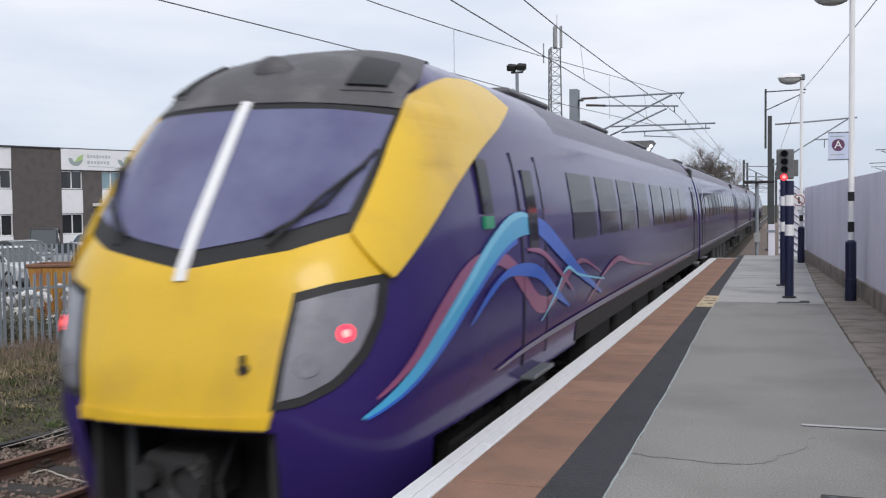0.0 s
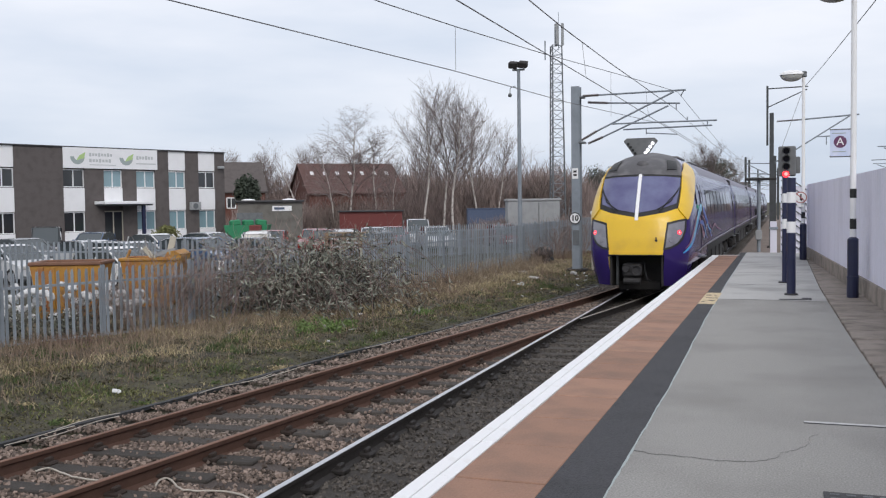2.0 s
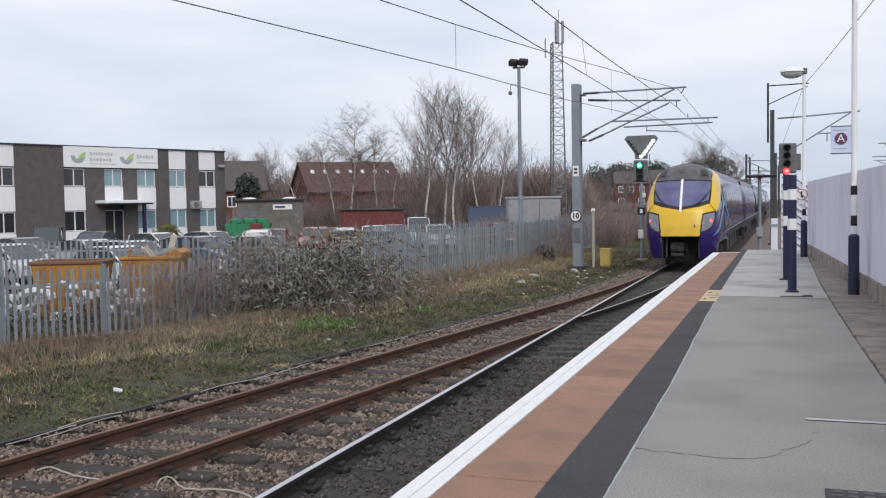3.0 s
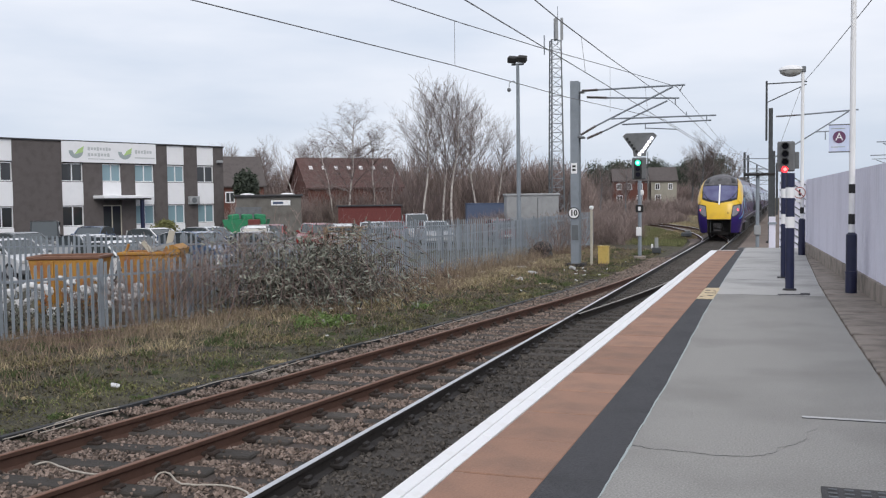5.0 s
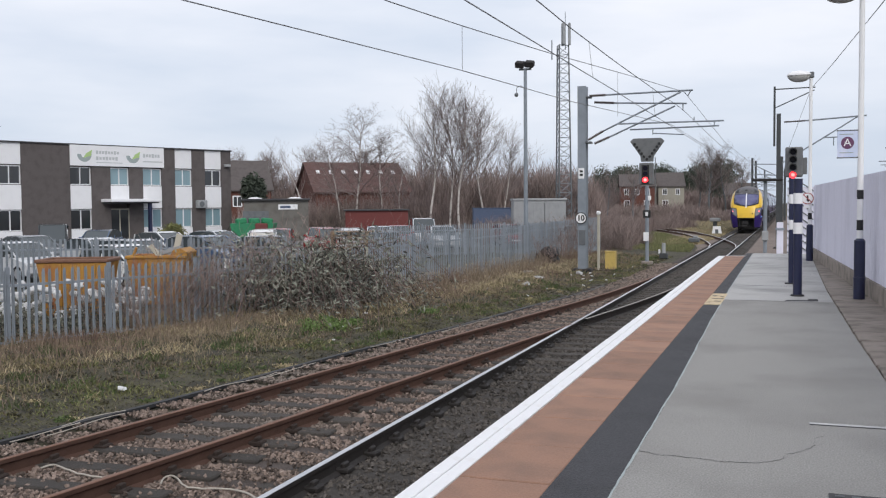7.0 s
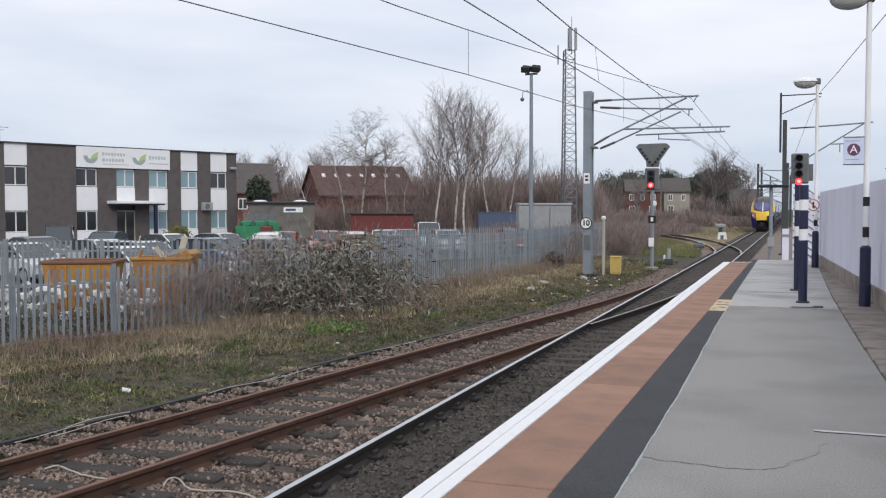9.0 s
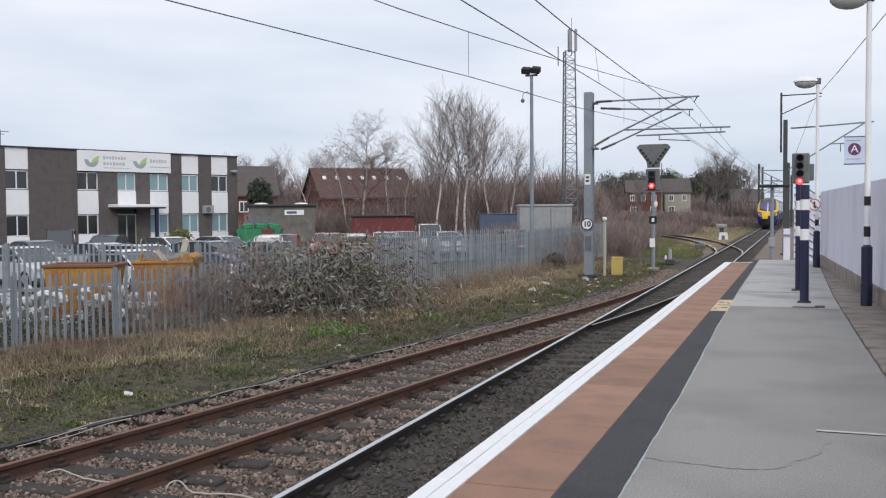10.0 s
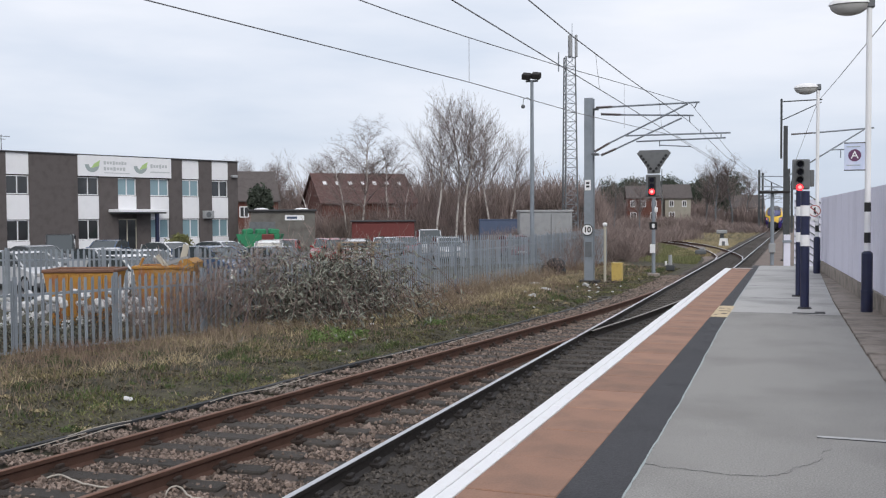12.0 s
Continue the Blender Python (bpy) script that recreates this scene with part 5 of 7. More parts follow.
def lineside_things():
    b = thing("cable_cabinet", "small weathered yellow lineside cabinet", "cabinet", pose(-7.2, 40.3, -1.05))
    part("body", Shape().box(0.1, 0, 0.36, 0.42, 0.4, 0.72, None, 0.02), YELLOW_PAINT, b)
    part("lid", Shape().box(0.1, 0, 0.74, 0.46, 0.44, 0.04, None, 0.01), YELLOW_PAINT, b)
    p = thing("marker_post", "white concrete marker post beside the mast", "post", pose(-7.45, 39.4, -1.05))
    part("post", Shape().box(0, 0, 1.15, 0.10, 0.10, 2.3, None, 0.02), RENDER_WALL, p)
    part("cap", Shape().box(0, 0, 2.38, 0.17, 0.17, 0.16, None, 0.04), WHITE, p)
    g = thing("ground_signal", "small pale ground position signal beside the track", "signal", pose(-5.9, 48.4, -1.05))
    part("stand", Shape().box(0, 0, 0.14, 0.42, 0.30, 0.28, None, 0.03), MAST_DARK, g)
    part("head", Shape().tube((0, 0, 0.28), (0, 0, 0.78), 0.10, 0.09, 14), GREY_SHED, g)
    part("lamp", Shape().box(-0.2, -0.10, 0.36, 0.10, 0.05, 0.22, None, 0.02), WHITE, g)
    h = thing("hut_box", "small white gabled box beside the main line", "box", pose(-6.0, 86.5, -1.1))
    part("body", Shape().prism([(-0.42, 0), (-0.30, 0.75), (0.30, 0.75), (0.42, 0)], "y", -0.3, 0.3), WHITE, h)
    part("opening", Shape().box(0, -0.305, 0.25, 0.26, 0.03, 0.5, None, 0.01), DULL, h)
    j = thing("relay_case", "grey lineside case with broad lid on a dark stand", "cabinet", pose(-6.9, 97.0, -1.1))
    part("stand", Shape().box(0, 0, 0.5, 0.35, 0.35, 1.0, None, 0.03), MAST_DARK, j)
    part("lid", Shape().box(0, 0, 1.15, 1.0, 0.6, 0.36, None, 0.06), GREY_SHED, j)
    y = thing("white_tent", "pair of white sheeted stacks beyond the tracks", "stack", pose(-12.6, 205, -1.1))
    for x in (0.0, 1.4):
        part("sheet", Shape().prism([(x - 0.5, 0), (x + 0.6, 0), (x + 0.9, 2.6), (x + 0.1, 2.9)], "y", -0.4, 0.4), WHITE, y)
    z = thing("yard_hoarding", "long grey hoarding beyond the tracks", "hoarding", pose(-9.4, 208, -1.1))
    part("panel", Shape().box(0, 0, 1.3, 4.0, 0.1, 2.6, None, 0.03), DULL, z)
    k = thing("rubbish_heap", "black dumped bags against the fence", "rubbish", pose(-10.35, 42.2, -1.0))
    rng = random.Random(2)
    for i in range(4):
        s = Shape().ball((0, 0, 0), 0.35, 0.3, 0.28, 10, 7)
        s.v = [tuple(c * (1 + 0.3 * noise.noise(Vector(v) * 4 + Vector((i * 9, 0, 0)))) for c in v) for v in s.v]
        part("bag", s, BLACK, k, "", pose(rng.uniform(-0.3, 0.3), rng.uniform(-0.2, 0.2), 0.22 + 0.3 * (i > 1), 0, 0, 60 * i))
    w = thing("point_motor", "grey point machine with pale cover beside the branch", "machine", pose(-6.1, 66.5, -1.0))
    part("body", Shape().box(0, 0, 0.2, 0.7, 0.5, 0.3, None, 0.06), DULL, w)
    part("cover", Shape().box(0.1, 0, 0.42, 0.35, 0.3, 0.16, None, 0.05), GREY_SHED, w)


def floodlight():
    t = thing("floodlight_column", "tall grey floodlight column in the yard", "floodlight", pose(-14.1, 52.7, -1.05))
    part("column", Shape().tube((0, 0, 0), (0, 0, 10.4), 0.13, 0.09, 12), MAST, t)
    part("crossbar", Shape().box(0, 0, 10.35, 0.7, 0.1, 0.1), DULL, t)
    for x in (-0.28, 0.28):
        part("lamp", Shape().box(x, -0.1, 10.62, 0.5, 0.4, 0.34, pose(0, 0, 0, 25, 8, 0), 0.04), CHASSIS, t, "dark floodlight box")
    part("camera_arm", Shape().path([(0, 0, 9.2), (-0.25, 0, 9.45), (-0.5, 0, 9.35), (-0.52, 0, 9.0)], 0.02).ball((-0.52, 0, 8.95), 0.12, 0.12, 0.12, 10, 6), DULL, t)


def lattice_tower():
    t = thing("lattice_mast", "slender galvanised lattice telecoms mast with aerials", "mast", pose(-23.5, 103.2, -1.05))
    top, n = 20.0, 20
    corner = lambda k, z: Vector((math.cos(2.1 * k + 0.4), math.sin(2.1 * k + 0.4), 0)) * (1.05 - 0.30 * z / top) + Vector((0, 0, z))
    for k in range(3):
        part("leg", Shape().tube(corner(k, 0), corner(k, top), 0.10, 0.07, 8), DULL, t)
        for i in range(n):
            a, b = top * i / n, top * (i + 1) / n
            part("brace", Shape().tube(corner(k, a), corner((k + 1) % 3, b), 0.035, 0.035, 5), MAST, t)
            part("strut", Shape().tube(corner(k, b), corner((k + 1) % 3, b), 0.03, 0.03, 5), MAST, t)
    for k in range(3):
        c = corner(k, 21.0) * 1.0
        part("aerial", Shape().box(c.x * 0.6 + 0.4, c.y * 0.6, 21.2, 0.28, 0.25, 2.4, None, 0.05), GREY_SHED, t)
    part("spine", Shape().tube((0.4, 0, 19.5), (0.4, 0, 23.6), 0.05, 0.03, 8), MAST, t)
    part("side_pole", Shape().tube((-1.1, 0, 18.5), (-1.1, 0, 20.6), 0.07, 0.07, 8), MAST, t)


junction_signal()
lineside_things()
floodlight()
lattice_tower()


def fence_run(points, height, top_of, label):
    """Palisade panels of about 2.7 m along a line; every panel is a thing."""
    pale = Shape()
    sec = [(-0.034, 0.0), (-0.02, -0.014), (0, -0.006), (0.02, -0.014), (0.034, 0.0)]
    h = height
    rows = [[(x, y, z) for x, y in sec] for z in (0.0, h - 0.08)]
    tip = [(x * (0.35 if abs(x) > 0.03 else 1), y, h + (0.0 if abs(x) > 0.03 else (0.0 if x else -0.03))) for x, y in sec]
    pale.grid(rows + [tip])
    pale.grid([[(x, y + 0.004, z) for x, y, z in r] for r in (tip, rows[1], rows[0])])
    pale = pale.mesh("pale", GALV)
    legs = [(Vector(a), Vector(b)) for a, b in zip(points, points[1:])]
    for a, b in legs:
        n = max(1, round((b - a).length / 2.75))
        for i in range(n):
            p, q = a.lerp(b, i / n), a.lerp(b, (i + 1) / n)
            d = q - p
            turn = math.degrees(math.atan2(d.y, d.x))
            top = top_of(p.y)
            t = thing("palisade_panel", label, "fence", pose(p.x, p.y, top - h, 0, 0, turn), "palisade fence panels")
            size = d.length
            part("post", Shape().box(0, 0.05, h / 2, 0.08, 0.06, h + 0.1), MAST, t)
            for z in (0.28, h - 0.32):
                part("rail", Shape().box(size / 2, 0.03, z, size, 0.045, 0.05), GALV, t)
            k = int(size / 0.150)
            rng = random.Random(int(p.y * 100))
            for j in range(k):
                part("pale", pale, GALV, t, "", pose((j + 0.5) * size / k, 0, rng.uniform(-0.01, 0.01), 0, rng.uniform(-0.6, 0.6), 0))


fence_run([(-17.2, 9.5), (-14.7, 15), (-13.0, 19), (-11.8, 26)], 1.75, lambda y: 0.48, "grey galvanised palisade fence panel in long grass")
fence_run([(-11.75, 26.1), (-10.9, 38), (-10.55, 47), (-9.95, 53.2)], 2.05, lambda y: 0.76 + max(0, y - 34) * 0.013, "tall galvanised palisade fence panel beside the yard")
fence_run([(-26.5, 19.8), (-21.9, 22.0), (-14.4, 25.6)], 1.85, lambda y: 0.80, "grey palisade fence panel round the car park")
fence_run([(-19.5, 44.0), (-12.2, 57.2)], 1.85, lambda y: 0.68, "dull palisade fence panel across the yard")


# ---- the yard and the buildings behind the fence ----
YARD_Z = -1.03


def office():
    t = thing("office_building", "two-storey dark brick office with white panels and signboard", "building", pose(-42.42, 66.74, 0, 0, 0, 68.8))
    cols = [(0.8, 2.35), (3.53, 5.05), (6.2, 7.8), (8.93, 10.43), (11.9, 13.5), (16.95, 18.5), (21.8, 23.4), (26.5, 28.0)]
    part("core", Shape().box(-15.2, 6.4, 2.5, 30.2, 12, 7.0), DARK_BRICK, t)
    edges = [0.0] + [v for c in cols for v in c] + [30.4]
    for a, b in zip(edges[::2], edges[1::2]):
        part("wall_pier", Shape().box(-(a + b) / 2, 0.2, 2.55, b - a, 0.4, 7.2), DARK_BRICK, t)
    part("end_wall", Shape().box(0.1, 6.3, 2.55, 0.2, 12.4, 7.2), DARK_BRICK, t)
    part("parapet", Shape().box(-15.1, 0.15, 6.19, 30.6, 0.5, 0.10, None, 0.02), ROOF_FELT, t, "dark parapet coping")
    part("roof", Shape().box(-15.1, 6.4, 6.08, 30.4, 12, 0.10), ROOF_FELT, t)
    blind = {1: (1, 1), 2: (1, 1), 3: (1, 0), 0: (0, 1)}
    for i, (a, b) in enumerate(cols):
        w, x = b - a, -(a + b) / 2
        if not 2 <= i <= 4:
            part("panel", Shape().box(x, 0.12, 5.42, w, 0.16, 1.46, None, 0.01), PANEL, t)
        if i == 3:
            part("panel", Shape().box(x, 0.12, 2.83, w, 0.16, 1.0, None, 0.01), PANEL, t)
        else:
            part("panel", Shape().box(x, 0.12, 2.48, w, 0.16, 1.66, None, 0.01), PANEL, t)
            part("panel", Shape().box(x, 0.12, -0.40, w, 0.16, 1.16, None, 0.01), PANEL, t)
        for floor, (z0, z1) in enumerate(((3.36, 4.62), (0.2, 1.62))):
            if i == 3 and floor == 1:
                continue
            up = blind.get(i, (0, 0))[floor]
            win = part("window", Shape().box(x, 0.22, (z0 + z1) / 2, w, 0.04, z1 - z0), BLIND_GLASS if up else DARK_GLASS, t)
            fr = Shape()
            for c in (-w / 2 + 0.03, 0.0, w / 2 - 0.03):
                fr.box(x + c, 0.17, (z0 + z1) / 2, 0.06, 0.08, z1 - z0)
            for z in (z0 + 0.03, z1 - 0.03):
                fr.box(x, 0.17, z, w, 0.08, 0.06)
            part("window_frame", fr, PANEL, win)
    board = part("signboard", Shape().box(-9.78, -0.06, 5.44, 7.46, 0.08, 1.48, None, 0.01), PANEL, t, "long white signboard with two green leaf logos")
    for u in (12.45, 8.65):
        s = Shape()
        for k in range(9):
            a, b = radians(180 + 20 * k), radians(200 + 20 * k)
            s.add([(-u + r * 0.55 * math.cos(q), -0.105, 5.52 + r * 0.55 * math.sin(q)) for q in (a, b) for r in (0.45, 1.0)], [(0, 1, 3, 2)])
        part("logo", s, LOGO_GREY, board)
        part("logo_leaf", Shape().add([(-u - 0.1, -0.11, 5.25), (-u + 0.5, -0.11, 5.42), (-u + 0.6, -0.11, 5.85), (-u + 0.15, -0.11, 5.6)], [(0, 1, 2, 3)]), LEAF_GREEN, board)
    for a, b, z, h in ((11.6, 9.75, 5.68, 0.32), (11.6, 9.85, 5.26, 0.32), (7.85, 6.4, 5.56, 0.36), (7.85, 6.2, 5.12, 0.10), (11.55, 9.5, 4.96, 0.07)):
        n = max(2, int((a - b) / 0.22)) if h > 0.2 else 1
        h *= 0.8
        for k in range(n):
            d = (a - b) / n
            part("name_bar", Shape().box(-(a - d * (k + 0.5)), -0.105, z, d * (0.72 if n > 1 else 1), 0.008, h * (0.75 if k % 3 else 1)), PALE_INK, board)
    part("canopy", Shape().box(-9.2, -0.7, 2.24, 4.0, 1.5, 0.22, None, 0.03), PANEL, t, "flat white entrance canopy")
    part("canopy_soffit", Shape().box(-9.2, -0.65, 2.08, 3.8, 1.3, 0.10), ROOF_FELT, t)
    part("porch_post", Shape().box(-7.95, -1.1, 0.5, 0.22, 0.22, 3.1), NAVY, t)
    door = part("door", Shape().box(-9.7, 0.15, 0.3, 1.5, 0.06, 2.6), DARK_GLASS, t, "dark glazed entrance door")
    part("door_frame", Shape().box(-9.7, 0.11, 1.62, 1.5, 0.06, 0.08).box(-9.7, 0.11, 0.3, 0.07, 0.06, 2.6).box(-8.97, 0.11, 0.3, 0.07, 0.06, 2.6).box(-10.43, 0.11, 0.3, 0.07, 0.06, 2.6), RENDER_WALL, door)
    ac = part("air_conditioner", Shape().box(-2.85, -0.2, 1.95, 0.85, 0.4, 0.62, None, 0.03), GREY_SHED, t, "wall-mounted air conditioner")
    part("fan_grille", Shape().tube((-2.95, -0.41, 1.95), (-2.95, -0.43, 1.95), 0.22, 0.22, 18), DULL, ac)
    part("lamp", Shape().box(-0.35, -0.2, 5.0, 0.5, 0.3, 0.2, None, 0.03), GREY_SHED, t)
    part("aerial", Shape().tube((-17, 4, 6.1), (-17, 4, 7.6), 0.03).tube((-17.6, 4, 7.5), (-16.4, 4, 7.5), 0.02).tube((-17.3, 4, 7.3), (-16.7, 4, 7.3), 0.02), DULL, t)
    return t


office()


def gabled(name, label, m, w, d, eaves, ridge, wall_mat, roof_mat, skylights=0, windows=(), chimney=False):
    t = thing(name, label, "building", m)
    s = Shape().box(0, d / 2, eaves / 2, w, d, eaves)
    s.prism([(0, eaves), (d, eaves), (d / 2, ridge)], "x", -w / 2, w / 2)
    part("wall", s, wall_mat, t)
    r = Shape()
    for sgn in (0, 1):
        y0, y1 = (-0.3, d / 2) if sgn == 0 else (d + 0.3, d / 2)
        z0 = eaves - 0.3 * (ridge - eaves) / (d / 2)
        pts = []
        for x in (-w / 2 - 0.3, w / 2 + 0.3):
            for y, z in ((y0, z0), (y1, ridge)):
                pts += [(x, y, z + 0.02), (x, y, z + 0.2)]
        r.add(pts, [(0, 2, 3, 1), (4, 5, 7, 6), (0, 1, 5, 4), (2, 6, 7, 3), (1, 3, 7, 5), (0, 4, 6, 2)])
    roof = part("roof", r, roof_mat, t)
    for k in range(skylights):
        x = -w / 2 + w * (k + 0.7) / (skylights + 0.4)
        f = 0.62
        y, z = d / 2 * f, eaves + (ridge - eaves) * f
        a = math.degrees(math.atan2(ridge - eaves, d / 2))
        part("skylight", Shape().box(x, y, z + 0.26, 0.40, 0.7, 0.08, pose(0, 0, 0, a, 0, 0)), PANEL, roof)
    for x, z, ww, hh in windows:
        win = part("window", Shape().box(x, -0.02, z, ww, 0.06, hh), DARK_GLASS, t)
        part("window_frame", Shape().box(x - ww / 2, -0.04, z, 0.12, 0.1, hh).box(x + ww / 2, -0.04, z, 0.12, 0.1, hh).box(x, -0.04, z + hh / 2, ww, 0.1, 0.12).box(x, -0.04, z - hh / 2, ww, 0.1, 0.12).box(x, -0.04, z, 0.08, 0.1, hh), PANEL, win)
    if chimney:
        part("chimney", Shape().box(w / 2 - 1.0, d / 2, ridge + 0.5, 0.9, 0.6, 1.8, None, 0.03), RED_BRICK, roof)
    return t


gabled("brick_workshop", "long dark red brick workshop with tiled roof and skylights", pose(-47.5, 103.5, YARD_Z, 0, 0, 40), 11.5, 11, 4.4, 7.9, RED_BRICK, RED_TILE, 7)
gabled("brown_house", "brown-roofed house behind the yard", pose(-63, 97, YARD_Z, 0, 0, 40), 12, 8, 4.8, 8.2, RED_BRICK, ROOF_TILE, 1, [(2, 3.4, 1.0, 1.2)])
gabled("brick_house", "red brick terraced house with white windows", pose(-27.0, 182, YARD_Z, 0, 0, 12), 6.2, 8, 6.0, 8.2, RED_BRICK, ROOF_TILE, 0,
       [(-2.1, 4.9, 0.8, 1.1), (-0.1, 4.9, 0.7, 1.1), (1.8, 4.9, 0.8, 1.1), (-2, 2.6, 1.0, 1.3), (1.7, 2.6, 1.0, 1.3)])
gabled("cream_house", "cream rendered end house with slate roof", pose(-21.4, 187, YARD_Z, 0, 0, 12), 4.8, 8, 6.0, 8.5, PALE_WALL, ROOF_TILE, 0,
       [(-1.2, 4.9, 0.8, 1.1), (1.2, 4.9, 0.7, 1.1), (-1.1, 2.6, 1.0, 1.4)])
gabled("white_house", "small white house among distant trees", pose(-9.5, 205, YARD_Z, 0, 0, 5), 6, 6, 4.2, 6.6, RENDER_WALL, ROOF_TILE, 0, [(0, 3.2, 1.0, 1.2)])


def sheds():
    t = thing("flat_shed", "low grey clad shed with flat roof and white notice", "shed", pose(-38.0, 66.4, YARD_Z, 0, 0, 30))
    part("wall", Shape().box(0, 3, 1.6, 5.0, 6, 3.2), DIM_SHED, t)
    part("roof", Shape().box(0, 3, 3.28, 5.3, 6.5, 0.16, None, 0.03), ROOF_FELT, t)
    for x in (-1.7, 1.5):
        part("roof_light", Shape().ball((x, 2, 3.34), 0.6, 0.5, 0.16, 12, 4, 0, 90), PANEL, t)
    n = part("notice", Shape().box(0.9, -0.04, 2.7, 1.5, 0.05, 0.4), PANEL, t)
    part("notice_bar", Shape().box(0.7, -0.075, 2.7, 0.8, 0.01, 0.18), BLUE_STEEL, n)
    part("shed_door", Shape().box(-1.6, -0.03, 1.2, 2.0, 0.06, 2.4), DULL, t)
    r = thing("red_shed", "dark red corrugated lean-to with pale roof edge", "shed", pose(-33.6, 75.9, YARD_Z, 0, 0, 25))
    part("wall", Shape().box(0, 2, 1.15, 5.4, 4, 2.3), RED_STEEL, r)
    part("roof", Shape().box(0, 2, 2.36, 5.7, 4.4, 0.12, None, 0.02), ROOF_FELT, r)
    for k in range(11):
        part("rib", Shape().box(-2.5 + 0.5 * k, -0.02, 1.15, 0.08, 0.05, 2.2), RED_STEEL, r)
    c = thing("storage_container", "pale grey storage container with ribbed sides", "container", pose(-16.2, 64.2, YARD_Z, 0, 0, 20))
    part("body", Shape().box(0, 1.2, 1.55, 3.6, 2.4, 2.9, None, 0.04), GREY_SHED, c)
    part("lid", Shape().box(0, 1.2, 3.06, 3.75, 2.55, 0.16, None, 0.03), GREY_SHED, c)
    for k in range(14):
        part("rib", Shape().box(-1.65 + 0.254 * k, -0.015, 1.5, 0.09, 0.05, 2.7), GREY_SHED, c)
    part("door_split", Shape().box(0.35, -0.03, 1.5, 0.05, 0.08, 2.7), DULL, c)
    b = thing("blue_container", "faded blue steel container at the yard's end", "container", pose(-23.4, 77, YARD_Z, 0, 0, 20))
    part("body", Shape().box(0, 1.2, 1.2, 3.4, 2.4, 2.4, None, 0.04), BLUE_STEEL, b)
    part("roof", Shape().box(0, 1.2, 2.44, 3.5, 2.5, 0.08, None, 0.02), BLUE_STEEL, b)
    g = thing("green_skip", "green steel waste skip by the shed", "skip", pose(-34.8, 57.7, YARD_Z, 0, 0, 20))
    part("body", Shape().prism([(-1.1, 0.2), (1.1, 0.2), (1.5, 1.6), (-1.5, 1.6)], "y", -0.8, 0.8), GREEN_STEEL, g)
    for x in (-0.9, 0.0, 0.9):
        part("waste_bundle", Shape().box(x, 0, 1.75, 0.7, 0.9, 0.4, pose(0, 0, 0, 0, 8 * x, 20), 0.08), GREEN_STEEL, g)
    part("red_box", Shape().box(0.7, -0.95, 1.35, 0.8, 0.4, 0.5, None, 0.05), RED_STEEL, g)


sheds()


def skip(x, y, turn, size, label, props=False):
    t = thing("builders_skip", label, "skip", pose(x, y, YARD_Z, 0, 0, turn))
    w, d, h = size
    s = Shape()
    o = [(-w * 0.36, 0.05), (w * 0.36, 0.05), (w * 0.5, h), (-w * 0.5, h)]
    s.prism(o, "y", -d / 2, -d / 2 + 0.04)
    s.prism(o, "y", d / 2 - 0.04, d / 2)
    for g in (1, -1):
        s.add([(g * w * 0.36, -d / 2, 0.05), (g * w * 0.36, d / 2, 0.05), (g * w * 0.5, d / 2, h), (g * w * 0.5, -d / 2, h),
               (g * (w * 0.36 - 0.05), -d / 2, 0.05), (g * (w * 0.36 - 0.05), d / 2, 0.05), (g * (w * 0.5 - 0.05), d / 2, h), (g * (w * 0.5 - 0.05), -d / 2, h)],
              [(0, 1, 2, 3), (4, 7, 6, 5), (3, 2, 6, 7)])
    s.box(0, 0, 0.07, w * 0.72, d, 0.05)
    part("body", s, SKIP, t)
    rim = Shape().box(0, -d / 2, h, w + 0.06, 0.09, 0.09, None, 0.02).box(0, d / 2, h, w + 0.06, 0.09, 0.09, None, 0.02).box(w / 2, 0, h, 0.09, d, 0.09, None, 0.02).box(-w / 2, 0, h, 0.09, d, 0.09, None, 0.02)
    part("rim", rim, RUST_TOP if not props else SKIP, t)
    for k in range(5):
        part("rib", Shape().box(-w * 0.32 + w * 0.16 * k, -d / 2 - 0.02, h / 2, 0.08, 0.05, h * 0.9, None, 0.01), SKIP, t)
    part("rubble", Shape().ball((0, 0, h * 0.55), w * 0.4, d * 0.42, h * 0.4, 14, 5, 0, 90), GREY_SHED, t)
    if props:
        part("lifting_arm", Shape().box(-w * 0.46, 0, h + 0.10, 0.07, 0.08, 0.34, pose(0, 0, 0, 0, 22, 0), 0.02), SKIP, t)
        part("raised_end", Shape().prism([(w * 0.2, h - 0.1), (w * 0.52, h - 0.1), (w * 0.54, h + 0.12), (w * 0.42, h + 0.24), (w * 0.3, h + 0.2)], "y", -d / 2, d / 2), SKIP, t)
        part("board", Shape().box(w * 0.30, 0, h + 0.42, 0.17, 0.05, 0.40, pose(0, 0, 0, 0, 14, 0)), RENDER_WALL, t)
        part("board", Shape().box(-0.12, -0.1, h + 0.12, 0.12, 0.05, 0.5, pose(0, 0, 0, 0, -38, 0)), RENDER_WALL, t)
        part("timber", Shape().box(0.0, 0.1, h + 0.12, 0.9, 0.08, 0.1, pose(0, 0, 0, 0, 12, 20)).box(0.3, -0.2, h + 0.16, 0.8, 0.08, 0.1, pose(0, 0, 0, 0, -14, -30)), GREY_SHED, t)
    return t


skip(-17.05, 19.75, 24, (1.72, 1.2, 1.42), "scraped yellow skip with rusty rim behind the fence")
skip(-16.75, 22.75, 22, (1.62, 1.2, 1.36), "bright yellow skip heaped with boards and rubble", True)


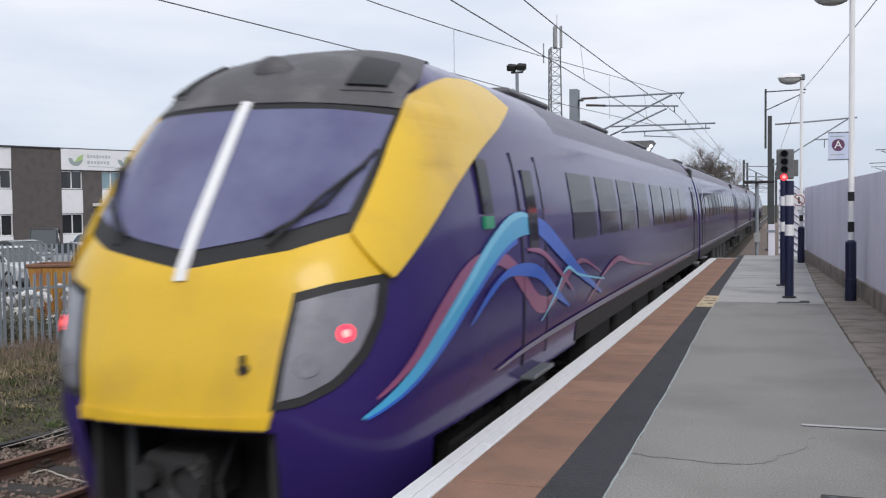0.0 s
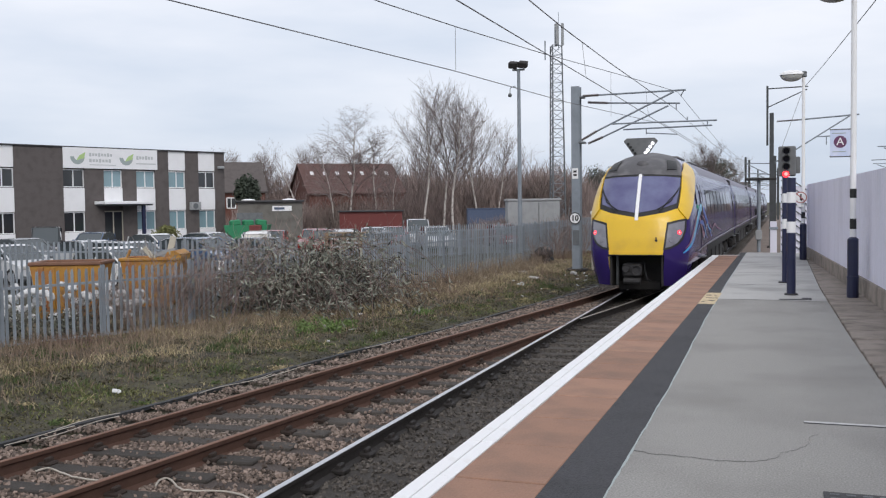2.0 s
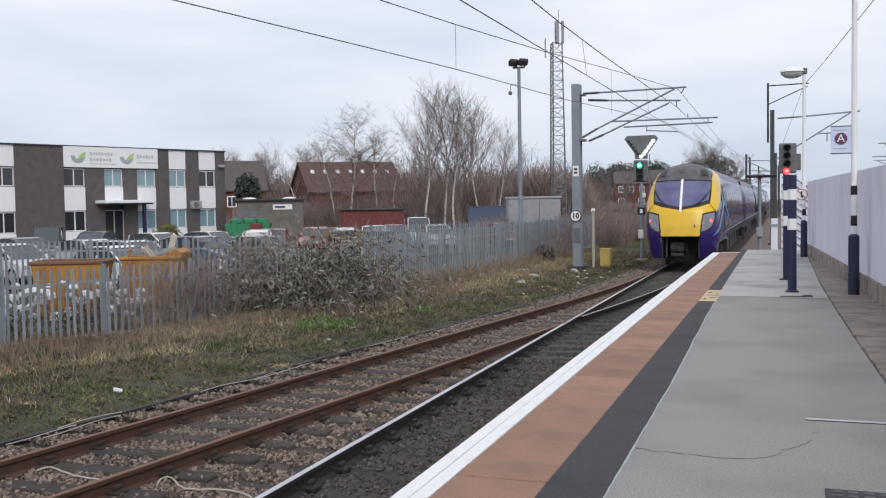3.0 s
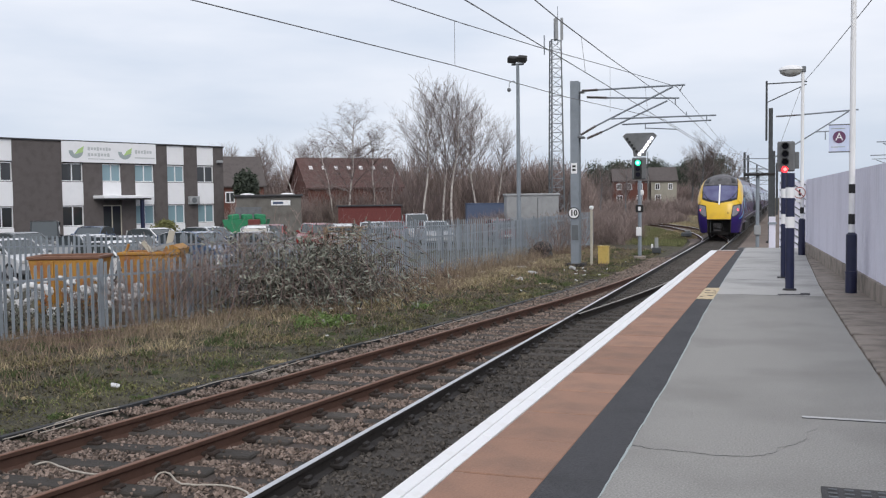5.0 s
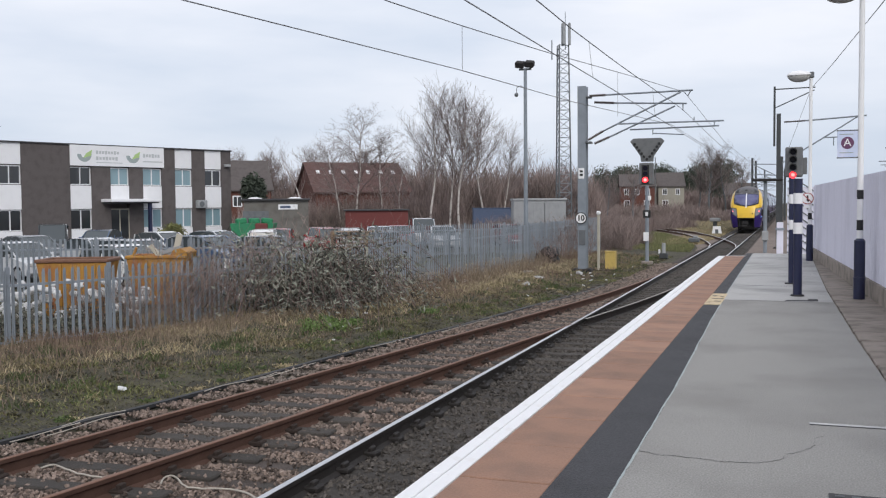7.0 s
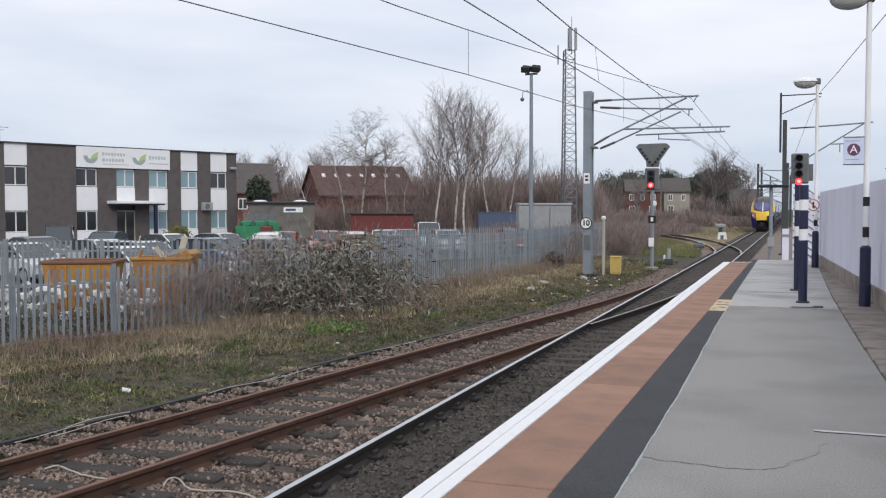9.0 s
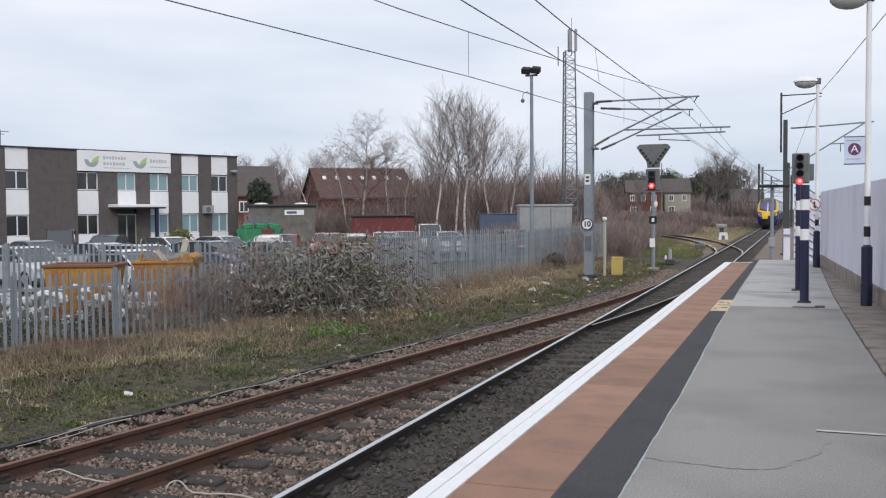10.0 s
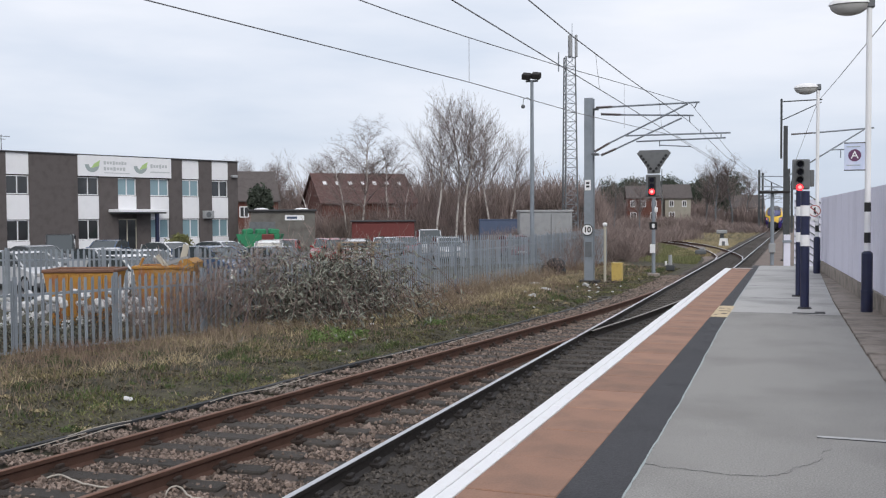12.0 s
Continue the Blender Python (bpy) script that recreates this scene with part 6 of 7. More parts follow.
def pallet_stack():
    t = thing("pallet_stack", "stack of weathered timber pallets by the fence", "pallets", pose(-15.5, 32.7, YARD_Z, 0, 0, 15))
    for k in range(12):
        z = 0.12 + 0.15 * k
        part("deck", Shape().box(0, 0, z, 1.5, 1.1, 0.025), TIMBER, t, "", pose(0.05 * math.sin(k * 2.3), 0, 0, 0, 0, 4 * math.sin(k)))
        for x in (-0.65, 0, 0.65):
            part("block", Shape().box(x, -0.48, z - 0.065, 0.14, 0.12, 0.10), TIMBER, t)
    b = thing("road_barrier", "white and grey road barrier leaning at the fence", "barrier", pose(-15.3, 23.7, YARD_Z, 0, 0, 20))
    part("board", Shape().box(0, 0, 0.75, 0.16, 0.05, 1.0, pose(0, 0, 0, 0, 10, 0)).box(0.3, 0, 0.45, 0.14, 0.05, 0.9, pose(0, 0, 0, 0, -14, 0)), WHITE, b)


pallet_stack()

CAR_COLOURS = {"silver": (0.50, 0.51, 0.53), "white": (0.72, 0.72, 0.72), "red": (0.26, 0.022, 0.022), "blue": (0.06, 0.10, 0.18), "black": (0.016, 0.016, 0.018),
               "grey": (0.12, 0.13, 0.14), "pale blue": (0.30, 0.40, 0.46)}
CAR_PAINT = {}


def car(colour, style, x, y, turn):
    if colour not in CAR_PAINT:
        CAR_PAINT[colour] = material("car_paint_" + colour.replace(" ", "_"), CAR_COLOURS[colour], 0.25, vary=0.05, coat=0.5, bump=0)
    paint = CAR_PAINT[colour]
    t = thing("parked_car", colour + " " + {"hatch": "hatchback", "estate": "estate car", "van": "tall people carrier"}[style] + " parked on the tarmac", "car", pose(x, y, YARD_Z, 0, 0, turn), "parked cars")
    tall = {"hatch": 1.44, "estate": 1.46, "van": 1.85}[style]
    rear = {"hatch": 3.55, "estate": 4.15, "van": 4.2}[style]
    end = {"hatch": 3.95, "estate": 4.45, "van": 4.45}[style]
    low = [(0.0, 0.35), (0.02, 0.62), (0.18, 0.74), (1.05, 0.92), (end - 0.25, 0.96), (end, 0.80), (end, 0.38), (end - 0.2, 0.24), (0.2, 0.24)]
    cabin = [(0.95, 0.90), (1.75, tall - 0.06), (2.1, tall), (rear - 0.45, tall - 0.02), (rear, tall - 0.14), (end - 0.15, 0.94)]

    def loft(outline, halves):
        s = Shape()
        rows = []
        cy, cz = sum(a for a, b in outline) / len(outline), sum(b for a, b in outline) / len(outline)
        for hx, f in halves:
            rows.append([(hx, cy + (a - cy) * f, cz + (b - cz) * f) for a, b in outline + outline[:1]])
        s.grid(rows)
        s.add(rows[0][:-1], [tuple(range(len(outline)))])
        s.add(rows[-1][:-1], [tuple(range(len(outline)))])
        return s
    body = part("body", loft(low, [(-0.86, 0.93), (-0.82, 0.98), (-0.6, 1.0), (0.6, 1.0), (0.82, 0.98), (0.86, 0.93)]), paint, t)
    part("glasshouse", loft(cabin, [(-0.76, 0.90), (-0.66, 0.99), (0.66, 0.99), (0.76, 0.90)]), CAR_GLASS, t, "dark car windows")
    part("roof", Shape().grid([[(hx, a, b + dz) for a, b in cabin[1:5]] for hx, dz in ((-0.70, -0.05), (-0.55, 0.012), (0.55, 0.012), (0.70, -0.05))]), paint, t)
    for g in (-1, 1):
        for a, b in ((cabin[0], cabin[1]), (cabin[4], cabin[5]), ((2.35, 0.92), (2.35, tall - 0.05))):
            part("pillar", Shape().tube((g * 0.77, a[0], a[1]), (g * 0.69, b[0], b[1]), 0.035, 0.03, 6), paint, t)
        for yy in (0.78, end - 0.85):
            wh = part("wheel", Shape().tube((g * 0.66, yy, 0.31), (g * 0.87, yy, 0.31), 0.31, 0.30, 18), TYRE, t)
            part("rim", Shape().tube((g * 0.87, yy, 0.31), (g * 0.885, yy, 0.31), 0.19, 0.17, 12), RIM, wh)
        part("headlight", Shape().box(g * 0.62, 0.06, 0.66, 0.36, 0.12, 0.14, None, 0.03), CAR_LAMP, t)
        part("tail_lamp", Shape().box(g * 0.68, end - 0.03, 0.80, 0.22, 0.08, 0.2, None, 0.03), SIGN_RED, t)
        part("mirror", Shape().box(g * 0.92, 1.3, 0.98, 0.16, 0.1, 0.12, None, 0.03), paint, t)
    part("number_plate", Shape().box(0, -0.01, 0.45, 0.52, 0.02, 0.11), WHITE, t)
    return t


for spec in (("pale blue", "hatch", -28.7, 29.5, 75), ("silver", "estate", -26.0, 28.6, 75), ("blue", "hatch", -38.1, 44.9, 20), ("silver", "hatch", -26.2, 33.2, 70), ("black", "van", -38.5, 42.5, 40),
             ("silver", "estate", -22.6, 31.5, 75), ("white", "hatch", -29.6, 42.7, 75), ("silver", "hatch", -27.6, 45.0, 80), ("blue", "estate", -22.6, 36.4, 75), ("grey", "hatch", -19.8, 36.8, 70),
             ("red", "hatch", -27.4, 47.6, 24), ("white", "estate", -28.9, 49.6, 205), ("red", "hatch", -26.3, 50.7, 20), ("red", "hatch", -24.6, 49.4, 30), ("silver", "hatch", -25.6, 53.3, 210),
             ("silver", "estate", -23.2, 52.6, 22), ("grey", "hatch", -22.0, 49.8, 210), ("red", "hatch", -23.0, 55.8, 28), ("silver", "van", -22.6, 59.0, 26), 
             ("silver", "estate", -19.2, 53.6, 28), ("red", "hatch", -16.4, 58.8, 28),
             ("white", "hatch", -20.0, 27.3, 75), ("grey", "hatch", -32.5, 36.0, 70), ("pale blue", "estate", -33.0, 31.0, 75),
             ("white", "hatch", -17.5, 172.5, 40), ("silver", "hatch", -20.5, 171.0, 80), ("white", "hatch", -25.5, 172.0, 80)):
    car(*spec)


# ---- plants ----
def limbs(rng, base, way, size, radius, depth, spread, droop, out, forks=3):
    """Grows a limb as a chain of short pieces and lets it fork."""
    p, d = Vector(base), Vector(way).normalized()
    pieces = 8 if depth == 3 else 4 if depth > 1 else 3
    for k in range(pieces):
        d = (d + Vector((rng.uniform(-1, 1), rng.uniform(-1, 1), rng.uniform(-0.6, 0.8) - droop * (3 - depth) * 0.35)) * 0.13).normalized()
        q = p + d * size / pieces
        r0, r1 = radius * (1 - 0.55 * k / pieces), radius * (1 - 0.55 * (k + 1) / pieces)
        out.append((p.copy(), q.copy(), r0, r1, depth))
        if depth > 0 and k >= (2 if depth == 3 else 0):
            for _ in range(forks if depth > 1 else max(1, forks - 1)):
                side = Vector((rng.uniform(-1, 1), rng.uniform(-1, 1), rng.uniform(0.1, 0.9) - droop * 0.5)).normalized()
                grow = rng.uniform(0.40, 0.62) if depth < 3 else rng.uniform(0.30, 0.46) * (1.2 - 0.7 * k / pieces)
                limbs(rng, q, d * (1 - spread) + side * spread, size * grow, r1 * 0.55, depth - 1, spread, droop, out, forks)
        p = q


def bare_tree(seed, height, spread=0.55, droop=0.0, forks=2, thick=0.013):
    rng = random.Random(seed)
    out = []
    limbs(rng, (0, 0, 0), (rng.uniform(-0.06, 0.06), rng.uniform(-0.06, 0.06), 1), height * 0.80, height * thick, 3, spread, droop, out, forks)
    trunk, crown = Shape(), Shape()
    for a, b, r0, r1, depth in out:
        (trunk if depth == 3 else crown).tube(a, b, max(r0, 0.0075), max(r1, 0.005), 7 if depth == 3 else 3, False)
    return trunk, crown


TREES = {}


def tree(kind, x, y, seed, height, label, bark=None, turn=0.0, scale=1.0):
    key = (kind, seed, height)
    if key not in TREES:
        form = {"birch": (0.56, 0.14, 3, 0.0085), "weeping": (0.55, 0.7, 3, 0.009), "round": (0.66, 0.0, 3, 0.014), "sapling": (0.40, 0.0, 1, 0.010)}[kind]
        a, b = bare_tree(seed, height, *form)
        TREES[key] = (a.mesh("trunk", bark or BIRCH), b.mesh("crown", TWIG))
    a, b = TREES[key]
    t = thing("bare_tree", label, "tree", pose(x, y, -1.1, 0, 0, turn) @ Matrix.Scale(scale, 4), "bare winter trees")
    part("trunk", a, BIRCH, t)
    part("crown", b, TWIG, t)
    return t


BIRCH_LABEL = "bare silver birch with pale trunk and fine twigs"
for k, (x, y, kind, seed, h, turn, sc) in enumerate((
        (-32.0, 84.4, "birch", 11, 13.2, 0, 1.0), (-30.8, 86.7, "birch", 12, 13.4, 40, 1.0), (-29.2, 85.3, "birch", 13, 13.6, 120, 1.0), (-28.4, 90.7, "birch", 11, 13.2, 200, 0.95),
        (-27.2, 92.5, "birch", 12, 13.4, 90, 0.78), 
        (-40.6, 86.5, "weeping", 21, 12.5, 0, 1.0), (-38.2, 88.0, "weeping", 21, 12.5, 140, 0.86), (-43.0, 88.5, "weeping", 22, 11.0, 50, 0.9),
        (-40.3, 76.0, "sapling", 31, 8.6, 0, 1.0), (-35.6, 86.0, "birch", 13, 13.6, 20, 0.55))):
    tree(kind, x, y, seed, h, BIRCH_LABEL if kind == "birch" else "bare drooping tree with thin hanging branches" if kind == "weeping" else "slim bare sapling in the yard", None, turn, sc)
for x, y, seed, turn, sc in ((-14.2, 186, 41, 0, 1.25), (-16.6, 190, 42, 70, 1.05), (-11.5, 188, 41, 140, 1.12), (-9.2, 196, 42, 200, 1.0), (-57, 110, 42, 20, 0.86), (-66, 115, 41, 60, 0.94), (-70, 110, 42, 100, 0.9), (-54, 118, 41, 200, 0.92), (-61, 118, 42, 260, 0.98), (-64, 112, 42, 310, 0.85), (-73, 118, 41, 20, 0.9),
                             (-25, 116, 42, 140, 0.62), (-20, 112, 41, 10, 0.6), (-16.5, 108, 42, 220, 0.6), (-46, 122, 42, 330, 0.85)):
    tree("round", x, y, seed, 11.5, "bare broad winter tree behind the yard", DULL, turn, sc)


def scrub(name, label, spots, seed, mat, per, size, lean=0.35, width=0.02):
    """A thicket of thin upright stems and twigs: flat slivers joined into one mesh."""
    rng = random.Random(seed)
    v, f = [], []
    for x, y, z, h, r in spots:
        for _ in range(per):
            a = rng.uniform(0, 2 * math.pi)
            d = rng.random() ** 0.5 * r
            px, py = x + d * math.cos(a), y + d * math.sin(a)
            hh = h * rng.uniform(0.35, 1.0) * (1 - 0.35 * d / max(r, 0.01))
            z0 = z + (0 if rng.random() < 0.5 else hh * rng.uniform(0.2, 0.7))
            n = size * rng.uniform(0.5, 1.2)
            tip = Vector((px + rng.uniform(-1, 1) * lean * n, py + rng.uniform(-1, 1) * lean * n, min(z0 + n, z + hh + 0.3)))
            w = width * rng.uniform(0.6, 1.4)
            c, s = math.cos(a) * w, math.sin(a) * w
            k = len(v)
            v += [(px - c, py - s, z0), (px + c, py + s, z0), (tip.x + c * 0.3, tip.y + s * 0.3, tip.z), (tip.x - c * 0.3, tip.y - s * 0.3, tip.z)]
            f.append((k, k + 1, k + 2, k + 3))
    sh = Shape()
    sh.v, sh.f = v, f
    ob = part(name, sh, mat)
    return tagged(ob, label, "undergrowth", "", "stuff")


def foliage(name, label, spots, seed, mat, per, leaf, kind="stuff", hollow=0.55):
    """Small leaves in uneven clumps round the given spots (x, y, z, rx, rz)."""
    rng = random.Random(seed)
    v, f = [], []
    for x, y, z, rx, rz in spots:
        for _ in range(per):
            d = Vector((rng.gauss(0, 1), rng.gauss(0, 1), rng.gauss(0, 1))).normalized()
            r = (hollow + (1 - hollow) * rng.random()) * (1 + 0.35 * noise.noise(d * 2.2 + Vector((x, y, z))))
            p = Vector((x + d.x * rx * r, y + d.y * rx * r, z + d.z * rz * r))
            a = Vector((rng.uniform(-1, 1), rng.uniform(-1, 1), rng.uniform(-1, 1))).normalized() * leaf * rng.uniform(0.6, 1.3)
            b = a.orthogonal().normalized() * leaf * rng.uniform(0.3, 0.6)
            k = len(v)
            v += [tuple(p - a), tuple(p + b), tuple(p + a), tuple(p - b)]
            f.append((k, k + 1, k + 2, k + 3))
    sh = Shape()
    sh.v, sh.f = v, f
    ob = part(name, sh, mat)
    return tagged(ob, label, "foliage", "", kind)


def far_woods():
    rng = random.Random(17)
    spots = []
    for k in range(130):
        f = k / 129
        x, y = -80 + 62 * f + rng.uniform(-3, 3), 108 + 16 * f + rng.uniform(-4, 18)
        h = rng.uniform(6.2, 8.6) if f < 0.5 else rng.uniform(10.0, 14.0)
        if x / y < -0.20:
            spots.append((x, y, -1.1, h, 3.6))
    scrub("brown_thicket", "brown leafless thicket behind the yard", spots, 1, BROWN_TWIG, 1300, 2.0, 0.6, 0.040)
    spots = []
    for k in range(60):
        f = k / 59
        spots.append((-15 + 2 * math.sin(k) - 3.5 * (1 - f), 64 + 50 * f, -1.1, 2.3 - 0.9 * f + rng.uniform(-0.5, 0.5), 2.0 + f * 1.0))
    scrub("brown_thicket", "brown scrub beside the branch line", spots, 2, BROWN_TWIG, 1100, 1.0, 0.9, 0.014)
    spots = [(-10.3 + rng.uniform(-2.5, 0.8), 55.5 + rng.uniform(0, 10), -1.1, rng.uniform(1.6, 3.6), 1.3) for _ in range(30)]
    scrub("brown_thicket", "reddish bare scrub at the end of the fence", spots, 9, BROWN_TWIG, 1100, 0.8, 0.9, 0.008)
    spots = []
    for k in range(80):
        f = k / 79
        spots.append((-44 + 30 * f + rng.uniform(-3, 3), 225 + rng.uniform(-4, 25), rng.uniform(1.5, 8.6), rng.uniform(2.0, 3.8), rng.uniform(2.5, 4.2)))
    foliage("conifer_belt", "dark distant conifers along the skyline", spots, 3, EVERGREEN, 900, 0.26)
    spots = []
    for k in range(70):
        f = k / 69
        spots.append((-56 + 48 * f, 160 + rng.uniform(-10, 12), -1.1, rng.uniform(1.2, 1.9) if f > 0.88 else rng.uniform(3.0, 4.3), 4.0))
    scrub("brown_thicket", "distant brown hedgerow before the houses", spots, 4, BROWN_TWIG, 700, 1.4, 0.8, 0.032)
    spots = [(-52 + 18 * k / 14, 172 + rng.uniform(-6, 6), -1.1, rng.uniform(5, 8), 4.0) for k in range(15)] + [(-14 + 7 * k / 9, 196 + rng.uniform(-6, 6), -1.1, rng.uniform(4, 7.5), 3.0) for k in range(10)]
    scrub("brown_thicket", "distant bare woods beside the houses", spots, 8, BROWN_TWIG, 420, 2.4, 0.35, 0.07)
    spots = [(-62 + 44 * k / 39, 206 + rng.uniform(-4, 14), -1.1, rng.uniform(12, 16) if k < 21 else rng.uniform(7, 10), 3.6) for k in range(40)]
    scrub("brown_thicket", "bare brown woods behind the houses", spots, 15, BROWN_TWIG, 1000, 2.4, 0.7, 0.045)
    spots = [(5 + 16 * k / 24, 190 + rng.uniform(-20, 20), -1.1, rng.uniform(4, 7), 4) for k in range(25)]
    scrub("brown_thicket", "distant bare woods beyond the line", spots, 5, BROWN_TWIG, 330, 2.6, 0.35, 0.06)
    spots = [(-55 + 22 * k / 35 + rng.uniform(-1, 1), 90 + rng.uniform(-3, 5), -1.1, rng.uniform(3.5, 6.0) + (2.0 if k > 22 else 0), 2.4) for k in range(36)]
    scrub("brown_thicket", "thin brown saplings before the workshop", spots, 14, BROWN_TWIG, 420, 1.6, 0.6, 0.026)
    spots = [(-74 + 30 * k / 29 + rng.uniform(-1, 1), 116 + rng.uniform(-3, 8), -1.1, rng.uniform(10, 14.5), 2.8) for k in range(30)]
    scrub("brown_thicket", "bare brown woods behind the workshop", spots, 16, BROWN_TWIG, 700, 2.4, 0.45, 0.035)
    b = thing("evergreen_bush", "round dark evergreen tree beside the office", "tree", pose(0, 0, 0))
    ob = foliage("leaves", "dark green leaves", [(-43.2, 71.6, 3.5, 1.1, 1.1), (-42.9, 71.3, 2.7, 1.2, 1.0), (-43.6, 71.9, 2.9, 0.9, 1.0)], 6, EVERGREEN, 1300, 0.16, "", 0.3)
    ob.parent = b
    del ob["category"]
    part("trunk", Shape().tube((-43.2, 71.6, -1.1), (-43.2, 71.6, 2.9), 0.2, 0.12, 8), BROWN_TWIG, b)
    c = thing("clipped_shrub", "small clipped green shrub by the entrance", "shrub", pose(0, 0, 0))
    ob = foliage("leaves", "olive green leaves", [(-35.3, 49.1, -0.1, 0.9, 0.75), (-35.0, 48.9, 0.3, 0.6, 0.5)], 7, WEED, 1200, 0.09, "", 0.3)
    ob.data.materials[0] = GRASS
    ob.parent = c
    del ob["category"]
    part("trunk", Shape().tube((-35.3, 49.1, -1.05), (-35.3, 49.1, 0), 0.08, 0.05, 8), BROWN_TWIG, c)


far_woods()


def fence_x(y):
    return between(((9, -17.4), (15, -14.7), (19, -13.0), (26, -11.8), (38, -10.9), (50, -10.6)), y)


def soil(x, y):
    edge = -4.36 - lead(y) - 1.0
    t = max(0, min(1, (edge - x) / 3.5))
    return -1.10 + 0.10 * t + 0.07 * t * noise.noise(Vector((x * 0.5, y * 0.5, 0))) + 0.04 * t * noise.noise(Vector((x * 1.7, y * 1.7, 4)))


def blades(name, label, count, seed, mat, where, tall, width, lean):
    rng = random.Random(seed)
    v, f = [], []
    tries = 0
    while len(f) < count and tries < count * 12:
        tries += 1
        y = 5.5 + 46 * rng.random() ** 1.7
        edge = -4.36 - lead(y) - 1.35
        x = edge + (fence_x(y) - 2.6 - edge) * rng.random()
        s = where(x, y, (edge - x) / max(0.5, edge - fence_x(y)))
        if rng.random() > s:
            continue
        z = soil(x, y) - 0.01
        h = tall * rng.uniform(0.4, 1.2) * (0.5 + 0.7 * s)
        a = rng.uniform(0, 2 * math.pi)
        w = width * rng.uniform(0.6, 1.4) * (1 + y / 40)
        c, s2 = math.cos(a) * w, math.sin(a) * w
        lx, ly = rng.uniform(-1, 1) * lean * h, rng.uniform(-1, 1) * lean * h
        k = len(v)
        v += [(x - c, y - s2, z), (x + c, y + s2, z), (x + lx * 0.5 + c * 0.7, y + ly * 0.5 + s2 * 0.7, z + h * 0.65), (x + lx * 0.5 - c * 0.7, y + ly * 0.5 - s2 * 0.7, z + h * 0.65), (x + lx * 1.3, y + ly * 1.3, z + h)]
        f += [(k, k + 1, k + 2, k + 3), (k + 3, k + 2, k + 4)]
    sh = Shape()
    sh.v, sh.f = v, f
    return tagged(part(name, sh, mat), label, "grass", "", "stuff")


def clump(x, y, s, k):
    return 0.5 + 0.5 * noise.noise(Vector((x * s, y * s, k)))


blades("short_grass", "short patchy winter grass", 100000, 1, GRASS, lambda x, y, t: max(0, clump(x, y, 0.8, 1) * 2.6 - 1.0) * (1 if 0.10 < t < 0.85 else 0.7), 0.062, 0.007, 1.1)
blades("dead_grass", "tall dead brown grass and stalks along the fence", 110000, 2, STRAW, lambda x, y, t: min(1, max(0, (t - 0.38) * 2.2)) * max(0.1, 1.7 * clump(x, y, 0.7, 7) - 0.35) * (1 if t < 0.86 else 0.25) + (0.10 if t > 0.2 else 0), 0.30, 0.0036, 0.6)
blades("straw_litter", "flattened straw between the grass", 30000, 3, STRAW, lambda x, y, t: max(0, 1.8 * clump(x, y, 1.6, 3) - 0.4) if t > 0.1 else 0.1, 0.06, 0.005, 1.6)
blades("pale_grass", "pale dry grass patches below the bushes", 60000, 8, PALE_GRASS, lambda x, y, t: (max(0.35, clump(x, y, 0.6, 21) * 3.2 - 1.0) if y > 18.5 and 0.52 < t else max(0, clump(x, y, 0.6, 21) * 3.2 - 1.4) * (0.8 if 0.4 < t < 0.9 else 0.12)), 0.16, 0.006, 1.2)
blades("leaf_litter", "moss and dark leaf litter on bare soil", 120000, 6, MULCH, lambda x, y, t: (1.0 if t < 0.6 else 0.4) * (0.45 + 0.9 * clump(x, y, 2.4, 13)), 0.034, 0.011, 2.2)
blades("grass_tuft", "darker green tufts in the winter grass", 26000, 4, TUFT, lambda x, y, t: max(0, clump(x, y, 1.3, 9) * 4.0 - 2.2) * (1 if 0.06 < t < 0.8 else 0.2), 0.12, 0.006, 0.8)



def verge():
    """Grass between the branch line and the scrub."""
    rng = random.Random(44)
    v, f = [], []
    for _ in range(26000):
        y = 56 + 44 * rng.random() ** 1.3
        far = between([(b, a) for a, b in BRANCH], y)
        x = far - 1.0 - rng.random() ** 1.5 * 5.5
        if clump(x, y, 0.3, 5) < 0.36:
            continue
        h, a = rng.uniform(0.08, 0.26), rng.uniform(0, 6.28)
        c, s = math.cos(a) * 0.025, math.sin(a) * 0.025
        k = len(v)
        v += [(x - c, y - s, -1.11), (x + c, y + s, -1.11), (x + rng.uniform(-0.1, 0.1), y + rng.uniform(-0.1, 0.1), -1.1 + h)]
        f.append((k, k + 1, k + 2))
    sh = Shape()
    sh.v, sh.f = v, f
    w, g = [], []
    for _ in range(16000):
        y = 66 + 90 * rng.random() ** 1.4
        near = between([(b, a) for a, b in BRANCH], min(y, 112)) + 2.6
        x = near + (-5.4 - near) * rng.random() if near < -5.6 else -5.4 - 3 * rng.random()
        h, a = rng.uniform(0.06, 0.22), rng.uniform(0, 6.28)
        c, s = math.cos(a) * 0.035, math.sin(a) * 0.035
        k = len(w)
        w += [(x - c, y - s, -1.11), (x + c, y + s, -1.11), (x + rng.uniform(-0.15, 0.15), y + rng.uniform(-0.15, 0.15), -1.1 + h)]
        g.append((k, k + 1, k + 2))
    dry = Shape()
    dry.v, dry.f = w, g
    tagged(part("dry_grass", dry, PALE_GRASS), "dry brown grass between the branch and the main line", "grass", "", "stuff")
    tagged(part("verge_grass", sh, VERGE), "green verge beside the branch line", "grass", "", "stuff")


verge()


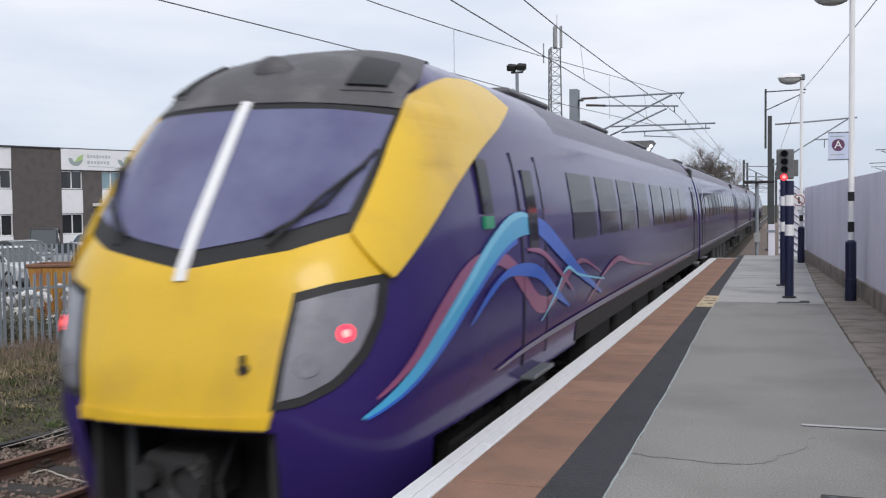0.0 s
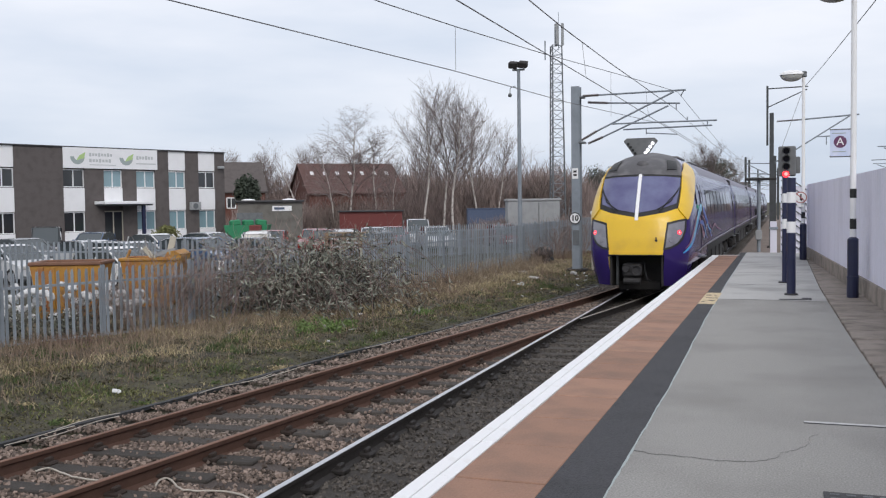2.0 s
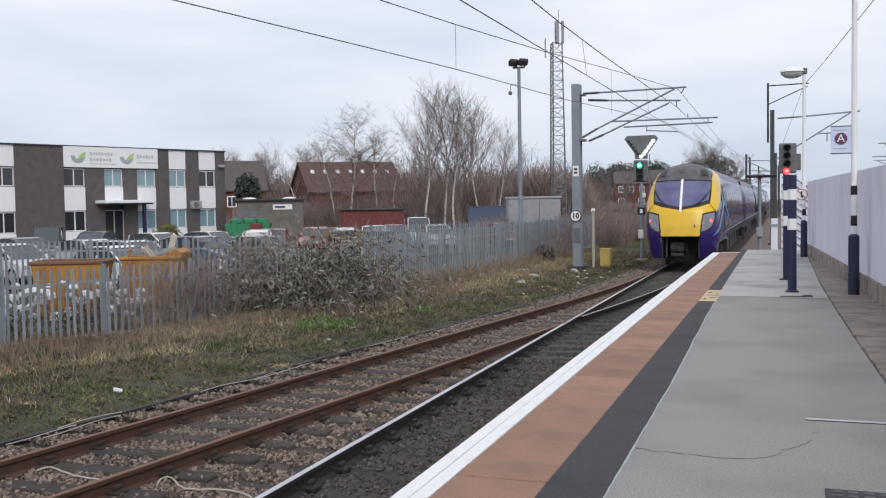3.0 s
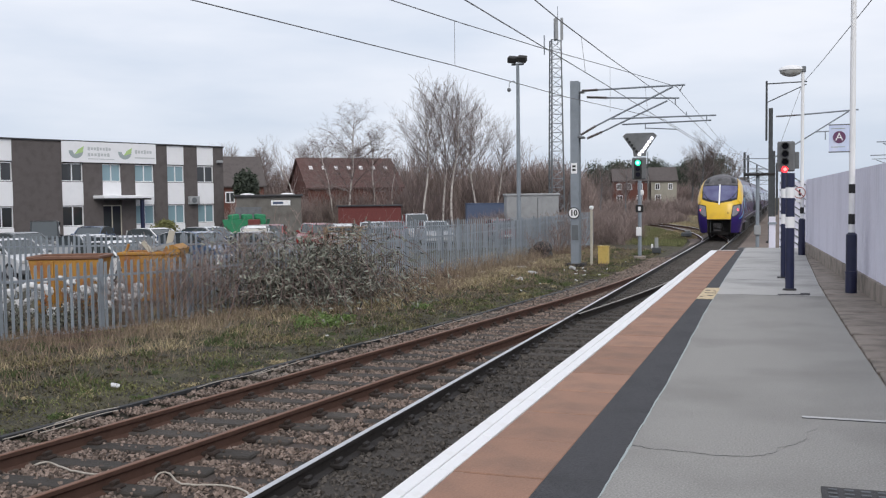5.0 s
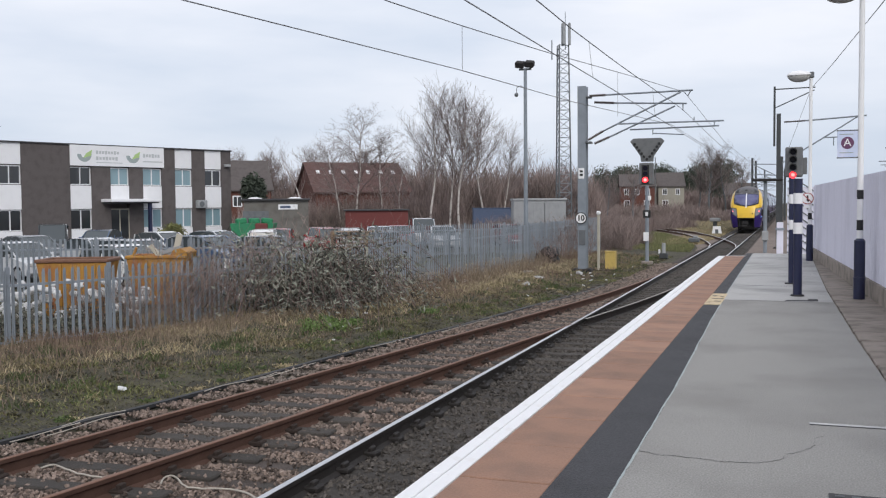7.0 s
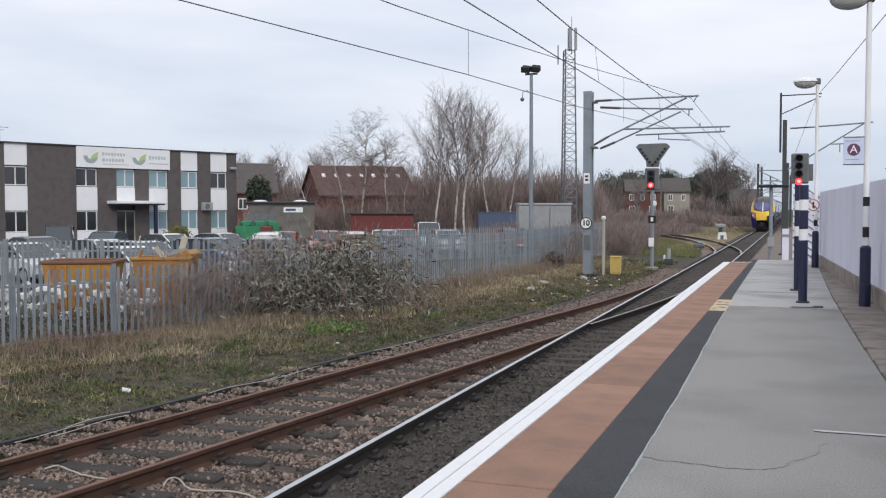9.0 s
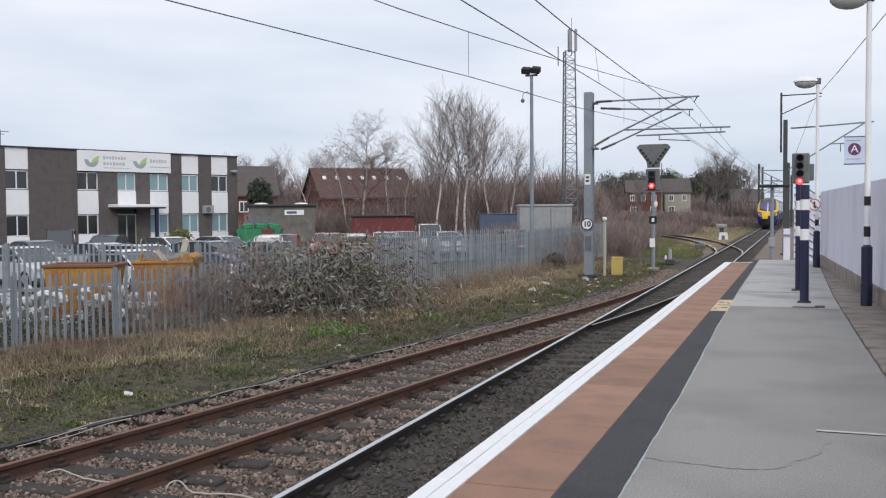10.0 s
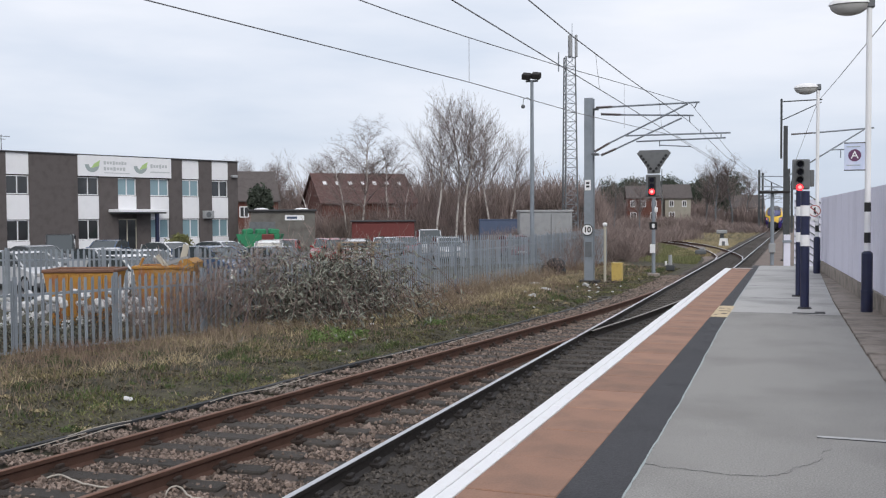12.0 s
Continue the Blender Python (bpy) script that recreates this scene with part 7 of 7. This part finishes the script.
def moss_lumps():
    rng = random.Random(91)
    for name, label, mat, count in (("moss_clump", "low mossy clumps in the winter grass", TUFT, 150), ("litter_clump", "clods of dead leaves and soil", MULCH, 190), ("dry_clump", "small tufts of bleached grass", PALE_GRASS, 70)):
        spots = []
        while len(spots) < count:
            y = 6 + 26 * rng.random() ** 1.4
            edge = -4.36 - lead(y) - 1.4
            x = edge + (fence_x(y) - edge) * rng.random()
            spots.append((x, y, soil(x, y) + 0.01, rng.uniform(0.08, 0.26), rng.uniform(0.025, 0.075)))
        foliage(name, label, spots, 92, mat, 120, 0.020, "stuff", 0.1)


moss_lumps()


def brambles():
    rng = random.Random(12)
    t = thing("bramble_bush", "sprawling dark bramble bush against the palisade fence", "bush", pose(0, 0, 0))
    stems = Shape()
    tips = []
    for k in range(330):
        f = rng.random()
        y = 20.7 + 3.9 * f
        x = fence_x(y) + rng.uniform(-0.5, 1.5)
        d = Vector((rng.uniform(-0.6, 0.8), rng.uniform(-0.8, 0.5), rng.uniform(0.9, 1.7)))
        p = Vector((x, y, -1.1))
        h = 2.0 + 1.25 * math.sin(math.pi * min(1, max(0, f * 1.05))) + 0.3 * rng.random()
        pts = [p.copy()]
        for i in range(7):
            d.z -= 0.38
            d += Vector((rng.uniform(-0.15, 0.15), rng.uniform(-0.15, 0.15), 0))
            p = p + d * 0.22 * h
            pts.append(p.copy())
        for a, b in zip(pts, pts[1:]):
            if b.z < -1.05:
                break
            stems.tube(a, b, 0.007, 0.006, 3, False)
            tips.append(b)
    part("stem_tangle", stems, STEM, t, "reddish arching bramble stems")
    v, f = [], []
    for b in tips:
        for _ in range(5):
            p = b + Vector((rng.gauss(0, 0.10), rng.gauss(0, 0.10), rng.gauss(0, 0.09)))
            a = Vector((rng.uniform(-1, 1), rng.uniform(-1, 1), rng.uniform(-1.2, 0.3))).normalized() * rng.uniform(0.06, 0.125)
            o = a.orthogonal().normalized() * rng.uniform(0.012, 0.026)
            k = len(v)
            v += [tuple(p - a), tuple(p + o), tuple(p + a), tuple(p - o)]
            f.append((k, k + 1, k + 2, k + 3))
    sh = Shape()
    sh.v, sh.f = v, f
    tagged(part("leaves", sh, BRAMBLE, t, "dark drooping bramble leaves"), kind="stuff")
    spots = [(fence_x(y) + rng.uniform(0.1, 0.9), y, -1.1, rng.uniform(0.5, 1.0), 0.6) for y in [26 + 0.6 * k for k in range(40)]]
    scrub("bare_scrub", "low brown weeds along the fence foot", spots, 22, STRAW, 200, 0.4, 0.5, 0.006)
    foliage("fence_weed", "grey-green weeds tangled in the foot of the fence", [(fence_x(y) + rng.uniform(-0.9, -0.35), y, -0.72, 0.34, 0.36 + 0.16 * rng.random()) for y in [14.6 + 0.22 * k for k in range(14)]], 24, BRAMBLE, 200, 0.035, "stuff", 0.2)
    foliage("green_weed", "fresh green weeds in the grass", [(-9.8 + 0.5 * math.sin(k * 2.1), 18.6 + 0.28 * k, -0.96, 0.28, 0.14) for k in range(6)] + [(-8.6, 22.6, -0.98, 0.3, 0.1)], 23, WEED, 420, 0.035, "stuff", 0.1)


def shrub_mesh(seed, height):
    """Several crooked stems from one root, forking into fine bare twigs."""
    rng = random.Random(seed)
    out = []
    for k in range(9):
        a = 2 * math.pi * k / 9 + rng.uniform(-0.4, 0.4)
        way = (math.cos(a) * rng.uniform(0.2, 0.75), math.sin(a) * rng.uniform(0.2, 0.75), 1)
        limbs(rng, (math.cos(a) * 0.08, math.sin(a) * 0.08, 0), way, height * rng.uniform(0.6, 0.9), 0.010, 2, 0.62, 0.0, out, 2)
    s = Shape()
    for p, q, r0, r1, depth in out:
        s.tube(p, q, max(r0, 0.0042), max(r1, 0.003), 3, False)
    return s.mesh("branchwork", RED_TWIG)


def shrubs():
    rng = random.Random(61)
    forms = [shrub_mesh(70 + k, 1.6) for k in range(3)]
    for k in range(9):
        y = 17.1 + 0.42 * k
        t = thing("bare_shrub", "leafless reddish shrub growing against the palisade fence", "shrub",
                  pose(fence_x(y) + (rng.uniform(0.1, 0.5) if k % 2 else rng.uniform(-0.9, -0.3)), y, -1.08, 0, 0, rng.uniform(0, 360)) @ Matrix.Scale(rng.uniform(0.75, 1.05) * (0.75 if k < 3 else 1), 4), "fence shrubs")
        part("branchwork", forms[k % 3], RED_TWIG, t)
    for x, y, sc in ((-12.9, 24.6, 1.15), (-13.4, 26.2, 1.25), (-13.0, 28.4, 1.2), (-13.6, 23.4, 1.1), (-12.4, 30.2, 1.0), (-9.9, 40.5, 0.8), (-10.0, 44.5, 1.1), (-9.6, 47.5, 1.2)):
        t = thing("bare_shrub", "thin bare shrub rising behind the bramble and fence", "shrub", pose(x, y, -1.08, 0, 0, rng.uniform(0, 360)) @ Matrix.Scale(sc, 4), "yard shrubs")
        part("branchwork", forms[rng.randrange(3)], RED_TWIG, t)


brambles()
shrubs()


def litter():
    rng = random.Random(31)
    for k in range(34):
        y = 8 + 34 * rng.random()
        edge = -4.36 - lead(y) - 1.4
        x = edge + (fence_x(y) - edge) * rng.random()
        s = Shape()
        n = rng.uniform(0.03, 0.08)
        s.box(0, 0, 0, n * 2, n * rng.uniform(0.6, 1.6), 0.03, pose(0, 0, 0, rng.uniform(-30, 30), rng.uniform(-30, 30), rng.uniform(0, 180)), 0.008)
        ob = part("litter", s, LITTER, None, "", pose(x, y, soil(x, y) + 0.05))
        tagged(ob, "scrap of pale litter in the grass", "litter", "litter")
    for x, y, n in ((-9.9, 34.5, 0.35), (-9.6, 36.0, 0.3), (-10.0, 39.2, 0.4), (-10.2, 33, 0.25), (-11.2, 27.2, 0.25), (-11.0, 29.4, 0.3), (-10.7, 31.6, 0.22), (-8.6, 33.8, 0.3), (-8.3, 31.0, 0.16), (-9.2, 42.0, 0.3), (-7.6, 36.4, 0.18)):
        s = Shape().ball((0, 0, 0), n * 0.7, n * 0.3, 0.07, 12, 7)
        s.v = [tuple(c * (1 + 1.1 * noise.noise(Vector(v) * 11 + Vector((x, y, 0)))) for c in v) for v in s.v]
        tagged(part("litter", s, LITTER, None, "", pose(x, y, -0.96)), "crumpled white plastic on the ground", "litter", "litter")
    rng = random.Random(33)
    for k in range(80):
        s = Shape().box(0, 0, 0, rng.uniform(0.14, 0.30), 0.2, rng.uniform(0.10, 0.22), pose(0, 0, 0, rng.uniform(-20, 20), rng.uniform(-20, 20), rng.uniform(0, 90)), 0.05)
        a = rng.random()
        tagged(part("rubbish_bag", s, LITTER, None, "", pose(-18.2 + 3.2 * a + rng.uniform(-0.3, 0.3), 17.2 + 2.6 * a + rng.uniform(-0.5, 0.3), -0.88 + 0.80 * rng.random() ** 0.8)), "white bag of dumped rubbish behind the fence", "rubbish", "dumped bags")
    for pts in ([(-7.32, 7.84, -1.0), (-7.29, 7.99, -1.0), (-7.05, 7.89, -1.0), (-6.81, 7.79, -1.0), (-6.62, 7.76, -1.0), (-6.33, 7.73, -1.0)],
                [(-5.78, 7.76, -1.0), (-5.87, 7.94, -1.0), (-5.85, 8.03, -1.0), (-5.75, 7.98, -1.0), (-5.57, 7.81, -1.0), (-5.45, 7.73, -1.0), (-5.30, 7.74, -1.0), (-5.07, 7.81, -1.0), (-4.86, 7.78, -1.0), (-4.70, 7.69, -1.0), (-4.61, 7.59, -1.0)]):
        c = thing("loose_cable", "pale loose cable lying across the track", "cable")
        part("cable", Shape().path(line_of(pts, -0.005, 3), 0.010, 6), CABLE, c)
    c = thing("cable_trough", "black cable and pale wires along the ballast edge", "cable")
    line = [(-4.36 - lead(y) - 1.22 + 0.05 * math.sin(y * 0.7), y, -1.03) for y in [4 + 1.2 * k for k in range(24)]]
    part("black_cable", Shape().path([(x, y, z - 0.005) for x, y, z in line], 0.045, 6), BLACK, c)
    for d, y0, y1 in ((0.15, 8.6, 9.6), (0.06, 9.4, 10.4), (0.26, 9.0, 10.2), (0.13, 11.8, 13.6), (0.24, 13.0, 14.6), (0.10, 16.5, 18.0), (0.20, 19.0, 21.5)):
        ys = [y0 + (y1 - y0) * k / 7 for k in range(8)]
        part("pale_wire", Shape().path([(-4.36 - lead(y) - 1.22 + 0.05 * math.sin(y * 0.7) + d + 0.03 * math.sin(y * 4.1 + d * 30), y, -0.985 - 0.015 * math.sin(y * 3)) for y in ys], 0.006, 5), CABLE, c)


litter()


def ballast_stones():
    """Loose ballast, denser near the platform end where one stands."""
    rs = np.random.RandomState(5)
    block = np.array([(i, j, k) for i in (-1, 1) for j in (-1, 1) for k in (-1, 1)], float) * 0.62
    side = np.array([(0, 1, 3, 2), (4, 6, 7, 5), (0, 4, 5, 1), (2, 3, 7, 6), (0, 2, 6, 4), (1, 5, 7, 3)])
    for name, label, mat, count, lo, hi in (("ballast", "loose brown ballast stones between the rails", STONES, 96000, None, -4.45), ("ballast", "oily dark ballast stones beside the platform", OILY_STONES, 36000, -4.3, -2.2)):
        y = 4 + 40 * rs.rand(count) ** 2.0
        left = np.array([-4.36 - lead(q) - 1.0 for q in y]) if lo is None else np.full(count, lo)
        if lo is None:
            left -= 0.35 * rs.rand(count) ** 3
        x = left + (hi - left) * rs.rand(count)
        r = 0.011 + 0.015 * rs.rand(count) ** 1.5 + 0.0005 * y
        # keep the rail heads and most of the sleepers' tops clear
        keep = np.ones(count, bool)
        for off in (-4.36, -2.86):
            line = np.array([off - lead(q) for q in y])
            keep &= np.abs(x - line) > 0.08
        keep &= np.abs(x + 4.36) > 0.08
        on = np.abs(((y - 2.0 + 0.34) % 0.68) - 0.34) < 0.12
        keep &= ~(on & (rs.rand(count) < (0.95 if lo is None else 0.80)))
        x, y, r, on = x[keep], y[keep], r[keep], on[keep]
        n = len(x)
        z = FORM_Z + 0.01 + 0.035 * rs.rand(n) + np.where(on, 0.03 if lo is None else 0.0, 0.0)
        q = block[None] * (r[:, None, None] * (0.65 + 0.6 * rs.rand(n, 1, 3))) + rs.uniform(-0.34, 0.34, (n, 8, 3)) * r[:, None, None]
        h = rs.randn(n, 4)
        a, b, c, d = (h / np.linalg.norm(h, axis=1)[:, None]).T
        turn = np.array([[1 - 2 * (c * c + d * d), 2 * (b * c - a * d), 2 * (b * d + a * c)], [2 * (b * c + a * d), 1 - 2 * (b * b + d * d), 2 * (c * d - a * b)],
                         [2 * (b * d - a * c), 2 * (c * d + a * b), 1 - 2 * (b * b + c * c)]])
        q = np.einsum("ijn,nvj->nvi", turn, q) + np.stack([x, y, z], 1)[:, None]
        faces = (side[None] + (np.arange(n) * 8)[:, None, None]).reshape(-1, 4)
        me = bpy.data.meshes.new(name)
        me.from_pydata(q.reshape(-1, 3).tolist(), [], faces.tolist())
        me.materials.append(mat)
        tagged(new(name, me), label, "ballast", "", "stuff")


ballast_stones()


sleepers()
chairs()


def motions():
    rows = []
    for k in range(25):
        t = k * 0.5
        rows.append((t, pose(TRACK, 5.0 + 9.3 * t + 0.34 * t * t, RAIL_Z)))
    walk(TRAIN, rows)
    # the junction signal drops from green with a white route to red behind the train: lit lamps slide in place of
    # switching
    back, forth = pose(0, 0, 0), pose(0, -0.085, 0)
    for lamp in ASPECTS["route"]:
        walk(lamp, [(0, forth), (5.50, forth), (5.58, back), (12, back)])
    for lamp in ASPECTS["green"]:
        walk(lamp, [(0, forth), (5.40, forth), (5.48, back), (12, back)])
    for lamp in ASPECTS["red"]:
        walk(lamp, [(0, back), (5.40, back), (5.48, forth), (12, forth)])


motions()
